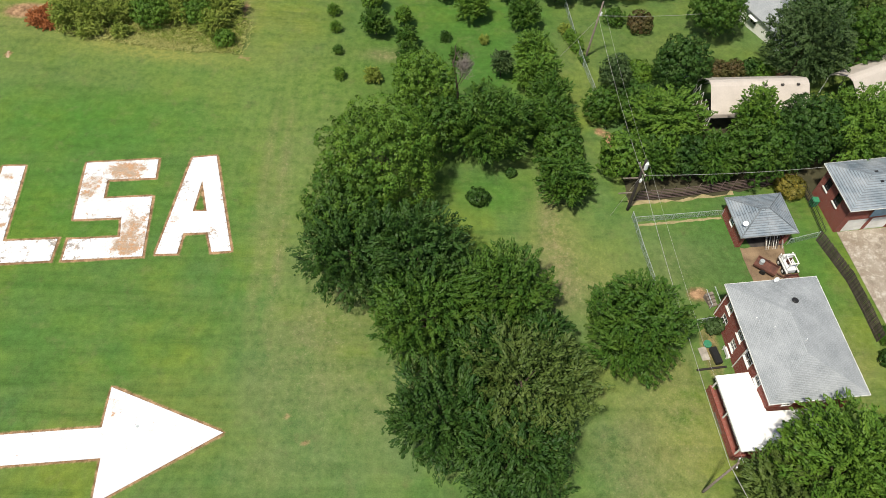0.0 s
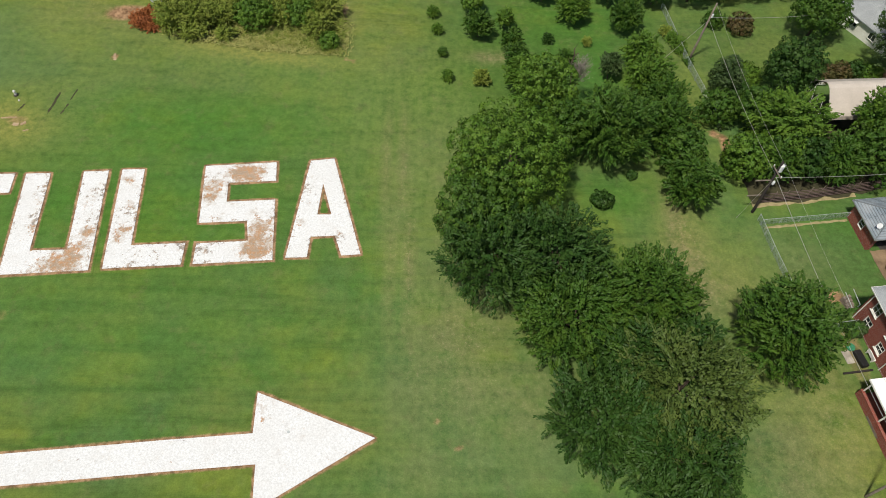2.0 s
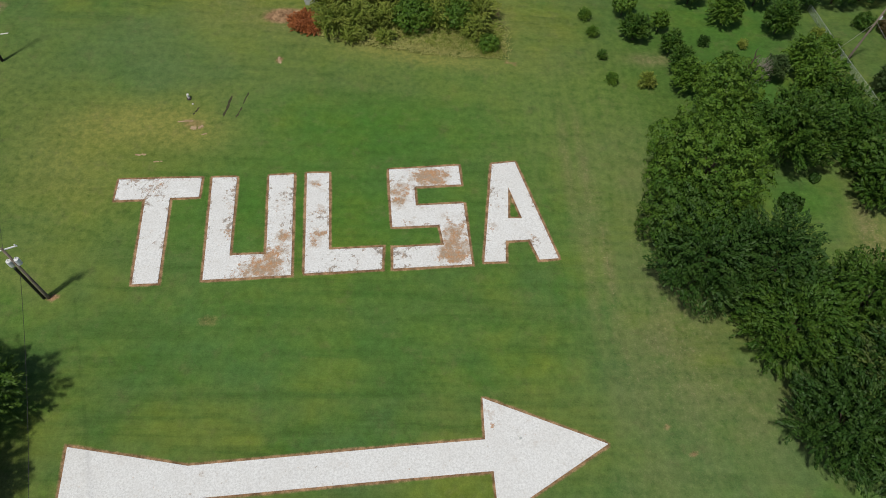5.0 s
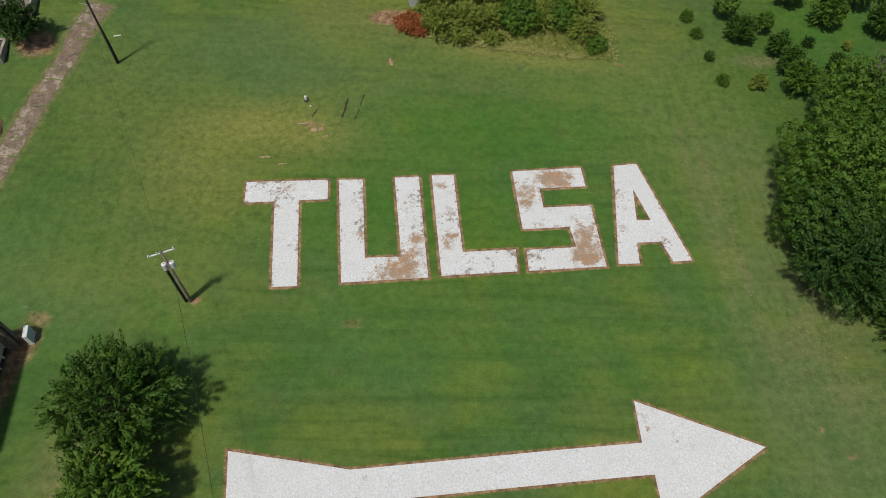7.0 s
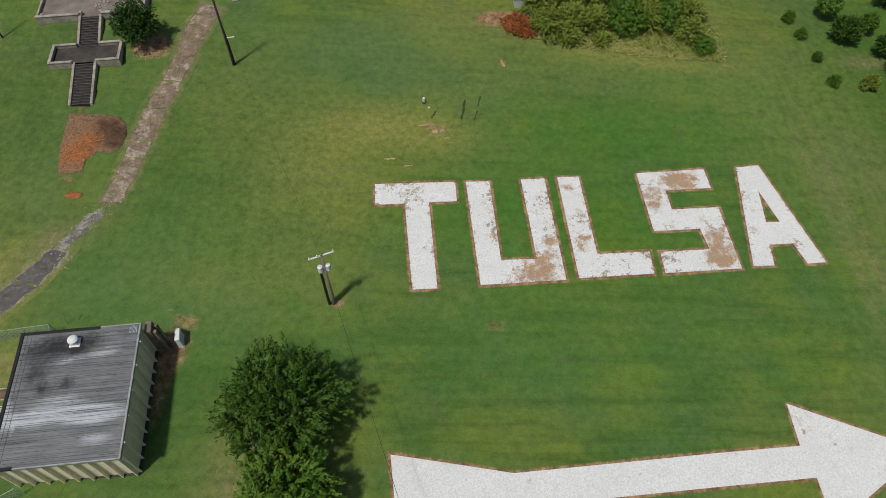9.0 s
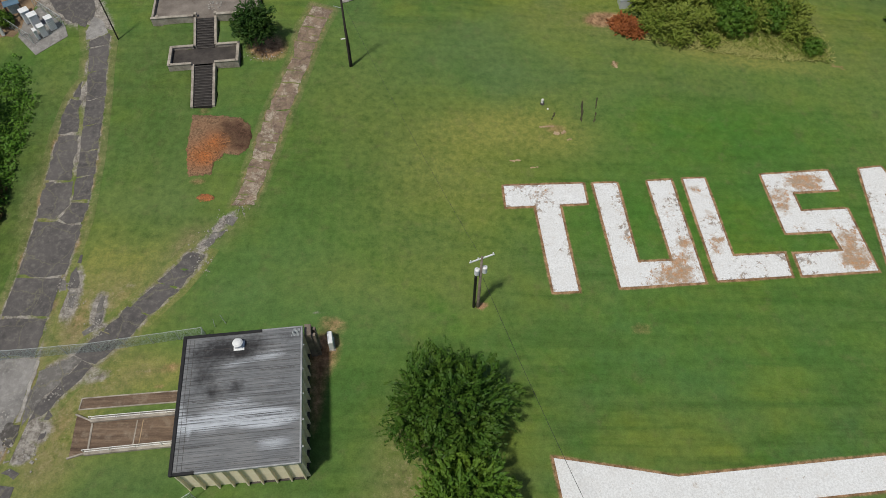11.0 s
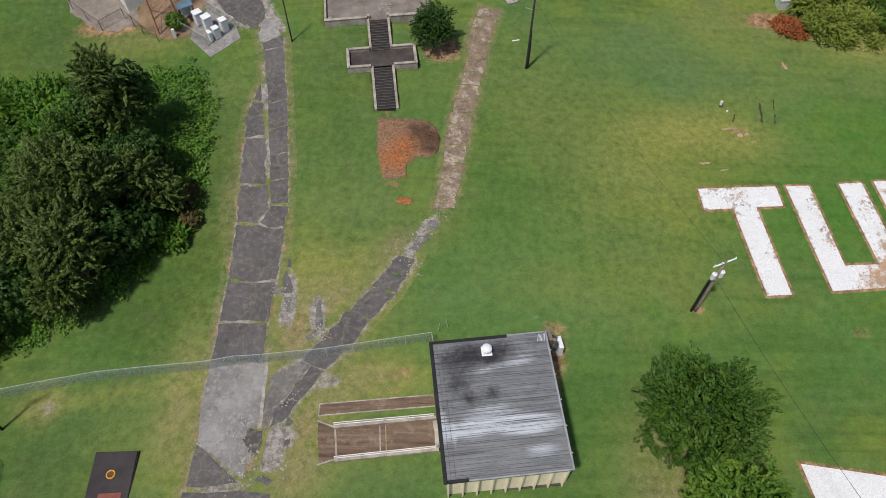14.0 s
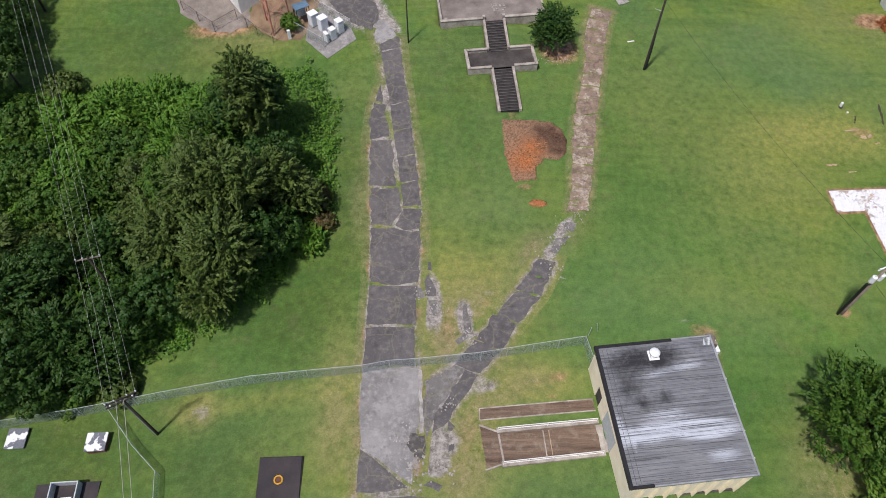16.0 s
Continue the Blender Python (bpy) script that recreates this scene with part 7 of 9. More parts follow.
# ---- beige shelters and far white house ----
def shelter(x, y, length, width, eave, ridge, turn, label, braced=True):
    ob = thing("metal_shelter", label, "shelter", (x, y, hill(x, y)), turn, "metal shelters")
    bm = bmesh.new()
    prof = [(-width / 2, eave - 0.55), (-width / 2 + 0.05, eave - 0.05), (-width / 2 + 0.3, eave + 0.2), (-0.55, ridge - 0.1), (0, ridge), (0.55, ridge - 0.1), (width / 2 - 0.3, eave + 0.2), (width / 2 - 0.05, eave - 0.05), (width / 2, eave - 0.55)]
    for lift in (0.0, -0.05):
        rows = [[bm.verts.new((px_, a, b + lift)) for a, b in prof] for px_ in (0, length)]
        for i in range(len(prof) - 1):
            bm.faces.new((rows[0][i], rows[0][i + 1], rows[1][i + 1], rows[1][i]))
    part("roof", bm, M["beige"], ob, "beige metal roof with rounded shoulders")
    for px_ in (0.1, length / 3, 2 * length / 3, length - 0.1):
        for py_ in (-width / 2 + 0.1, width / 2 - 0.1):
            part("post", boxes((px_ - 0.05, py_ - 0.05, -0.3, px_ + 0.05, py_ + 0.05, eave), bevel=0.01), M["white"], ob)
    # dark sheet whose colour stands in for the shade below the roof
    single("shelter_shade_floor", drape([[(x + 0.2, y - width / 2 + 0.3), (x + length, y - width / 2 + 0.4), (x + length, y + width / 2), (x + 0.2, y + width / 2)]], 0.03, 0.1, 2.0), M["dark_soil_shade"], "dark floor standing in for the shade under the shelter", "floor", kind="structure") if braced else None
    bm = bmesh.new()
    for k in range(5 if braced else 0):
        a = -width / 2 + width * k / 5
        b = a + width / 5
        tube(bm, [(0.05, a, 0), (0.05, b, eave)], 0.035, 5)
        tube(bm, [(0.05, b, 0), (0.05, a, eave)], 0.035, 5)
    if braced:
        part("end_lattice", bm, M["white"], ob, "white crossed end braces")
    for px_ in (length * 0.55, length * 0.72, length * 0.88):
        part("roof_vent", boxes((px_ - 0.18, -0.75, ridge - 0.12, px_ + 0.18, -0.5, ridge + 0.06), bevel=0.02), M["darkconcrete"], ob)
    return ob


shelter(28.7, 60.6, 11.9, 6.4, 3.55, 5.7, 2.0, "long beige metal shelter with an open braced end")
shelter(46.4, 62.2, 11.0, 5.4, 3.6, 5.2, 24.0, "second beige metal shelter standing askew", False)
wh = thing("white_house", "low white house with a grey roof and window awning", "house", (44.2, 78.5, hill(44, 78)), -65)
part("wall", boxes((-4.5, -3.6, -0.4, 4.5, 3.6, 2.7)), M["white"], wh)
r_ = part("roof", hip_roof(4.0, 5.0, 2.7, 1.3, (3.8, 3.8)), M["shingle"], wh, "pale grey roof")
r_.rotation_euler = (0, 0, radians(90))
for a in (-2.2, 1.2):
    window_part(wh, pose(a, -3.66, 1.0), 1.2, 1.1, (1, 0))
bm = boxes((-2.4, -4.3, 2.05, -0.8, -3.62, 2.12))
part("awning", bm, M["metalwhite"], wh, "white window awning")

# ---- fences ----
def chain_fence(points, height, label, step=2.6, spacing=0.13, rail=True, mesh_w=0.017, wire_mat="mesh", post_mat="galv"):
    """Posts, top rail and woven wire that follow the ground."""
    ob = thing("chain_link_fence", label, "fence", group="wire fences")
    for a, b in zip(points, points[1:]):
        d = math.hypot(b[0] - a[0], b[1] - a[1])
        n = max(1, round(d / step))
        pts = [between(a, b, i / n) for i in range(n + 1)]
        for p in pts[:-1] if b != points[-1] else pts:
            g = hill(*p)
            post = tube(bmesh.new(), [(p[0], p[1], g - 0.2), (p[0], p[1], g + height + 0.06)], 0.035, 6)
            part("post", post, M[post_mat], ob, "thin steel post")
        if rail:
            part("top_rail", tube(bmesh.new(), [(p[0], p[1], hill(*p) + height) for p in pts], 0.024, 5), M[post_mat], ob)
        bm = bmesh.new()
        m = int(d / spacing)
        ux, uy = (b[0] - a[0]) / d, (b[1] - a[1]) / d
        for k in range(-int(height / spacing), m):
            for sgn in (1, -1):
                s0, s1 = k * spacing, k * spacing + height
                z0, z1 = (0.05, height) if sgn > 0 else (height, 0.05)
                if s0 < 0:
                    z0 += (z1 - z0) * (-s0 / height)
                    s0 = 0
                if s1 > d:
                    z1 -= (z1 - z0) * ((s1 - d) / (s1 - s0))
                    s1 = d
                x0, y0, x1, y1 = a[0] + ux * s0, a[1] + uy * s0, a[0] + ux * s1, a[1] + uy * s1
                g0, g1 = hill(x0, y0), hill(x1, y1)
                w = mesh_w
                q = [bm.verts.new(c) for c in ((x0, y0, g0 + z0), (x0 + ux * w * 1.4, y0 + uy * w * 1.4, g0 + z0), (x1 + ux * w * 1.4, y1 + uy * w * 1.4, g1 + z1), (x1, y1, g1 + z1))]
                bm.faces.new(q)
        part("wire_mesh", bm, M[wire_mat], ob, "woven wire mesh")
    return ob


chain_fence([(-170.0, 21.8), (-155.8, 23.6), (-146.2, 25.2), (-132.9, 26.9), (-123.0, 27.5), (-120.6, 27.9), (-118.3, 28.0), (-112.4, 28.5), (-102.9, 30.0)], 1.75, "long galvanised chain link fence across the driveway")
chain_fence([(-102.9, 30.0), (-102.4, 27.6)], 1.75, "short return of chain link fence at the building")
chain_fence([(-146.2, 25.2), (-142.6, 21.3), (-139.9, 18.9), (-139.0, 14.5)], 1.25, "chain link fence running past the utility pole")
chain_fence([(-101.0, 15.2), (-104.5, 12.8)], 1.75, "chain link fence behind the cream building")
chain_fence([(14.3, 83.0), (14.9, 74.7), (15.4, 69.6), (16.1, 65.0), (16.8, 58.0)], 1.2, "low wire fence along the lot line")
chain_fence([(18.0, 44.4), (18.4, 40.2), (19.0, 35.6)], 1.1, "low wire fence along the yard")
chain_fence([(18.1, 43.7), (22.6, 44.2), (28.4, 44.9)], 1.0, "low wire fence between the yards")
chain_fence([(34.8, 41.0), (38.4, 42.0)], 1.1, "low wire fence between shed and board fence")
chain_fence([(20.4, 30.6), (24.4, 31.2)], 1.1, "low wire gate beside the house", 1.3)
chain_fence([(-133.1, 70.1), (-129.5, 67.6), (-126.4, 70.2), (-130.8, 73.4)], 1.5, "wire fence round the equipment pad", 2.0, 0.22, mesh_w=0.012)
chain_fence([(-147.4, 74.4), (-143.0, 70.9), (-140.4, 72.4), (-137.6, 69.8), (-135.6, 68.6), (-134.2, 70.0)], 1.5, "dark rusty wire fence below the radio tower", 2.4, 0.30, mesh_w=0.010, wire_mat="fencewood", post_mat="fencewood")


def board_fence(points, height, label, mat="fencewood", pitch=0.155, width=0.14, name="board_fence"):
    ob = thing(name, label, "fence")
    proto = boxes((-width / 2, -0.012, 0.04, width / 2, 0.012, height), bevel=0.006)
    me = link_mesh("board", proto, M[mat])
    rng = random.Random(len(points))
    for a, b in zip(points, points[1:]):
        d = math.hypot(b[0] - a[0], b[1] - a[1])
        turn = math.degrees(math.atan2(b[1] - a[1], b[0] - a[0]))
        n = int(d / pitch)
        for i in range(n):
            p = between(a, b, (i + 0.5) / n)
            o = new("board", me)
            o.parent = ob
            o.matrix_local = pose(p[0], p[1], hill(*p) + rng.uniform(-0.03, 0.03), rng.uniform(-1.5, 1.5), rng.uniform(-1, 1), turn + rng.uniform(-2, 2))
        for z in (0.4, height - 0.35):
            part("rail", tube(bmesh.new(), [(a[0], a[1] + 0.05, hill(*a) + z), (b[0], b[1] + 0.05, hill(*b) + z)], 0.04, 4), M[mat], ob)
    return ob


board_fence([(38.2, 41.6), (38.8, 39.7), (39.9, 36.1), (40.3, 32.7), (40.6, 29.0)], 1.8, "dark weathered board fence between the yards")
board_fence([(38.6, 48.6), (38.9, 45.0), (39.0, 42.0)], 1.5, "dark open picket fence beside the garage", "black", 0.30, 0.06, "picket_fence")
trel = thing("pipe_rack_fence", "long dark pipe fence under the trees behind the yard", "fence")
for k in range(6):
    z = 0.25 + 0.29 * k
    part("rail", tube(bmesh.new(), [(18.6, 46.7, hill(18.6, 46.7) + z), (24.0, 47.4, hill(24, 47.4) + z), (37.5, 49.8, hill(37.5, 49.8) + z)], 0.045, 5), M["pipe"], trel)
for k in range(14):
    p = between((18.6, 46.7), (37.5, 49.8), k / 13)
    part("post", tube(bmesh.new(), [(p[0], p[1], hill(*p) - 0.2), (p[0] + 0.25, p[1] + 0.1, hill(*p) + 1.85)], 0.045, 6), M["wood"] if k % 3 else M["darkwood"], trel)
# bare ground behind the yard; the dark sheet has tree shade in its colour
single("bare_soil_edge", drape([rough([(18.0, 46.15), (24.2, 46.85), (30.5, 47.95), (30.4, 48.6), (24.0, 47.6), (18.0, 46.8)], 0.6, 0.14, 7)], 0.020, 0.05, 2.0), M["palesoil"], "strip of pale bare soil along the pipe fence", "soil", kind="structure")
single("shaded_litter_ground", drape([rough([(18.0, 46.5), (24.2, 47.2), (30.5, 48.3), (35.4, 49.2), (38.9, 49.0), (39.3, 46.4), (42.5, 46.2), (46.0, 51.0), (44.0, 57.5), (31.0, 57.8), (19.0, 56.0), (17.6, 51.0)], 0.9, 0.30, 5)], 0.030, 0.05, 2.0), M["dark_soil_shade"], "dark soil and leaf litter with the shade of the trees in its colour", "soil", kind="structure")
single("bare_soil_edge", drape([rough([(18.6, 43.15), (22.8, 43.65), (28.3, 44.4), (28.3, 44.7), (22.6, 43.95), (18.5, 43.4)], 0.5, 0.07, 9)], 0.020, 0.05, 2.0), M["palesoil"], "thin strip of pale bare soil below the low fence", "soil", kind="structure")


# ---- cream concrete building ----
BG = 2.05
bld = thing("utility_building", "cream concrete building with vertical fins and a flat grey roof", "building", (-97.45, 22.12, BG), 5.5)
BX, BY, BH = 4.72, 5.62, 4.45
for m, ln in ((pose(-BX, -BY, 0), 2 * BX), (pose(BX, -BY, 0, 0, 0, 90), 2 * BY), (pose(BX, BY, 0, 0, 0, 180), 2 * BX)):
    bm = bmesh.new()
    box(bm, 0.2, 0.0, -0.5, ln, 0.2, BH)
    bm.transform(m)
    part("wall", bm, M["cream"], bld)
wm = pose(-BX, BY, 0, 0, 0, -90)
bm = wall_bm(2 * BY, BH, 0.2, [(4.6, 7.4, 0.0, 2.9), (2.2, 3.3, 0.0, 2.2)], m=wm)
part("wall", bm, M["cream"], bld)
bm = boxes(*[(4.62, 0.06, 0.02 + 0.48 * k, 7.38, 0.12, 0.48 + 0.48 * k) for k in range(6)], bevel=0.01)
bm.transform(wm)
part("loading_door", bm, M["galv"], bld, "grey rolling loading door")
bm = boxes((2.22, 0.06, 0.0, 3.28, 0.12, 2.19))
bm.transform(wm)
part("door", bm, M["darkconcrete"], bld, "dark side door")


def fin(h, deep, t):
    """A tapering concrete fin, wide at the foot."""
    bm = bmesh.new()
    prof = [(0, 0.05), (-deep, 0.05), (-deep, 0.3), (-deep * 0.9, h - 0.15), (-deep * 0.9, h), (0, h)]
    a = [bm.verts.new((-t / 2, p, z)) for p, z in prof]
    b = [bm.verts.new((t / 2, p, z)) for p, z in prof]
    bm.faces.new(a[::-1])
    bm.faces.new(b)
    for i in range(len(prof)):
        k = (i + 1) % len(prof)
        bm.faces.new((a[i], a[k], b[k], b[i]))
    bmesh.ops.recalc_face_normals(bm, faces=bm.faces[:])
    return bm


fin_me = link_mesh("fin", fin(BH - 0.05, 0.30, 0.10), M["cream"])
for m, ln, n in ((pose(-BX, -BY, 0), 2 * BX, 9), (pose(BX, -BY, 0, 0, 0, 90), 2 * BY, 11), (pose(BX, BY, 0, 0, 0, 180), 2 * BX, 9)):
    for i in range(n):
        o = new("fin", fin_me)
        o.parent = bld
        s = (i + 0.04) / (n - 0.92) * ln
        o.matrix_local = m @ pose(s, 0, 0)
    base_ = boxes((0.0, -0.16, -0.5, ln, 0.0, 0.12))
    base_.transform(m)
    part("plinth", base_, M["darkconcrete"], bld)
RX, RY = 5.02, 5.92
bm = boxes((-RX, -RY, BH, RX, RY, BH + 0.3))
part("roof_slab", bm, M["cream"], bld)
bm = bmesh.new()
nx, ny = 34, 40
vs = [[bm.verts.new((-RX + 0.03 + (2 * RX - 0.06) * i / nx, -RY + 0.03 + (2 * RY - 0.06) * j / ny, BH + 0.325 + 0.012 * noise.noise(Vector((i * 0.4, j * 0.35, 1.0))))) for i in range(nx + 1)] for j in range(ny + 1)]
for j in range(ny):
    for i in range(nx):
        bm.faces.new((vs[j][i], vs[j][i + 1], vs[j + 1][i + 1], vs[j + 1][i]))
soot = blobs([(-2.2, 4.4, 1.3, 0.80), (-3.8, 4.1, 0.9, 0.62), (0.8, 4.6, 1.0, 0.62), (-0.7, 4.3, 1.3, 0.55), (-0.1, 3.95, 0.45, 0.85), (-3.1, 2.3, 1.1, 0.50), (-0.35, 0.9, 0.75, 0.80), (-2.1, 0.5, 0.6, 0.66), (-2.9, 1.3, 1.5, 0.36), (3.9, 4.9, 0.8, 0.4), (1.8, 4.3, 1.2, 0.32), (-4.2, 0.0, 0.5, 0.35), (3.4, 1.2, 0.35, 0.4)])
chalk = ovals([(0.9, -1.65, 4.6, 1.0, 0, 1.0), (2.6, -2.3, 2.6, 0.7, 0, 0.9), (3.0, -4.1, 2.4, 0.7, 0, 0.95), (2.4, 3.5, 2.0, 0.6, 2, 1.0), (-0.9, 2.9, 1.8, 0.5, 4, 0.85), (-0.8, -0.4, 2.6, 0.5, 0, 0.7), (-2.7, -2.1, 1.6, 0.9, 0, 0.8), (0.5, -5.0, 4, 0.4, 0, 0.45), (-4.6, -1.0, 0.35, 5.0, 0, 0.75), (-3.9, -3.5, 0.25, 2.4, 0, 0.6), (2.2, 0.3, 2.6, 0.4, 0, 0.45)])
for key, fn in (("soot", soot), ("chalk", chalk)):
    layer = bm.verts.layers.float.new(key)
    for v in bm.verts:
        v[layer] = fn(v.co.x, v.co.y)
membrane = part("roof_membrane", bm, M["membrane"], bld, "grey roof felt with pale chalky streaks", smooth=True)
rng = random.Random(31)
for k in range(15):
    y = -RY + 0.5 + k * 0.76 + rng.uniform(-0.06, 0.06)
    x = -RX + 0.95 + rng.uniform(0.0, 1.5)
    while x < RX - 1.2:
        x1 = min(x + rng.uniform(1.2, 4.0), RX - 0.4)
        part("lap_seam", boxes((x, y, BH + 0.30, x1, y + rng.uniform(0.014, 0.026), BH + 0.341)), M["darkconcrete"], membrane, "dark lap seam of the felt")
        x = x1 + rng.uniform(0.6, 3.0)
for x in (-RX + 0.55, -RX + 0.92):
    part("lap_seam", boxes((x, -RY + 0.3, BH + 0.30, x + 0.022, RY - 0.4, BH + 0.341)), M["darkconcrete"], membrane, "dark lap seam of the felt")
part("roof_edge", boxes((-RX - 0.04, -RY - 0.04, BH + 0.05, -RX + 0.26, RY + 0.04, BH + 0.40), (-RX + 0.26, RY - 0.24, BH + 0.05, 1.6, RY + 0.04, BH + 0.39), (-RX + 0.26, -RY - 0.04, BH + 0.1, -RX + 1.9, -RY + 0.20, BH + 0.38), bevel=0.03), M["tar"], bld, "black tarred roof edge")
part("roof_edge", boxes((RX - 0.12, -RY - 0.04, BH + 0.05, RX + 0.04, RY + 0.04, BH + 0.37), (-RX + 1.9, -RY - 0.04, BH + 0.08, RX - 0.12, -RY + 0.08, BH + 0.36), (1.6, RY - 0.08, BH + 0.08, RX - 0.12, RY + 0.04, BH + 0.36), bevel=0.02), M["flashing"], bld, "pale metal roof edge")
fan = part("roof_fan", boxes((-0.62, 4.28, BH + 0.3, 0.02, 4.92, BH + 0.62), (-0.75, 4.15, BH + 0.3, 0.15, 5.05, BH + 0.37), bevel=0.03), M["metalwhite"], bld, "white exhaust fan on a square curb")
bm = tube(bmesh.new(), [(-0.3, 4.6, BH + 0.62), (-0.3, 4.6, BH + 0.80)], 0.27, 16)
tube(bm, [(-0.3, 4.6, BH + 0.80), (-0.3, 4.6, BH + 0.92), (-0.3, 4.6, BH + 1.05), (-0.3, 4.6, BH + 1.12)], [0.42, 0.44, 0.30, 0.08], 16)
part("fan_hood", bm, M["metalwhite"], fan, "round metal hood")
bm = bmesh.new()
for k in range(6):
    tube(bm, [(RX - 0.9 + 0.12 * k, RY - 0.9, BH + 0.3), (RX - 0.7 + 0.1 * k, RY - 0.3, BH + 0.55)], 0.025, 5)
part("pipe_bundle", bm, M["galv"], bld, "bundle of small pipes on the roof corner")
part("side_shed", boxes((RX + 0.06, 5.35, -0.3, RX + 0.62, 6.45, 4.1), (RX + 0.62, 5.45, -0.3, RX + 0.95, 5.75, 3.7), (RX + 0.62, 6.05, -0.3, RX + 0.95, 6.35, 3.7), bevel=0.02), M["wood"], bld, "narrow brown concrete pier")
for k in range(5):
    part("gutter_outlet", tube(bmesh.new(), [(RX + 0.02, -4.6 + 2.2 * k, BH + 0.2), (RX + 0.16, -4.6 + 2.2 * k, BH + 0.18)], 0.05, 6), M["metalwhite"], bld)
ac = thing("equipment_box", "tall pale metal equipment box on bare soil beside the building", "cabinet", (-91.2, 29.2, hill(-91.2, 29.2)), 10)
part("body", boxes((-0.22, -0.62, 0.1, 0.22, 0.62, 1.5), bevel=0.03), M["metalwhite"], ac)
part("door", boxes((0.22, -0.54, 0.25, 0.25, 0.54, 1.38), bevel=0.01), M["paleblue"], ac, "pale blue door panel")
part("base", boxes((-0.3, -0.7, -0.1, 0.3, 0.7, 0.1)), M["concrete"], ac)

# loading ramp and side walk
ramp = thing("loading_ramp", "brown stained concrete loading ramp with low curbs and white pipe rails", "ramp")
RA = [(-112.7, 22.3), (-111.2, 21.7), (-102.4, 22.4), (-102.2, 20.0), (-110.9, 19.1), (-112.3, 18.7)]
part("deck", drape([RA], 0.05, 0.2, 1.5), M["browndeck"], ramp, "brown stained deck")


def curb(a, b, h, t, mat, parent, label=""):
    pts = [between(a, b, i / 6) for i in range(7)]
    bm = bmesh.new()
    d = Vector((b[0] - a[0], b[1] - a[1], 0)).normalized()
    s = Vector((-d.y, d.x, 0)) * t / 2
    rings = []
    for p in pts:
        g = hill(*p)
        c = Vector((p[0], p[1], 0))
        rings.append([bm.verts.new((c + s) + Vector((0, 0, g - 0.1))), bm.verts.new((c - s) + Vector((0, 0, g - 0.1))), bm.verts.new((c - s) + Vector((0, 0, g + h))), bm.verts.new((c + s) + Vector((0, 0, g + h)))])
    for r0, r1 in zip(rings, rings[1:]):
        for k in range(4):
            bm.faces.new((r0[k], r0[(k + 1) % 4], r1[(k + 1) % 4], r1[k]))
    bm.faces.new(rings[0][::-1])
    bm.faces.new(rings[-1])
    bmesh.ops.recalc_face_normals(bm, faces=bm.faces[:])
    return part("curb", bm, mat, parent, label)


for a, b, t in (((-111.3, 21.85), (-102.5, 22.65), 0.45), ((-111.0, 18.95), (-102.3, 19.85), 0.45)):
    curb(a, b, 0.32, t, M["concrete"], ramp, "pale concrete curb")
for a, b in (((-112.8, 22.4), (-111.3, 21.8)), ((-112.4, 18.5), (-110.9, 19.0))):
    curb(a, b, 0.18, 0.14, M["concrete"], ramp, "pale concrete curb")
curb((-111.15, 21.6), (-110.85, 19.2), 0.10, 0.16, M["concrete"], ramp, "pale joint strip")
curb((-107.35, 21.9), (-107.2, 19.5), 0.058, 0.10, M["concrete"], ramp, "pale joint strip")
curb((-106.85, 21.9), (-106.7, 19.5), 0.058, 0.07, M["soil"], ramp, "rusty joint strip")
part("apron", drape([rough([(-102.75, 22.3), (-102.2, 22.4), (-102.0, 20.0), (-102.6, 19.95)], 0.4, 0.08, 3)], 0.07, 0.1, 2.0), M["concrete"], ramp)
for a, b in (((-111.2, 21.85), (-102.7, 22.6)), ((-110.9, 18.95), (-102.5, 19.8))):
    pts = [between(a, b, i / 4) for i in range(5)]
    for h in (0.55, 1.0):
        part("rail", tube(bmesh.new(), [(p[0], p[1], hill(*p) + h) for p in pts], 0.035, 6), M["white"], ramp, "white pipe rail")
    for p in pts:
        part("rail_post", tube(bmesh.new(), [(p[0], p[1], hill(*p) + 0.2), (p[0], p[1], hill(*p) + 1.0)], 0.035, 6), M["white"], ramp, "white rail post")
side = thing("side_walk", "narrow brown concrete walk with pale edges", "walkway", kind="structure")
SW = [(-112.7, 23.9), (-112.7, 22.85), (-102.6, 23.65), (-102.7, 24.7)]
part("slab", drape([SW], 0.05, 0.15, 1.5), M["browndeck"], side)
curb((-112.7, 22.85), (-102.6, 23.65), 0.09, 0.10, M["concrete"], side)
curb((-112.7, 23.9), (-102.7, 24.7), 0.09, 0.10, M["concrete"], side)
curb((-112.7, 23.9), (-112.7, 22.85), 0.09, 0.10, M["concrete"], side)

# ---- concrete stairway ----
stair = thing("stairway", "old dark concrete stairway with a landing and pale side walls", "stairs", (-108.0, 58.8, 3.3), 6.0)


def steps(parent, y0, y1, z0, z1, n, w, name="step"):
    for i in range(n):
        a, b = y0 + (y1 - y0) * i / n, y0 + (y1 - y0) * (i + 1) / n
        z = z0 + (z1 - z0) * (i + 1) / n
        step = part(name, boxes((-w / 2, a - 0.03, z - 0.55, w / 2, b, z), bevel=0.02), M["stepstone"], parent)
        part("nosing", boxes((-w / 2 + 0.02, a - 0.045, z - 0.03, w / 2 - 0.02, a + 0.05, z + 0.006), bevel=0.005), M["stepnose"], step, "worn pale step edge")


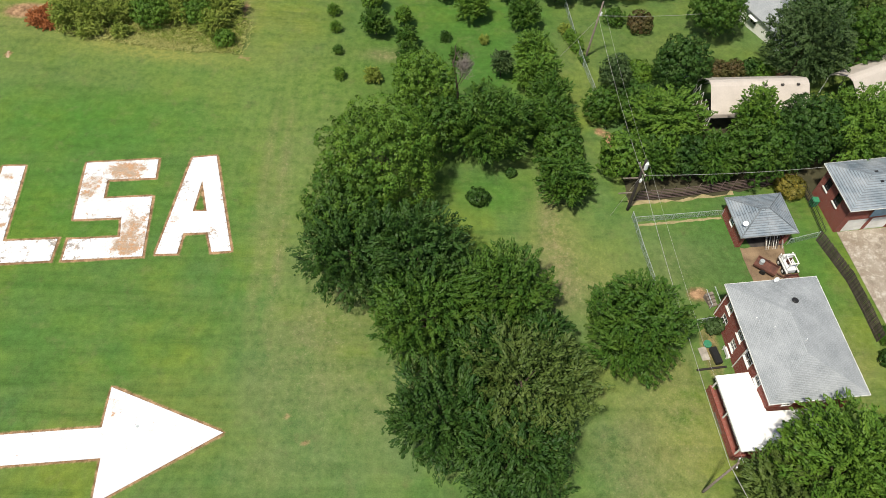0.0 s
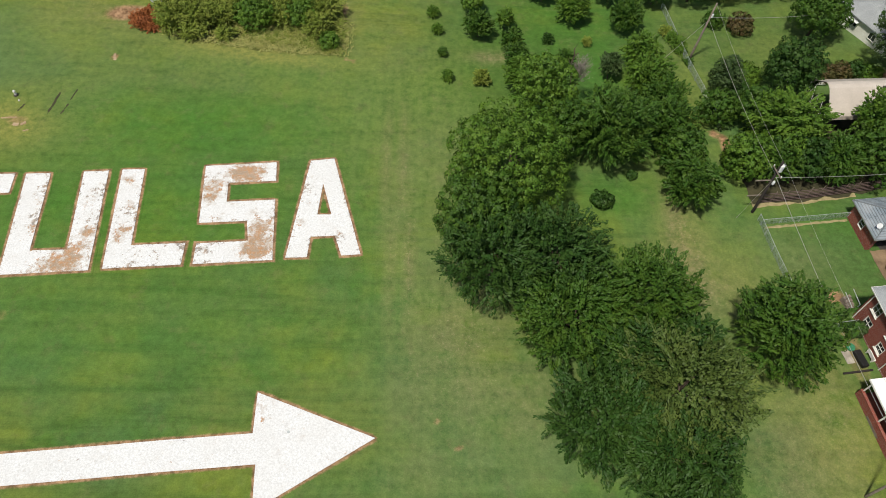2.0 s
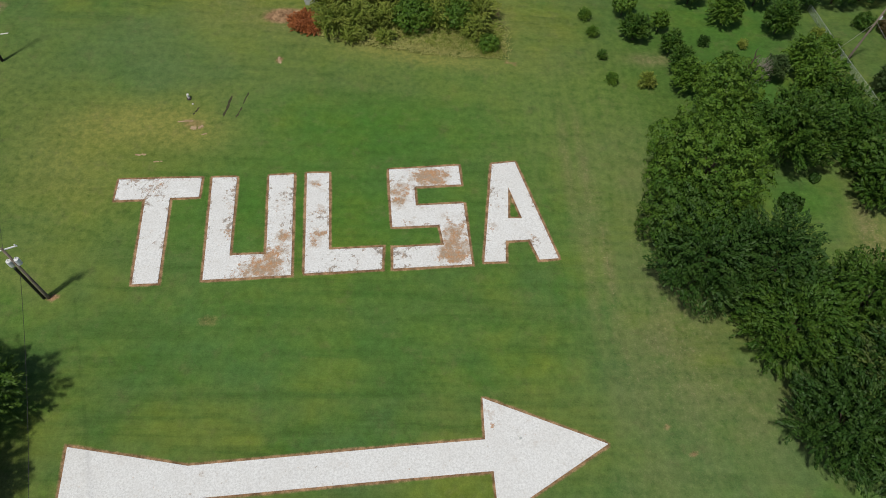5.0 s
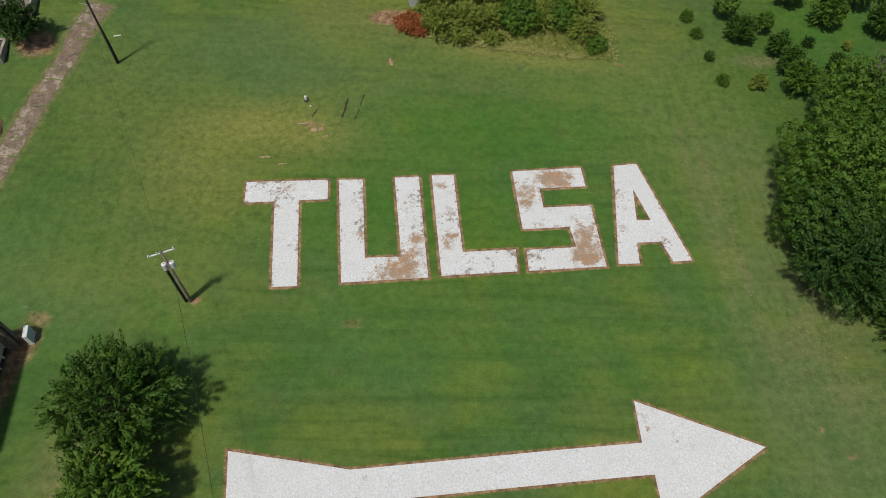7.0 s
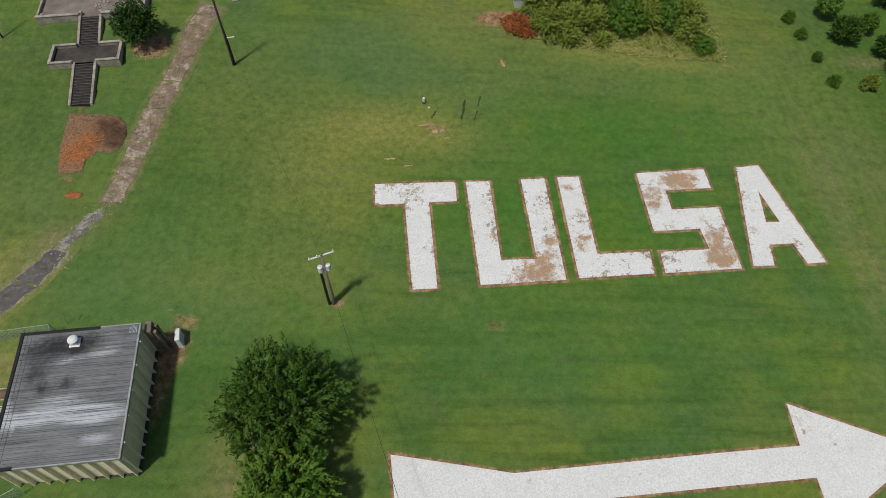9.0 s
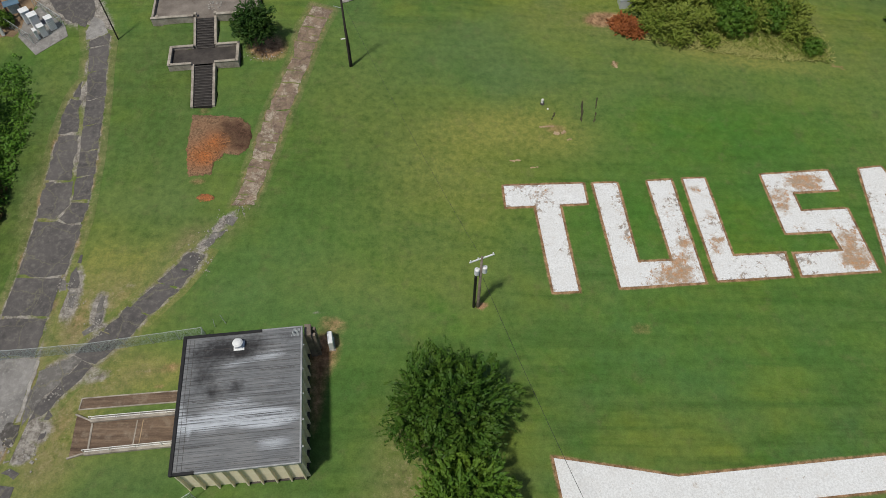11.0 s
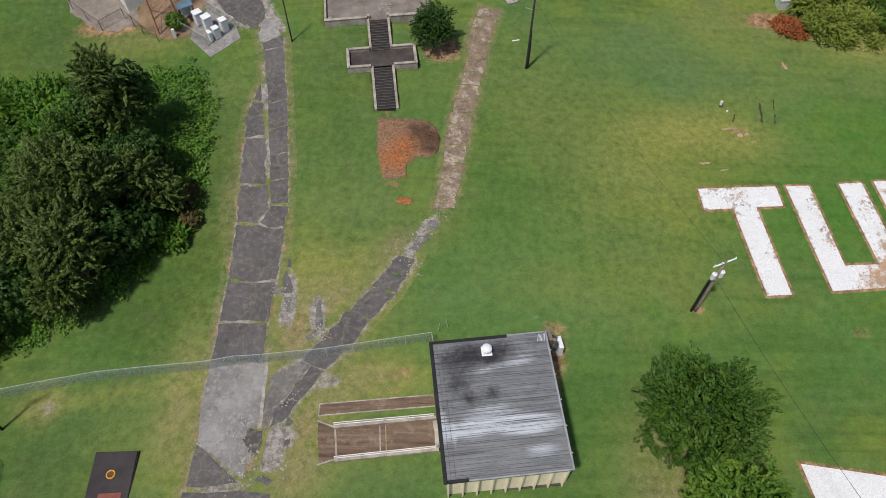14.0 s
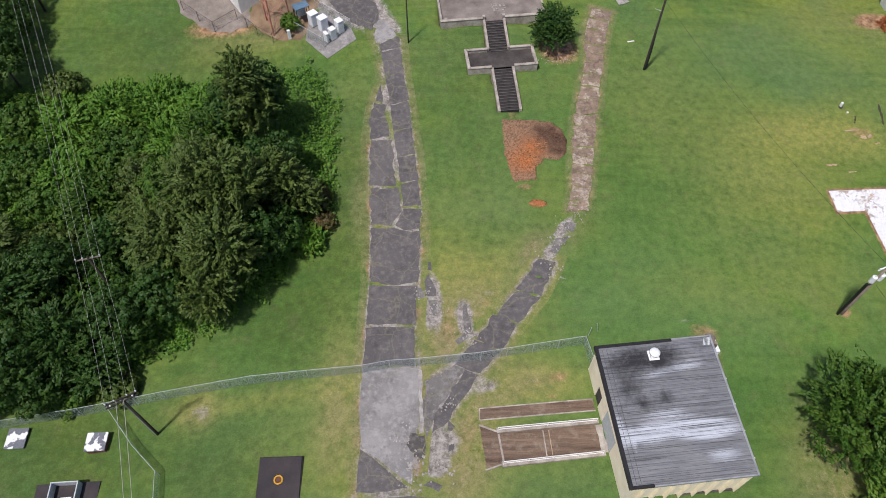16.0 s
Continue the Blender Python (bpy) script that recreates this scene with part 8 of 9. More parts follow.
def cheek(parent, x, y0, y1, z0, z1, t=0.3, h=0.35, low=1.2):
    """A sloping side wall with a flat coping."""
    bm = bmesh.new()
    prof = [(y0, z0 - low), (y1, z1 - low), (y1, z1 + h), (y0, z0 + h)]
    a = [bm.verts.new((x - t / 2, p, z)) for p, z in prof]
    b = [bm.verts.new((x + t / 2, p, z)) for p, z in prof]
    bm.faces.new(a[::-1])
    bm.faces.new(b)
    for i in range(4):
        k = (i + 1) % 4
        bm.faces.new((a[i], a[k], b[k], b[i]))
    bmesh.ops.recalc_face_normals(bm, faces=bm.faces[:])
    bmesh.ops.bevel(bm, geom=bm.edges[:], offset=0.025, segments=1, affect='EDGES')
    part("side_wall", bm, M["concrete"], parent, "pale weathered concrete side wall")


LZ, TZ, FZ = 1.80, 2.95, 0.58
steps(stair, -0.55, 5.2, FZ, LZ, 15, 2.1)
cheek(stair, -1.22, -0.7, 5.1, FZ - 0.02, LZ - 0.05, h=0.22)
cheek(stair, 1.22, -0.7, 5.1, FZ - 0.02, LZ - 0.05, h=0.22)
part("landing", boxes((-3.85, 4.95, LZ - 1.6, 3.85, 8.1, LZ)), M["darkconcrete"], stair, "dark concrete landing")
WLL = [(-4.05, 4.85, -3.8, 8.2), (3.8, 4.85, 4.05, 8.2), (-3.8, 4.85, -1.37, 5.1), (1.37, 4.85, 3.8, 5.1), (-3.8, 7.95, -1.37, 8.2), (1.37, 7.95, 3.8, 8.2)]
for x0, y0, x1, y1 in WLL:
    part("parapet", boxes((x0, y0, LZ - 1.6, x1, y1, LZ + 0.38), bevel=0.02), M["concrete"], stair, "pale weathered parapet")
    part("coping", boxes((x0 - 0.05, y0 - 0.05, LZ + 0.38, x1 + 0.05, y1 + 0.05, LZ + 0.47), bevel=0.02), M["concrete"], stair)
steps(stair, 7.95, 12.1, LZ, TZ, 12, 2.1)
cheek(stair, -1.22, 8.2, 12.1, LZ + 0.05, TZ, h=0.28)
cheek(stair, 1.22, 8.2, 12.1, LZ + 0.05, TZ, h=0.28)
terr = thing("terrace", "wide brown stained concrete terrace with pale parapets at the stair head", "terrace", (-108.0, 58.8, 3.3), 6.0)
part("deck", boxes((-6.2, 12.1, TZ - 2.0, 6.2, 30.0, TZ)), M["terrace"], terr)
for x0, x1 in ((-6.4, -1.37), (1.37, 6.4)):
    part("parapet", boxes((x0, 12.0, TZ - 2.0, x1, 12.3, TZ + 0.42), bevel=0.02), M["concrete"], terr, "pale weathered parapet")
    part("coping", boxes((x0 - 0.04, 11.95, TZ + 0.42, x1 + 0.04, 12.35, TZ + 0.52), bevel=0.02), M["concrete"], terr)
for x0 in (-6.4, 6.15):
    part("parapet", boxes((x0, 12.32, TZ - 2.0, x0 + 0.25, 30.0, TZ + 0.42), bevel=0.02), M["concrete"], terr, "pale weathered parapet")
for x0, z0 in ((-1.35, TZ), (1.05, TZ), (-5.9, TZ)):
    part("pier", boxes((x0, 12.32, z0, x0 + 0.35, 12.7, z0 + 0.5), bevel=0.03), M["concrete"], terr)
bm = bmesh.new()
rng = random.Random(5)
for k in range(22):
    x, y = rng.uniform(0.1, 1.6), rng.uniform(13.1, 15.1)
    w = rng.uniform(0.12, 0.3)
    box(bm, x, y, TZ, x + w, y + w * 0.8, TZ + 0.08, bevel=0.01)
tagged(single("paver_pile", bm, M["rubble"], "scattered pale stone chips on the terrace", "rubble", pose(-108.0, 58.8, 3.3, 0, 0, 6.0), group="rubble patches"), kind="stuff")

# ---- utility poles ----
def pole(x, y, h, label, mat="wood", r=0.15, lean=(0, 0)):
    g = hill(x, y)
    ob = thing("utility_pole", label, "utility pole", (x, y, g), 0.0, "utility poles")
    part("mast", tube(bmesh.new(), [(0, 0, -0.4), (0, 0, 0.5), (lean[0], lean[1], h)], [r * 1.15, r * 1.1, r * 0.72], 10), M[mat], ob, smooth=True)
    return ob


def arm(ob, z, half, turn, mat="wood", insul=(-0.9, 0.3, 0.9), at=(0, 0), name="crossarm"):
    bm = boxes((-half, -0.06, z - 0.06, half, 0.06, z + 0.06), bevel=0.012)
    m = Matrix.Translation((at[0], at[1], 0)) @ pose(0, 0, 0, 0, 0, turn)
    bm.transform(m)
    a = part(name, bm, M[mat], ob)
    for f in insul:
        b2 = tube(bmesh.new(), [(f * half, 0, z + 0.05), (f * half, 0, z + 0.16), (f * half, 0, z + 0.24), (f * half, 0, z + 0.30)], [0.03, 0.06, 0.07, 0.03], 8)
        b2.transform(m)
        part("insulator", b2, M["metalwhite"], a, "pale insulator")
    return a


def can(ob, x, y, z, r=0.24, h=0.8):
    bm = tube(bmesh.new(), [(x, y, z), (x, y, z + 0.05), (x, y, z + h - 0.08), (x, y, z + h), (x, y, z + h + 0.05)], [r * 0.9, r, r, r * 0.95, r * 0.5], 14)
    t_ = part("transformer", bm, M["metalwhite"], ob, "pale grey transformer can", smooth=False)
    part("bushing", tube(bmesh.new(), [(x, y, z + h + 0.04), (x, y, z + h + 0.24)], [0.06, 0.03], 8), M["white"], t_)
    return t_


p1 = pole(-77.4, 33.45, 8.8, "weathered utility pole with two pale transformer cans on the field")
part("riser", tube(bmesh.new(), [(-0.42, -0.05, 0.0), (-0.42, -0.05, 5.6)], 0.14, 8), M["black"], p1, "black cable riser")
arm(p1, 8.55, 1.2, 22, "metalwhite", (-0.9, -0.3, 0.9))
can(p1, -0.36, -0.1, 6.1)
can(p1, 0.34, 0.06, 6.2)
part("bracket", boxes((-0.5, -0.08, 6.75, 0.5, 0.08, 6.83)), M["galv"], p1)
p2 = pole(-91.6, 65.0, 11.5, "tall dark creosoted utility pole beside the concrete walk", "darkwood", 0.14)
part("riser", tube(bmesh.new(), [(0.2, 0, 0), (0.2, 0, 3.0), (0.05, 0, 6.2)], 0.06, 6), M["black"], p2, "black cable riser")
arm(p2, 11.2, 1.2, 22, "wood")
part("lamp_arm", tube(bmesh.new(), [(0, 0, 8.2), (-0.9, -0.1, 8.6)], 0.03, 6), M["galv"], p2)
p3 = pole(-119.5, 68.1, 8.5, "thin dark pole beside the driveway", "darkwood", 0.08)
part("cap", tube(bmesh.new(), [(0, 0, 8.45), (0, 0, 8.6)], 0.08, 8), M["galv"], p3)
p4 = pole(-141.0, 22.6, 8.5, "dark utility pole with a wide crossarm beside the chain link fence", "darkwood", 0.12)
# added pale tube that gives the mast its sunlit left edge
part("lit_edge", tube(bmesh.new(), [(-0.16, -0.05, 0.1), (-0.15, -0.05, 7.8)], 0.04, 6), M["galv"], p4, "pale strip for the sunlit edge of the mast")
arm(p4, 8.35, 1.25, 28, "darkwood", (-0.95, -0.4, 0.4, 0.95))
arm(p4, 8.30, 1.25, 28, "darkwood", (-0.7, 0.7), (0.12, -0.22))
p5 = pole(-147.6, 36.2, 9.0, "utility pole standing in the woods", "darkwood", 0.14)
arm(p5, 8.8, 1.1, 15, "wood", (-0.95, -0.4, 0.4, 0.95))
p6 = pole(-164.5, 74.5, 9.0, "utility pole beyond the woods", "darkwood", 0.14)
arm(p6, 8.8, 1.1, 15, "wood", (-0.95, 0.95))
p7 = pole(17.7, 45.5, 8.4, "weathered utility pole with a transformer at the yard corner", "darkwood", 0.16, (0.15, 0.25))
can(p7, 0.35, 0.25, 6.9, 0.26, 0.9)
arm(p7, 7.0, 0.9, 100, "wood", (-0.9, 0.9))
arm(p7, 5.4, 0.9, 2, "wood", (), (-0.75, 0.2))
arm(p7, 2.8, 0.8, 4, "wood", (), (-0.8, 0.2))
can(p7, 0.2, -0.15, 5.2, 0.15, 0.4)
p8 = pole(16.1, 71.8, 9.2, "leaning grey utility pole beside the wire fence", "wood", 0.14, (0.5, -0.6))
can(p8, 0.55, -0.45, 7.0, 0.18, 0.45)
p9 = pole(19.8, 14.2, 9.0, "dark utility pole beside the brick house", "wood", 0.11)
arm(p9, 8.7, 0.5, 60, "wood", (-0.8, 0.8))


def top(ob, dx, dy, dz):
    t = ob.matrix_world.translation
    return (t.x + dx, t.y + dy, t.z + dz)


for p, f in ((p4, -0.95), (p4, -0.4), (p4, 0.4), (p4, 0.95)):
    c, s = math.cos(radians(28)), math.sin(radians(28))
    c2, s2 = math.cos(radians(15)), math.sin(radians(15))
    a = top(p4, 1.25 * f * c, 1.25 * f * s, 8.65)
    b = top(p5, 1.1 * f * c2, 1.1 * f * s2, 9.1)
    wire("power_line", a, b, 0.35, 0.010, M["wire"], "pale sagging power line over the woods")
    wire("power_line", b, top(p6, 1.1 * f * c2, 1.1 * f * s2, 9.1), 0.8, 0.010, M["wire"], "pale sagging power line over the woods")
for f in (-0.3, 0.3):
    wire("power_line", top(p4, f, -0.2, 8.5), (-135.5 + f, 5.0, 9.0), 0.3, 0.02, M["wire"], "pale power line leading from the pole")
wire("service_cable", top(p1, 0, 0, 8.5), top(p2, 0, 0, 9.5), 0.9, 0.013, M["darkwire"], "thin dark cable between the poles")
wire("service_cable", top(p1, 0.2, -0.3, 5.8), (-66.5, 3.0, 7.5), 0.9, 0.02, M["darkwire"], "dark cable leading from the pole")
wire("power_line", top(p7, 0.2, 0.3, 8.3), top(p8, 0.5, -0.6, 9.1), 0.6, 0.011, M["wire"], "thin power line along the lot line")
wire("service_cable", top(p7, 0.1, 0.2, 6.4), top(p8, 0.4, -0.5, 6.6), 0.6, 0.020, M["wire"], "pale cable along the lot line")
wire("power_line", top(p7, 0.4, 0.3, 8.2), top(p9, 0.4, 0.0, 8.9), 0.5, 0.010, M["wire"], "thin power line along the yard")
wire("service_cable", top(p7, 0.2, 0, 6.2), top(p9, 0.0, 0.0, 7.2), 0.6, 0.022, M["wire"], "pale cable along the yard")
wire("service_cable", top(p7, 0.2, 0.1, 6.0), (40.0, 48.6, 1.8), 0.4, 0.022, M["wire"], "service cable to the brick garage")
wire("service_cable", top(p8, 0.5, -0.5, 7.0), (39.0, 78.0, 0.2), 0.5, 0.022, M["wire"], "service cable to the white house")
wire("service_cable", top(p9, 0, 0, 7.4), (24.0, 2.0, 6.0), 0.4, 0.03, M["wire"], "pale cable leading past the house")
wire("guy_wire", top(p7, 0, 0, 5.6), (15.6, 44.6, hill(15.6, 44.6)), 0.0, 0.012, M["wire"], "thin guy wire of the utility pole")
wire("guy_wire", top(p8, 0.3, -0.4, 6.4), (12.5, 71.6, hill(12.5, 71.6)), 0.0, 0.02, M["wire"], "guy wire anchored in the grass")

# ---- hatches, vaults and small things by the fence ----
hat = thing("access_hatch", "dark flat access cover with a yellow rimmed ring", "hatch", (-129.4, 18.0, hill(-129.4, 18.0)), 1.5)
part("cover", boxes((-1.75, -1.95, -0.2, 1.75, 1.9, 0.36), bevel=0.03), M["hatch"], hat)
part("rim", boxes((-1.8, -2.0, -0.2, 1.8, 1.95, 0.24)), M["darkconcrete"], hat)
bm = bmesh.new()
for k in range(20):
    a0, a1 = 2 * math.pi * k / 20, 2 * math.pi * (k + 1) / 20
    tube(bm, [(-0.05 + 0.33 * math.cos(a0), 0.0 + 0.33 * math.sin(a0), 0.40), (-0.05 + 0.33 * math.cos(a1), 0.33 * math.sin(a1), 0.40)], 0.07, 6)
part("ring", bm, M["yellow"], hat, "yellow painted ring")
part("plug", tube(bmesh.new(), [(-0.05, 0, 0.3), (-0.05, 0, 0.41)], 0.24, 14), M["rust"], hat)


single("brick_pad", boxes((-0.95, -0.8, -0.2, 0.95, 0.6, 0.22), bevel=0.03), M["brickfloor"], "low faded red brick pad beside the access cover", "pad", pose(-129.1, 15.9, hill(-129.1, 15.9), 0, 0, 3))


def vault(x, y, w, l, h, label, wear):
    g = hill(x, y)
    ob = thing("concrete_vault", label, "vault", (x, y, g), 2.0, "concrete vaults")
    part("box", boxes((-w / 2 + 0.06, -l / 2 + 0.06, -0.5, w / 2 - 0.06, l / 2 - 0.06, h - 0.1)), M["rust"], ob, "brown concrete sides")
    bm = bmesh.new()
    n_ = 14
    vs_ = [[bm.verts.new((-w / 2 + w * i / n_, -l / 2 + l * j / n_, h)) for i in range(n_ + 1)] for j in range(n_ + 1)]
    for j in range(n_):
        for i in range(n_):
            bm.faces.new((vs_[j][i], vs_[j][i + 1], vs_[j + 1][i + 1], vs_[j + 1][i]))
    la, lb = bm.verts.layers.float.new("stain"), bm.verts.layers.float.new("wear")
    for v in bm.verts:
        v[la] = 0.0
        v[lb] = wear(v.co.x, v.co.y)
    rim_ = bmesh.ops.extrude_edge_only(bm, edges=[e for e in bm.edges if len(e.link_faces) == 1])
    for v in rim_["geom"]:
        if isinstance(v, bmesh.types.BMVert):
            v.co.z = h - 0.12
    part("lid", bm, M["lid"], ob, "white lid with grey worn patches")
    return ob


vault(-153.8, 22.6, 1.75, 1.85, 0.3, "low white lidded vault in the grass", blobs([(-0.3, 0.3, 0.5, 1.6), (0.2, -0.2, 0.35, 1.5), (-0.5, -0.5, 0.3, 1.5)]))
vault(-146.3, 22.0, 1.8, 1.65, 0.8, "raised white lidded vault in the grass", blobs([(0, 0.1, 0.5, 1.6), (0.5, -0.3, 0.35, 1.5), (-0.6, -0.2, 0.3, 1.5)]))
v3 = thing("intake_box", "open grey steel intake box on a dark base", "intake", (-147.6, 17.3, hill(-147.6, 17.3)), 3.0)
part("base", boxes((-2.7, -1.6, -0.5, 2.6, 1.2, 0.35)), M["hatch"], v3)
for s_ in ((-1.15, -1.2, -1.05, 1.1), (1.05, -1.2, 1.15, 1.1), (-1.05, 1.0, 1.05, 1.1), (-1.05, -1.2, 1.05, -1.1)):
    part("side", boxes((s_[0], s_[1], 0.35, s_[2], s_[3], 1.25), bevel=0.01), M["galv"], v3, "pale steel side")
part("floor", boxes((-0.45, -0.9, 0.36, 0.45, 0.0, 0.42)), M["metalwhite"], v3)

# ---- radio site ----
tower = thing("radio_tower", "red and white steel lattice tower foot", "tower", (-135.2, 71.4, 5.4), 0)
legs = [(-0.5, -1.7), (-1.6, 0.6), (1.2, 1.2)]
for ax, ay in legs:
    part("leg", tube(bmesh.new(), [(ax, ay, -0.6), (ax * 0.75, ay * 0.75, 14), (ax * 0.55, ay * 0.55, 26)], 0.09, 6), M["redwhite"], tower, "red painted leg")
bm = bmesh.new()
for i in range(3):
    (ax, ay), (bx, by) = legs[i], legs[(i + 1) % 3]
    for k in range(9):
        z0, z1 = 0.4 + 2.8 * k, 0.4 + 2.8 * (k + 1)
        f0, f1 = 1 - 0.018 * z0, 1 - 0.018 * z1
        tube(bm, [(ax * f0, ay * f0, z0), (bx * f1, by * f1, z1)], 0.035, 4)
        tube(bm, [(bx * f0, by * f0, z0), (ax * f1, ay * f1, z1)], 0.035, 4)
        tube(bm, [(ax * f1, ay * f1, z1), (bx * f1, by * f1, z1)], 0.035, 4)
part("bracing", bm, M["redwhite"], tower, "red and white bracing")
single("tower_yard", drape([rough([(-138.9, 75.5), (-138.6, 71.4), (-135.4, 69.0), (-132.4, 69.0), (-131.2, 71.0), (-130.5, 74.0), (-131.5, 84.0), (-139, 84)], 0.8, 0.2, 3)], 0.03, 0.1, 2.0), M["dirt"], "bare brown soil yard below the tower", "soil yard", kind="structure")
single("gravel_strip", drape([rough([(-150.5, 80.0), (-147.6, 74.0), (-145.0, 71.8), (-141.0, 70.4), (-138.6, 71.6), (-139.0, 75.5), (-143, 84), (-150.5, 86.0)], 0.8, 0.3, 6)], 0.02, 0.08, 2.0), M["gravel"], "strip of brown gravel beside the white hut", "gravel strip", kind="structure")
hut = thing("equipment_hut", "white equipment hut with two small dark windows", "hut", (-139.2, 76.4, 6.0), 38)
part("wall", boxes((-2.6, -2.0, -0.6, 2.6, 2.0, 2.8), bevel=0.03), M["white"], hut)
part("roof", boxes((-2.75, -2.15, 2.8, 2.75, 2.15, 2.95), bevel=0.03), M["metalwhite"], hut)
for wx in (1.1, 1.75):
    part("window", boxes((wx, -2.04, 1.5, wx + 0.42, -1.98, 1.95)), M["glass"], hut, "small dark window")
part("vent", boxes((-2.64, -0.5, 1.0, -2.58, 0.3, 1.7)), M["black"], hut)
single("equipment_pad", drape([[(-131.8, 68.8), (-129.0, 66.0), (-125.7, 68.7), (-126.4, 70.3), (-130.2, 73.2), (-131.6, 71.6)]], 0.05, 0.15, 2.0), M["paleasphalt"], "pale concrete equipment pad", "concrete pad", kind="structure")
for x, y, w, l, h, turn in ((-130.9, 71.1, 1.0, 0.9, 1.6, 40), (-129.7, 70.3, 1.0, 0.9, 1.7, 40), (-127.7, 69.9, 0.8, 0.8, 1.6, 40), (-128.5, 68.9, 0.7, 0.7, 1.4, 40), (-129.2, 68.5, 0.35, 0.7, 1.2, 40)):
    cab_ = thing("equipment_cabinet", "white metal equipment cabinet on the concrete pad", "cabinet", (x, y, hill(x, y) + 0.05), turn, "equipment cabinets")
    part("body", boxes((-w / 2, -l / 2, 0, w / 2, l / 2, h), bevel=0.03), M["metalwhite"], cab_)
    part("door", boxes((-w / 2 + 0.06, -l / 2 - 0.025, 0.12, w / 2 - 0.06, -l / 2, h - 0.12), bevel=0.008), M["metalwhite"], cab_)
    part("cap", boxes((-w / 2 - 0.04, -l / 2 - 0.05, h, w / 2 + 0.04, l / 2 + 0.04, h + 0.06), bevel=0.02), M["metalwhite"], cab_)
can_ = thing("meter_canopy", "blue grey steel canopy on thin posts", "canopy", (-132.2, 71.5, hill(-132.2, 71.5)), 30)
part("roof", boxes((-0.9, -0.6, 2.3, 0.9, 0.6, 2.4), bevel=0.02), M["blue"], can_)
for x, y in ((-0.8, -0.5), (0.8, -0.5), (-0.8, 0.5), (0.8, 0.5)):
    part("post", tube(bmesh.new(), [(x, y, -0.2), (x, y, 2.3)], 0.04, 6), M["black"], can_)
part("panel", boxes((-0.6, 0.4, 0.6, 0.6, 0.5, 1.9)), M["galv"], can_)
shrub(-133.6, 70.6, 1.1, "leaf_bright", "small green tree beside the canopy", 1.1)
single("meter_post", boxes((-0.18, -0.15, -0.2, 0.18, 0.15, 1.2), bevel=0.02), M["metalwhite"], "small white meter box on the grass", "meter box", pose(-133.7, 69.2, hill(-133.7, 69.2), 0, 0, 20))

# ---- small things in the field and yards ----
mk = thing("marker_post", "short white marker pipe in the field", "marker post", (-68.8, 60.6, hill(-68.8, 60.6)))
part("pipe", tube(bmesh.new(), [(0, 0, -0.2), (0, 0, 0.6), (0, 0, 0.68)], [0.16, 0.16, 0.10], 10), M["white"], mk)
part("base", tube(bmesh.new(), [(0.02, -0.1, -0.2), (0.02, -0.1, 0.12)], 0.26, 10), M["darkconcrete"], mk)
single("white_stone", tube(bmesh.new(), [(0, 0, -0.05), (0, 0, 0.1), (0, 0, 0.16)], [0.12, 0.11, 0.04], 8), M["white"], "small white stone in the grass", "stone", pose(-68.2, 59.7, hill(-68.2, 59.7)))
sg = thing("notice_board", "small pale sign board behind the thicket", "sign", (-55.4, 80.4, hill(-55.4, 80.4)), 3)
part("board", boxes((-0.75, -0.04, 0.7, 0.75, 0.04, 1.9), bevel=0.01), M["metalwhite"], sg)
for x in (-0.6, 0.6):
    part("post", boxes((x - 0.05, 0.04, -0.2, x + 0.05, 0.14, 1.9)), M["wood"], sg)
part("text_bar", boxes((-0.5, -0.055, 1.3, 0.5, -0.041, 1.38), (-0.4, -0.055, 1.1, 0.4, -0.041, 1.16)), M["blue"], sg)
for x, y, a in ((-102.3, 30.9, 20), (-101.3, 31.3, -15)):
    single("stake", tube(bmesh.new(), [(0, 0, -0.2), (0.35 * math.cos(a), 0.2, 1.3)], 0.03, 6), M["galv"], "thin leaning metal stake in the grass", "stake", pose(x, y, hill(x, y)), group="stakes")
bm = boxes((0, 0, 0, 0.9, 0.9, 0.12), (1.0, 0.1, 0, 1.5, 0.7, 0.1), (0.3, 1.0, 0, 0.9, 1.4, 0.08), bevel=0.02)
single("stone_chips", bm, M["rubble"], "pale stone chips in the grass", "rubble", pose(-93.2, 75.4, hill(-93.2, 75.4), 0, 0, 20), group="rubble patches")
single("white_board", boxes((0, 0, 0, 0.9, 0.16, 0.06), bevel=0.01), M["white"], "white board lying in the grass", "board", pose(-93.0, 69.2, hill(-93, 69.2), 0, 0, 12))
rng = random.Random(12)
bm = bmesh.new()
for k in range(34):
    x, y = -102.4 + rng.gauss(0, 1.0), 65.6 + rng.gauss(0, 0.6)
    s_ = rng.uniform(0.06, 0.14)
    g = hill(x, y)
    box(bm, x, y, g - 0.02, x + s_, y + s_ * 0.8, g + 0.06)
tagged(single("wood_chips", bm, M["rubble"], "pale chips scattered under the small tree", "wood chips"), kind="stuff")
# yard things by the brick house
single("water_trough", boxes((-0.35, -0.9, 0, 0.35, 0.9, 0.55), bevel=0.08), M["black"], "black trough beside the house wall", "trough", pose(23.75, 27.3, hill(23.7, 27.3), 0, 0, 12))
single("hose_reel", tube(bmesh.new(), [(0, 0, 0), (0, 0, 0.12), (0, 0, 0.3), (0, 0, 0.34)], [0.30, 0.42, 0.42, 0.2], 14), M["green"], "coil of green hose on the ground", "hose", pose(23.2, 28.6, hill(23.2, 28.6)))
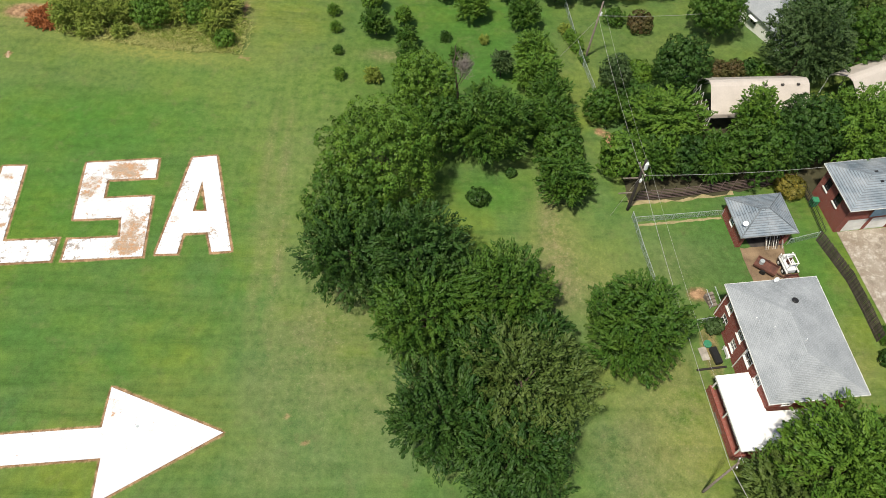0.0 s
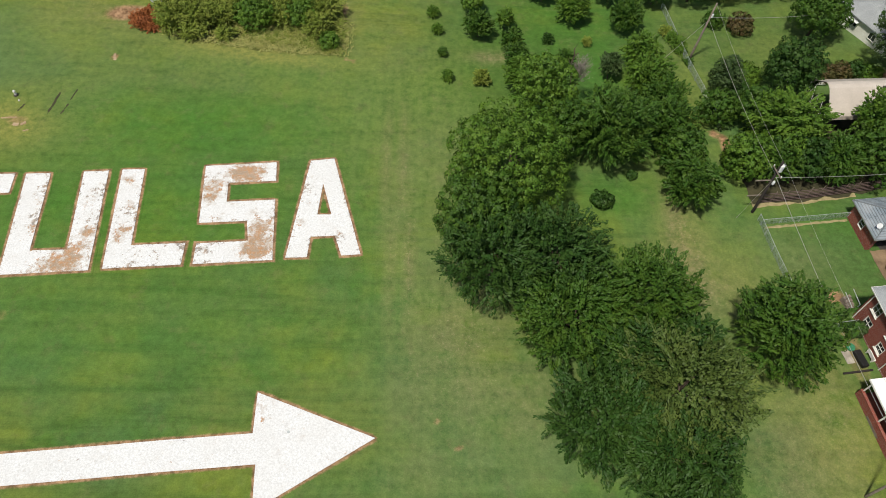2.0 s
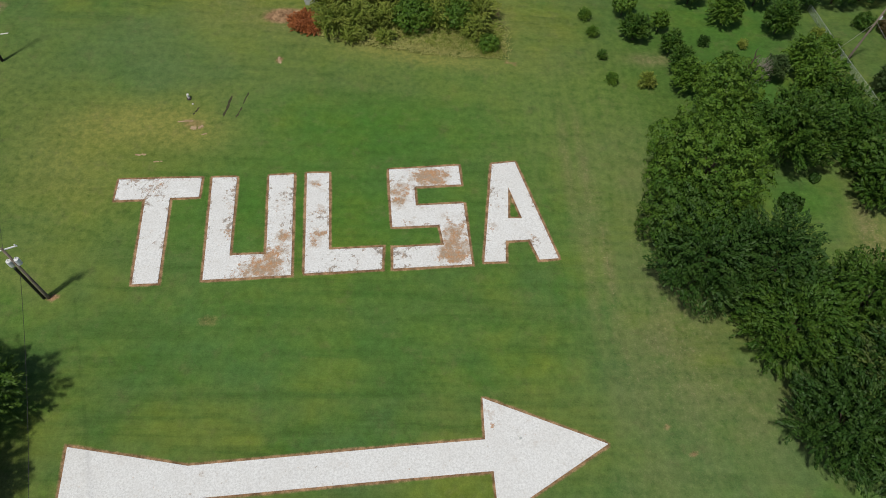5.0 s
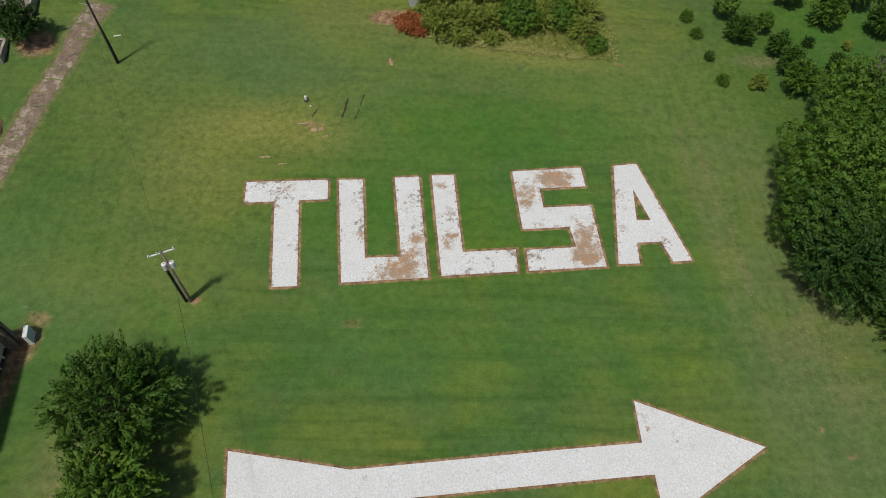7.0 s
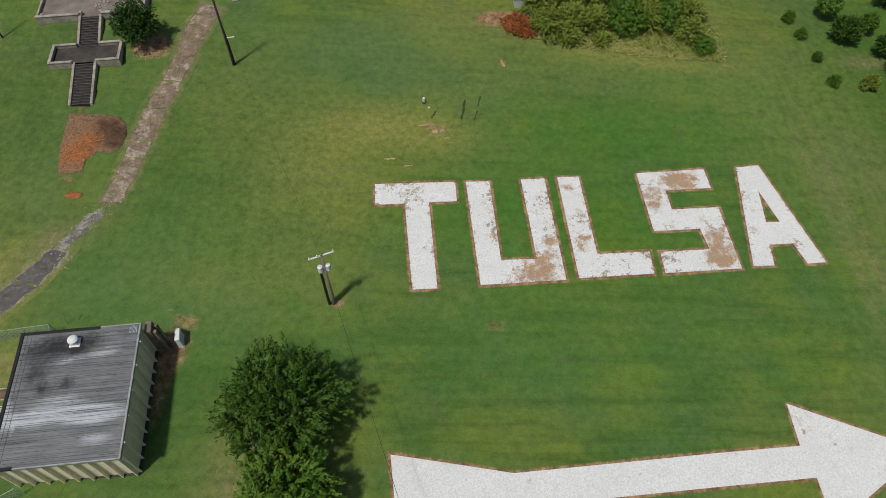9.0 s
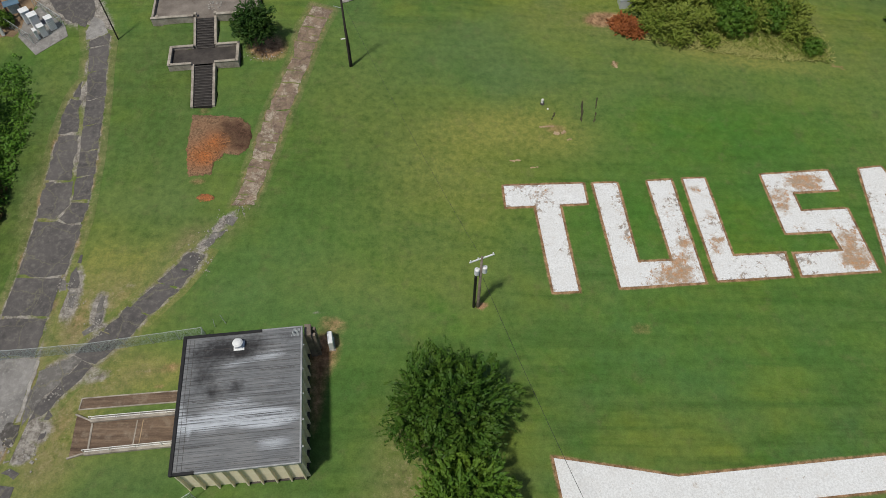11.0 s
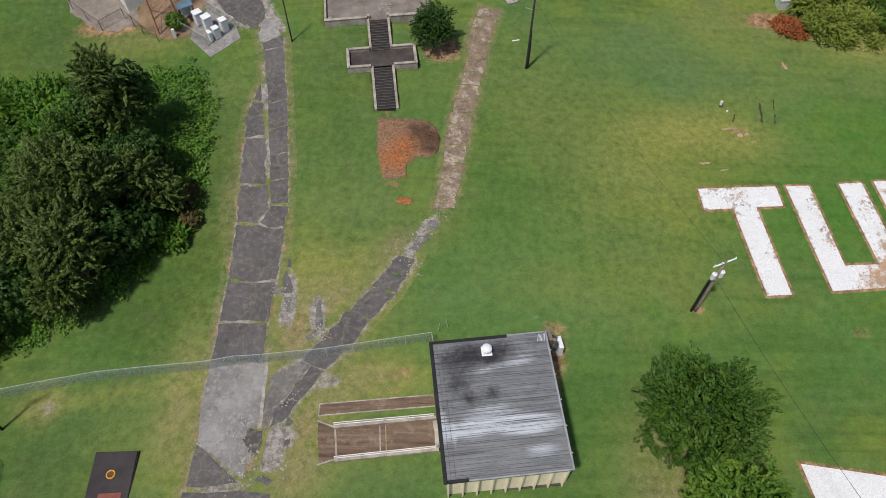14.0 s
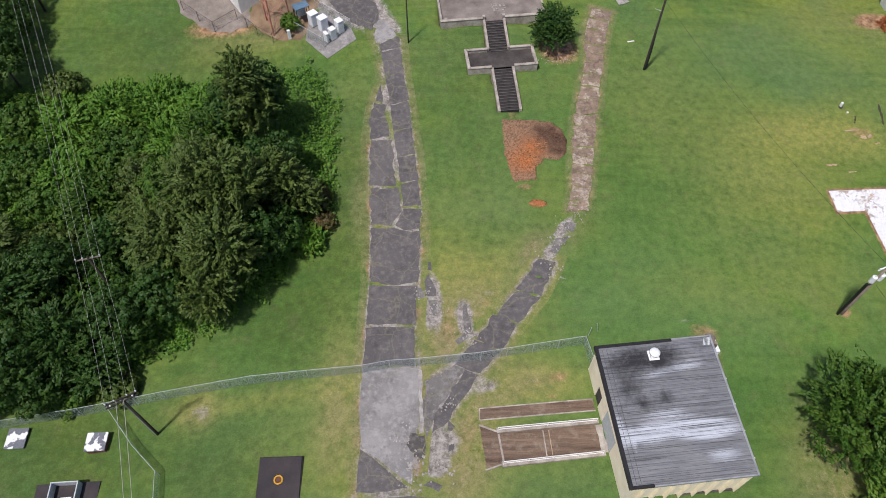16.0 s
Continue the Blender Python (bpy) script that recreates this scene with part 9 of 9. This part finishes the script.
single("paving_slab", boxes((-0.4, -0.7, 0, 0.4, 0.7, 0.06), bevel=0.01), M["concrete"], "grey paving slab in the grass", "paving slab", pose(22.7, 27.6, hill(22.7, 27.6), 0, 0, 10))
bench = thing("bench", "small white garden bench beside the house wall", "bench", (24.85, 27.6, hill(24.8, 27.6)), 96)
part("seat", boxes((-0.6, -0.2, 0.4, 0.6, 0.2, 0.45), bevel=0.01), M["white"], bench)
part("backrest", boxes((-0.6, 0.16, 0.5, 0.6, 0.2, 0.85), bevel=0.01), M["white"], bench)
for x in (-0.5, 0.5):
    part("leg", boxes((x - 0.04, -0.18, 0, x + 0.04, 0.18, 0.4)), M["white"], bench)
log_ = tube(bmesh.new(), [(21.6, 25.8, hill(21.6, 25.8) + 0.12), (24.6, 26.2, hill(24.6, 26.2) + 0.12)], 0.12, 8)
single("timber_beam", log_, M["darkwood"], "dark round timber lying beside the porch", "timber")
bs = thing("back_steps", "grey wooden steps with rails at the back of the house", "steps", (24.6, 33.6, hill(24.6, 33.6)), 20)
for k in range(4):
    part("step", boxes((-0.45, 0.35 * k - 0.7, 0.0, 0.45, 0.35 * k - 0.37, 0.18 * (k + 1))), M["wood"], bs)
for x in (-0.5, 0.5):
    part("rail", tube(bmesh.new(), [(x, -0.8, 0.9), (x, 0.8, 1.6)], 0.035, 6), M["galv"], bs)
    part("rail_post", tube(bmesh.new(), [(x, -0.75, 0), (x, -0.75, 0.92)], 0.035, 6), M["galv"], bs)
for x, y in ((28.6, 67.4), (32.0, 67.2)):
    single("white_tarp_pile", boxes((-1.1, -0.5, 0, 1.1, 0.5, 0.7), bevel=0.2), M["white"], "white covered stack behind the shelter", "covered stack", pose(x, y, hill(x, y), 0, 0, 5), group="covered stacks")
white = thing("storage_bin", "white metal storage bin behind the thicket", "storage bin", (-55.9, 79.4, hill(-55.9, 79.4)), 4.0)
bm = bmesh.new()
ring0 = [bm.verts.new(p) for p in ((-0.9, -0.7, 0), (0.9, -0.7, 0), (0.9, 0.7, 0), (-0.9, 0.7, 0))]
ring1 = [bm.verts.new(p) for p in ((-1.15, -0.9, 1.5), (1.15, -0.9, 1.5), (1.15, 0.9, 1.5), (-1.15, 0.9, 1.5))]
for k in range(4):
    bm.faces.new((ring0[k], ring0[(k + 1) % 4], ring1[(k + 1) % 4], ring1[k]))
bm.faces.new(ring0[::-1])
bm.faces.new(ring1)
part("body", bm, M["metalwhite"], white)
part("lid", boxes((-1.2, -0.95, 1.5, 1.2, 0.95, 1.58), bevel=0.02), M["galv"], white, "pale grey lid")
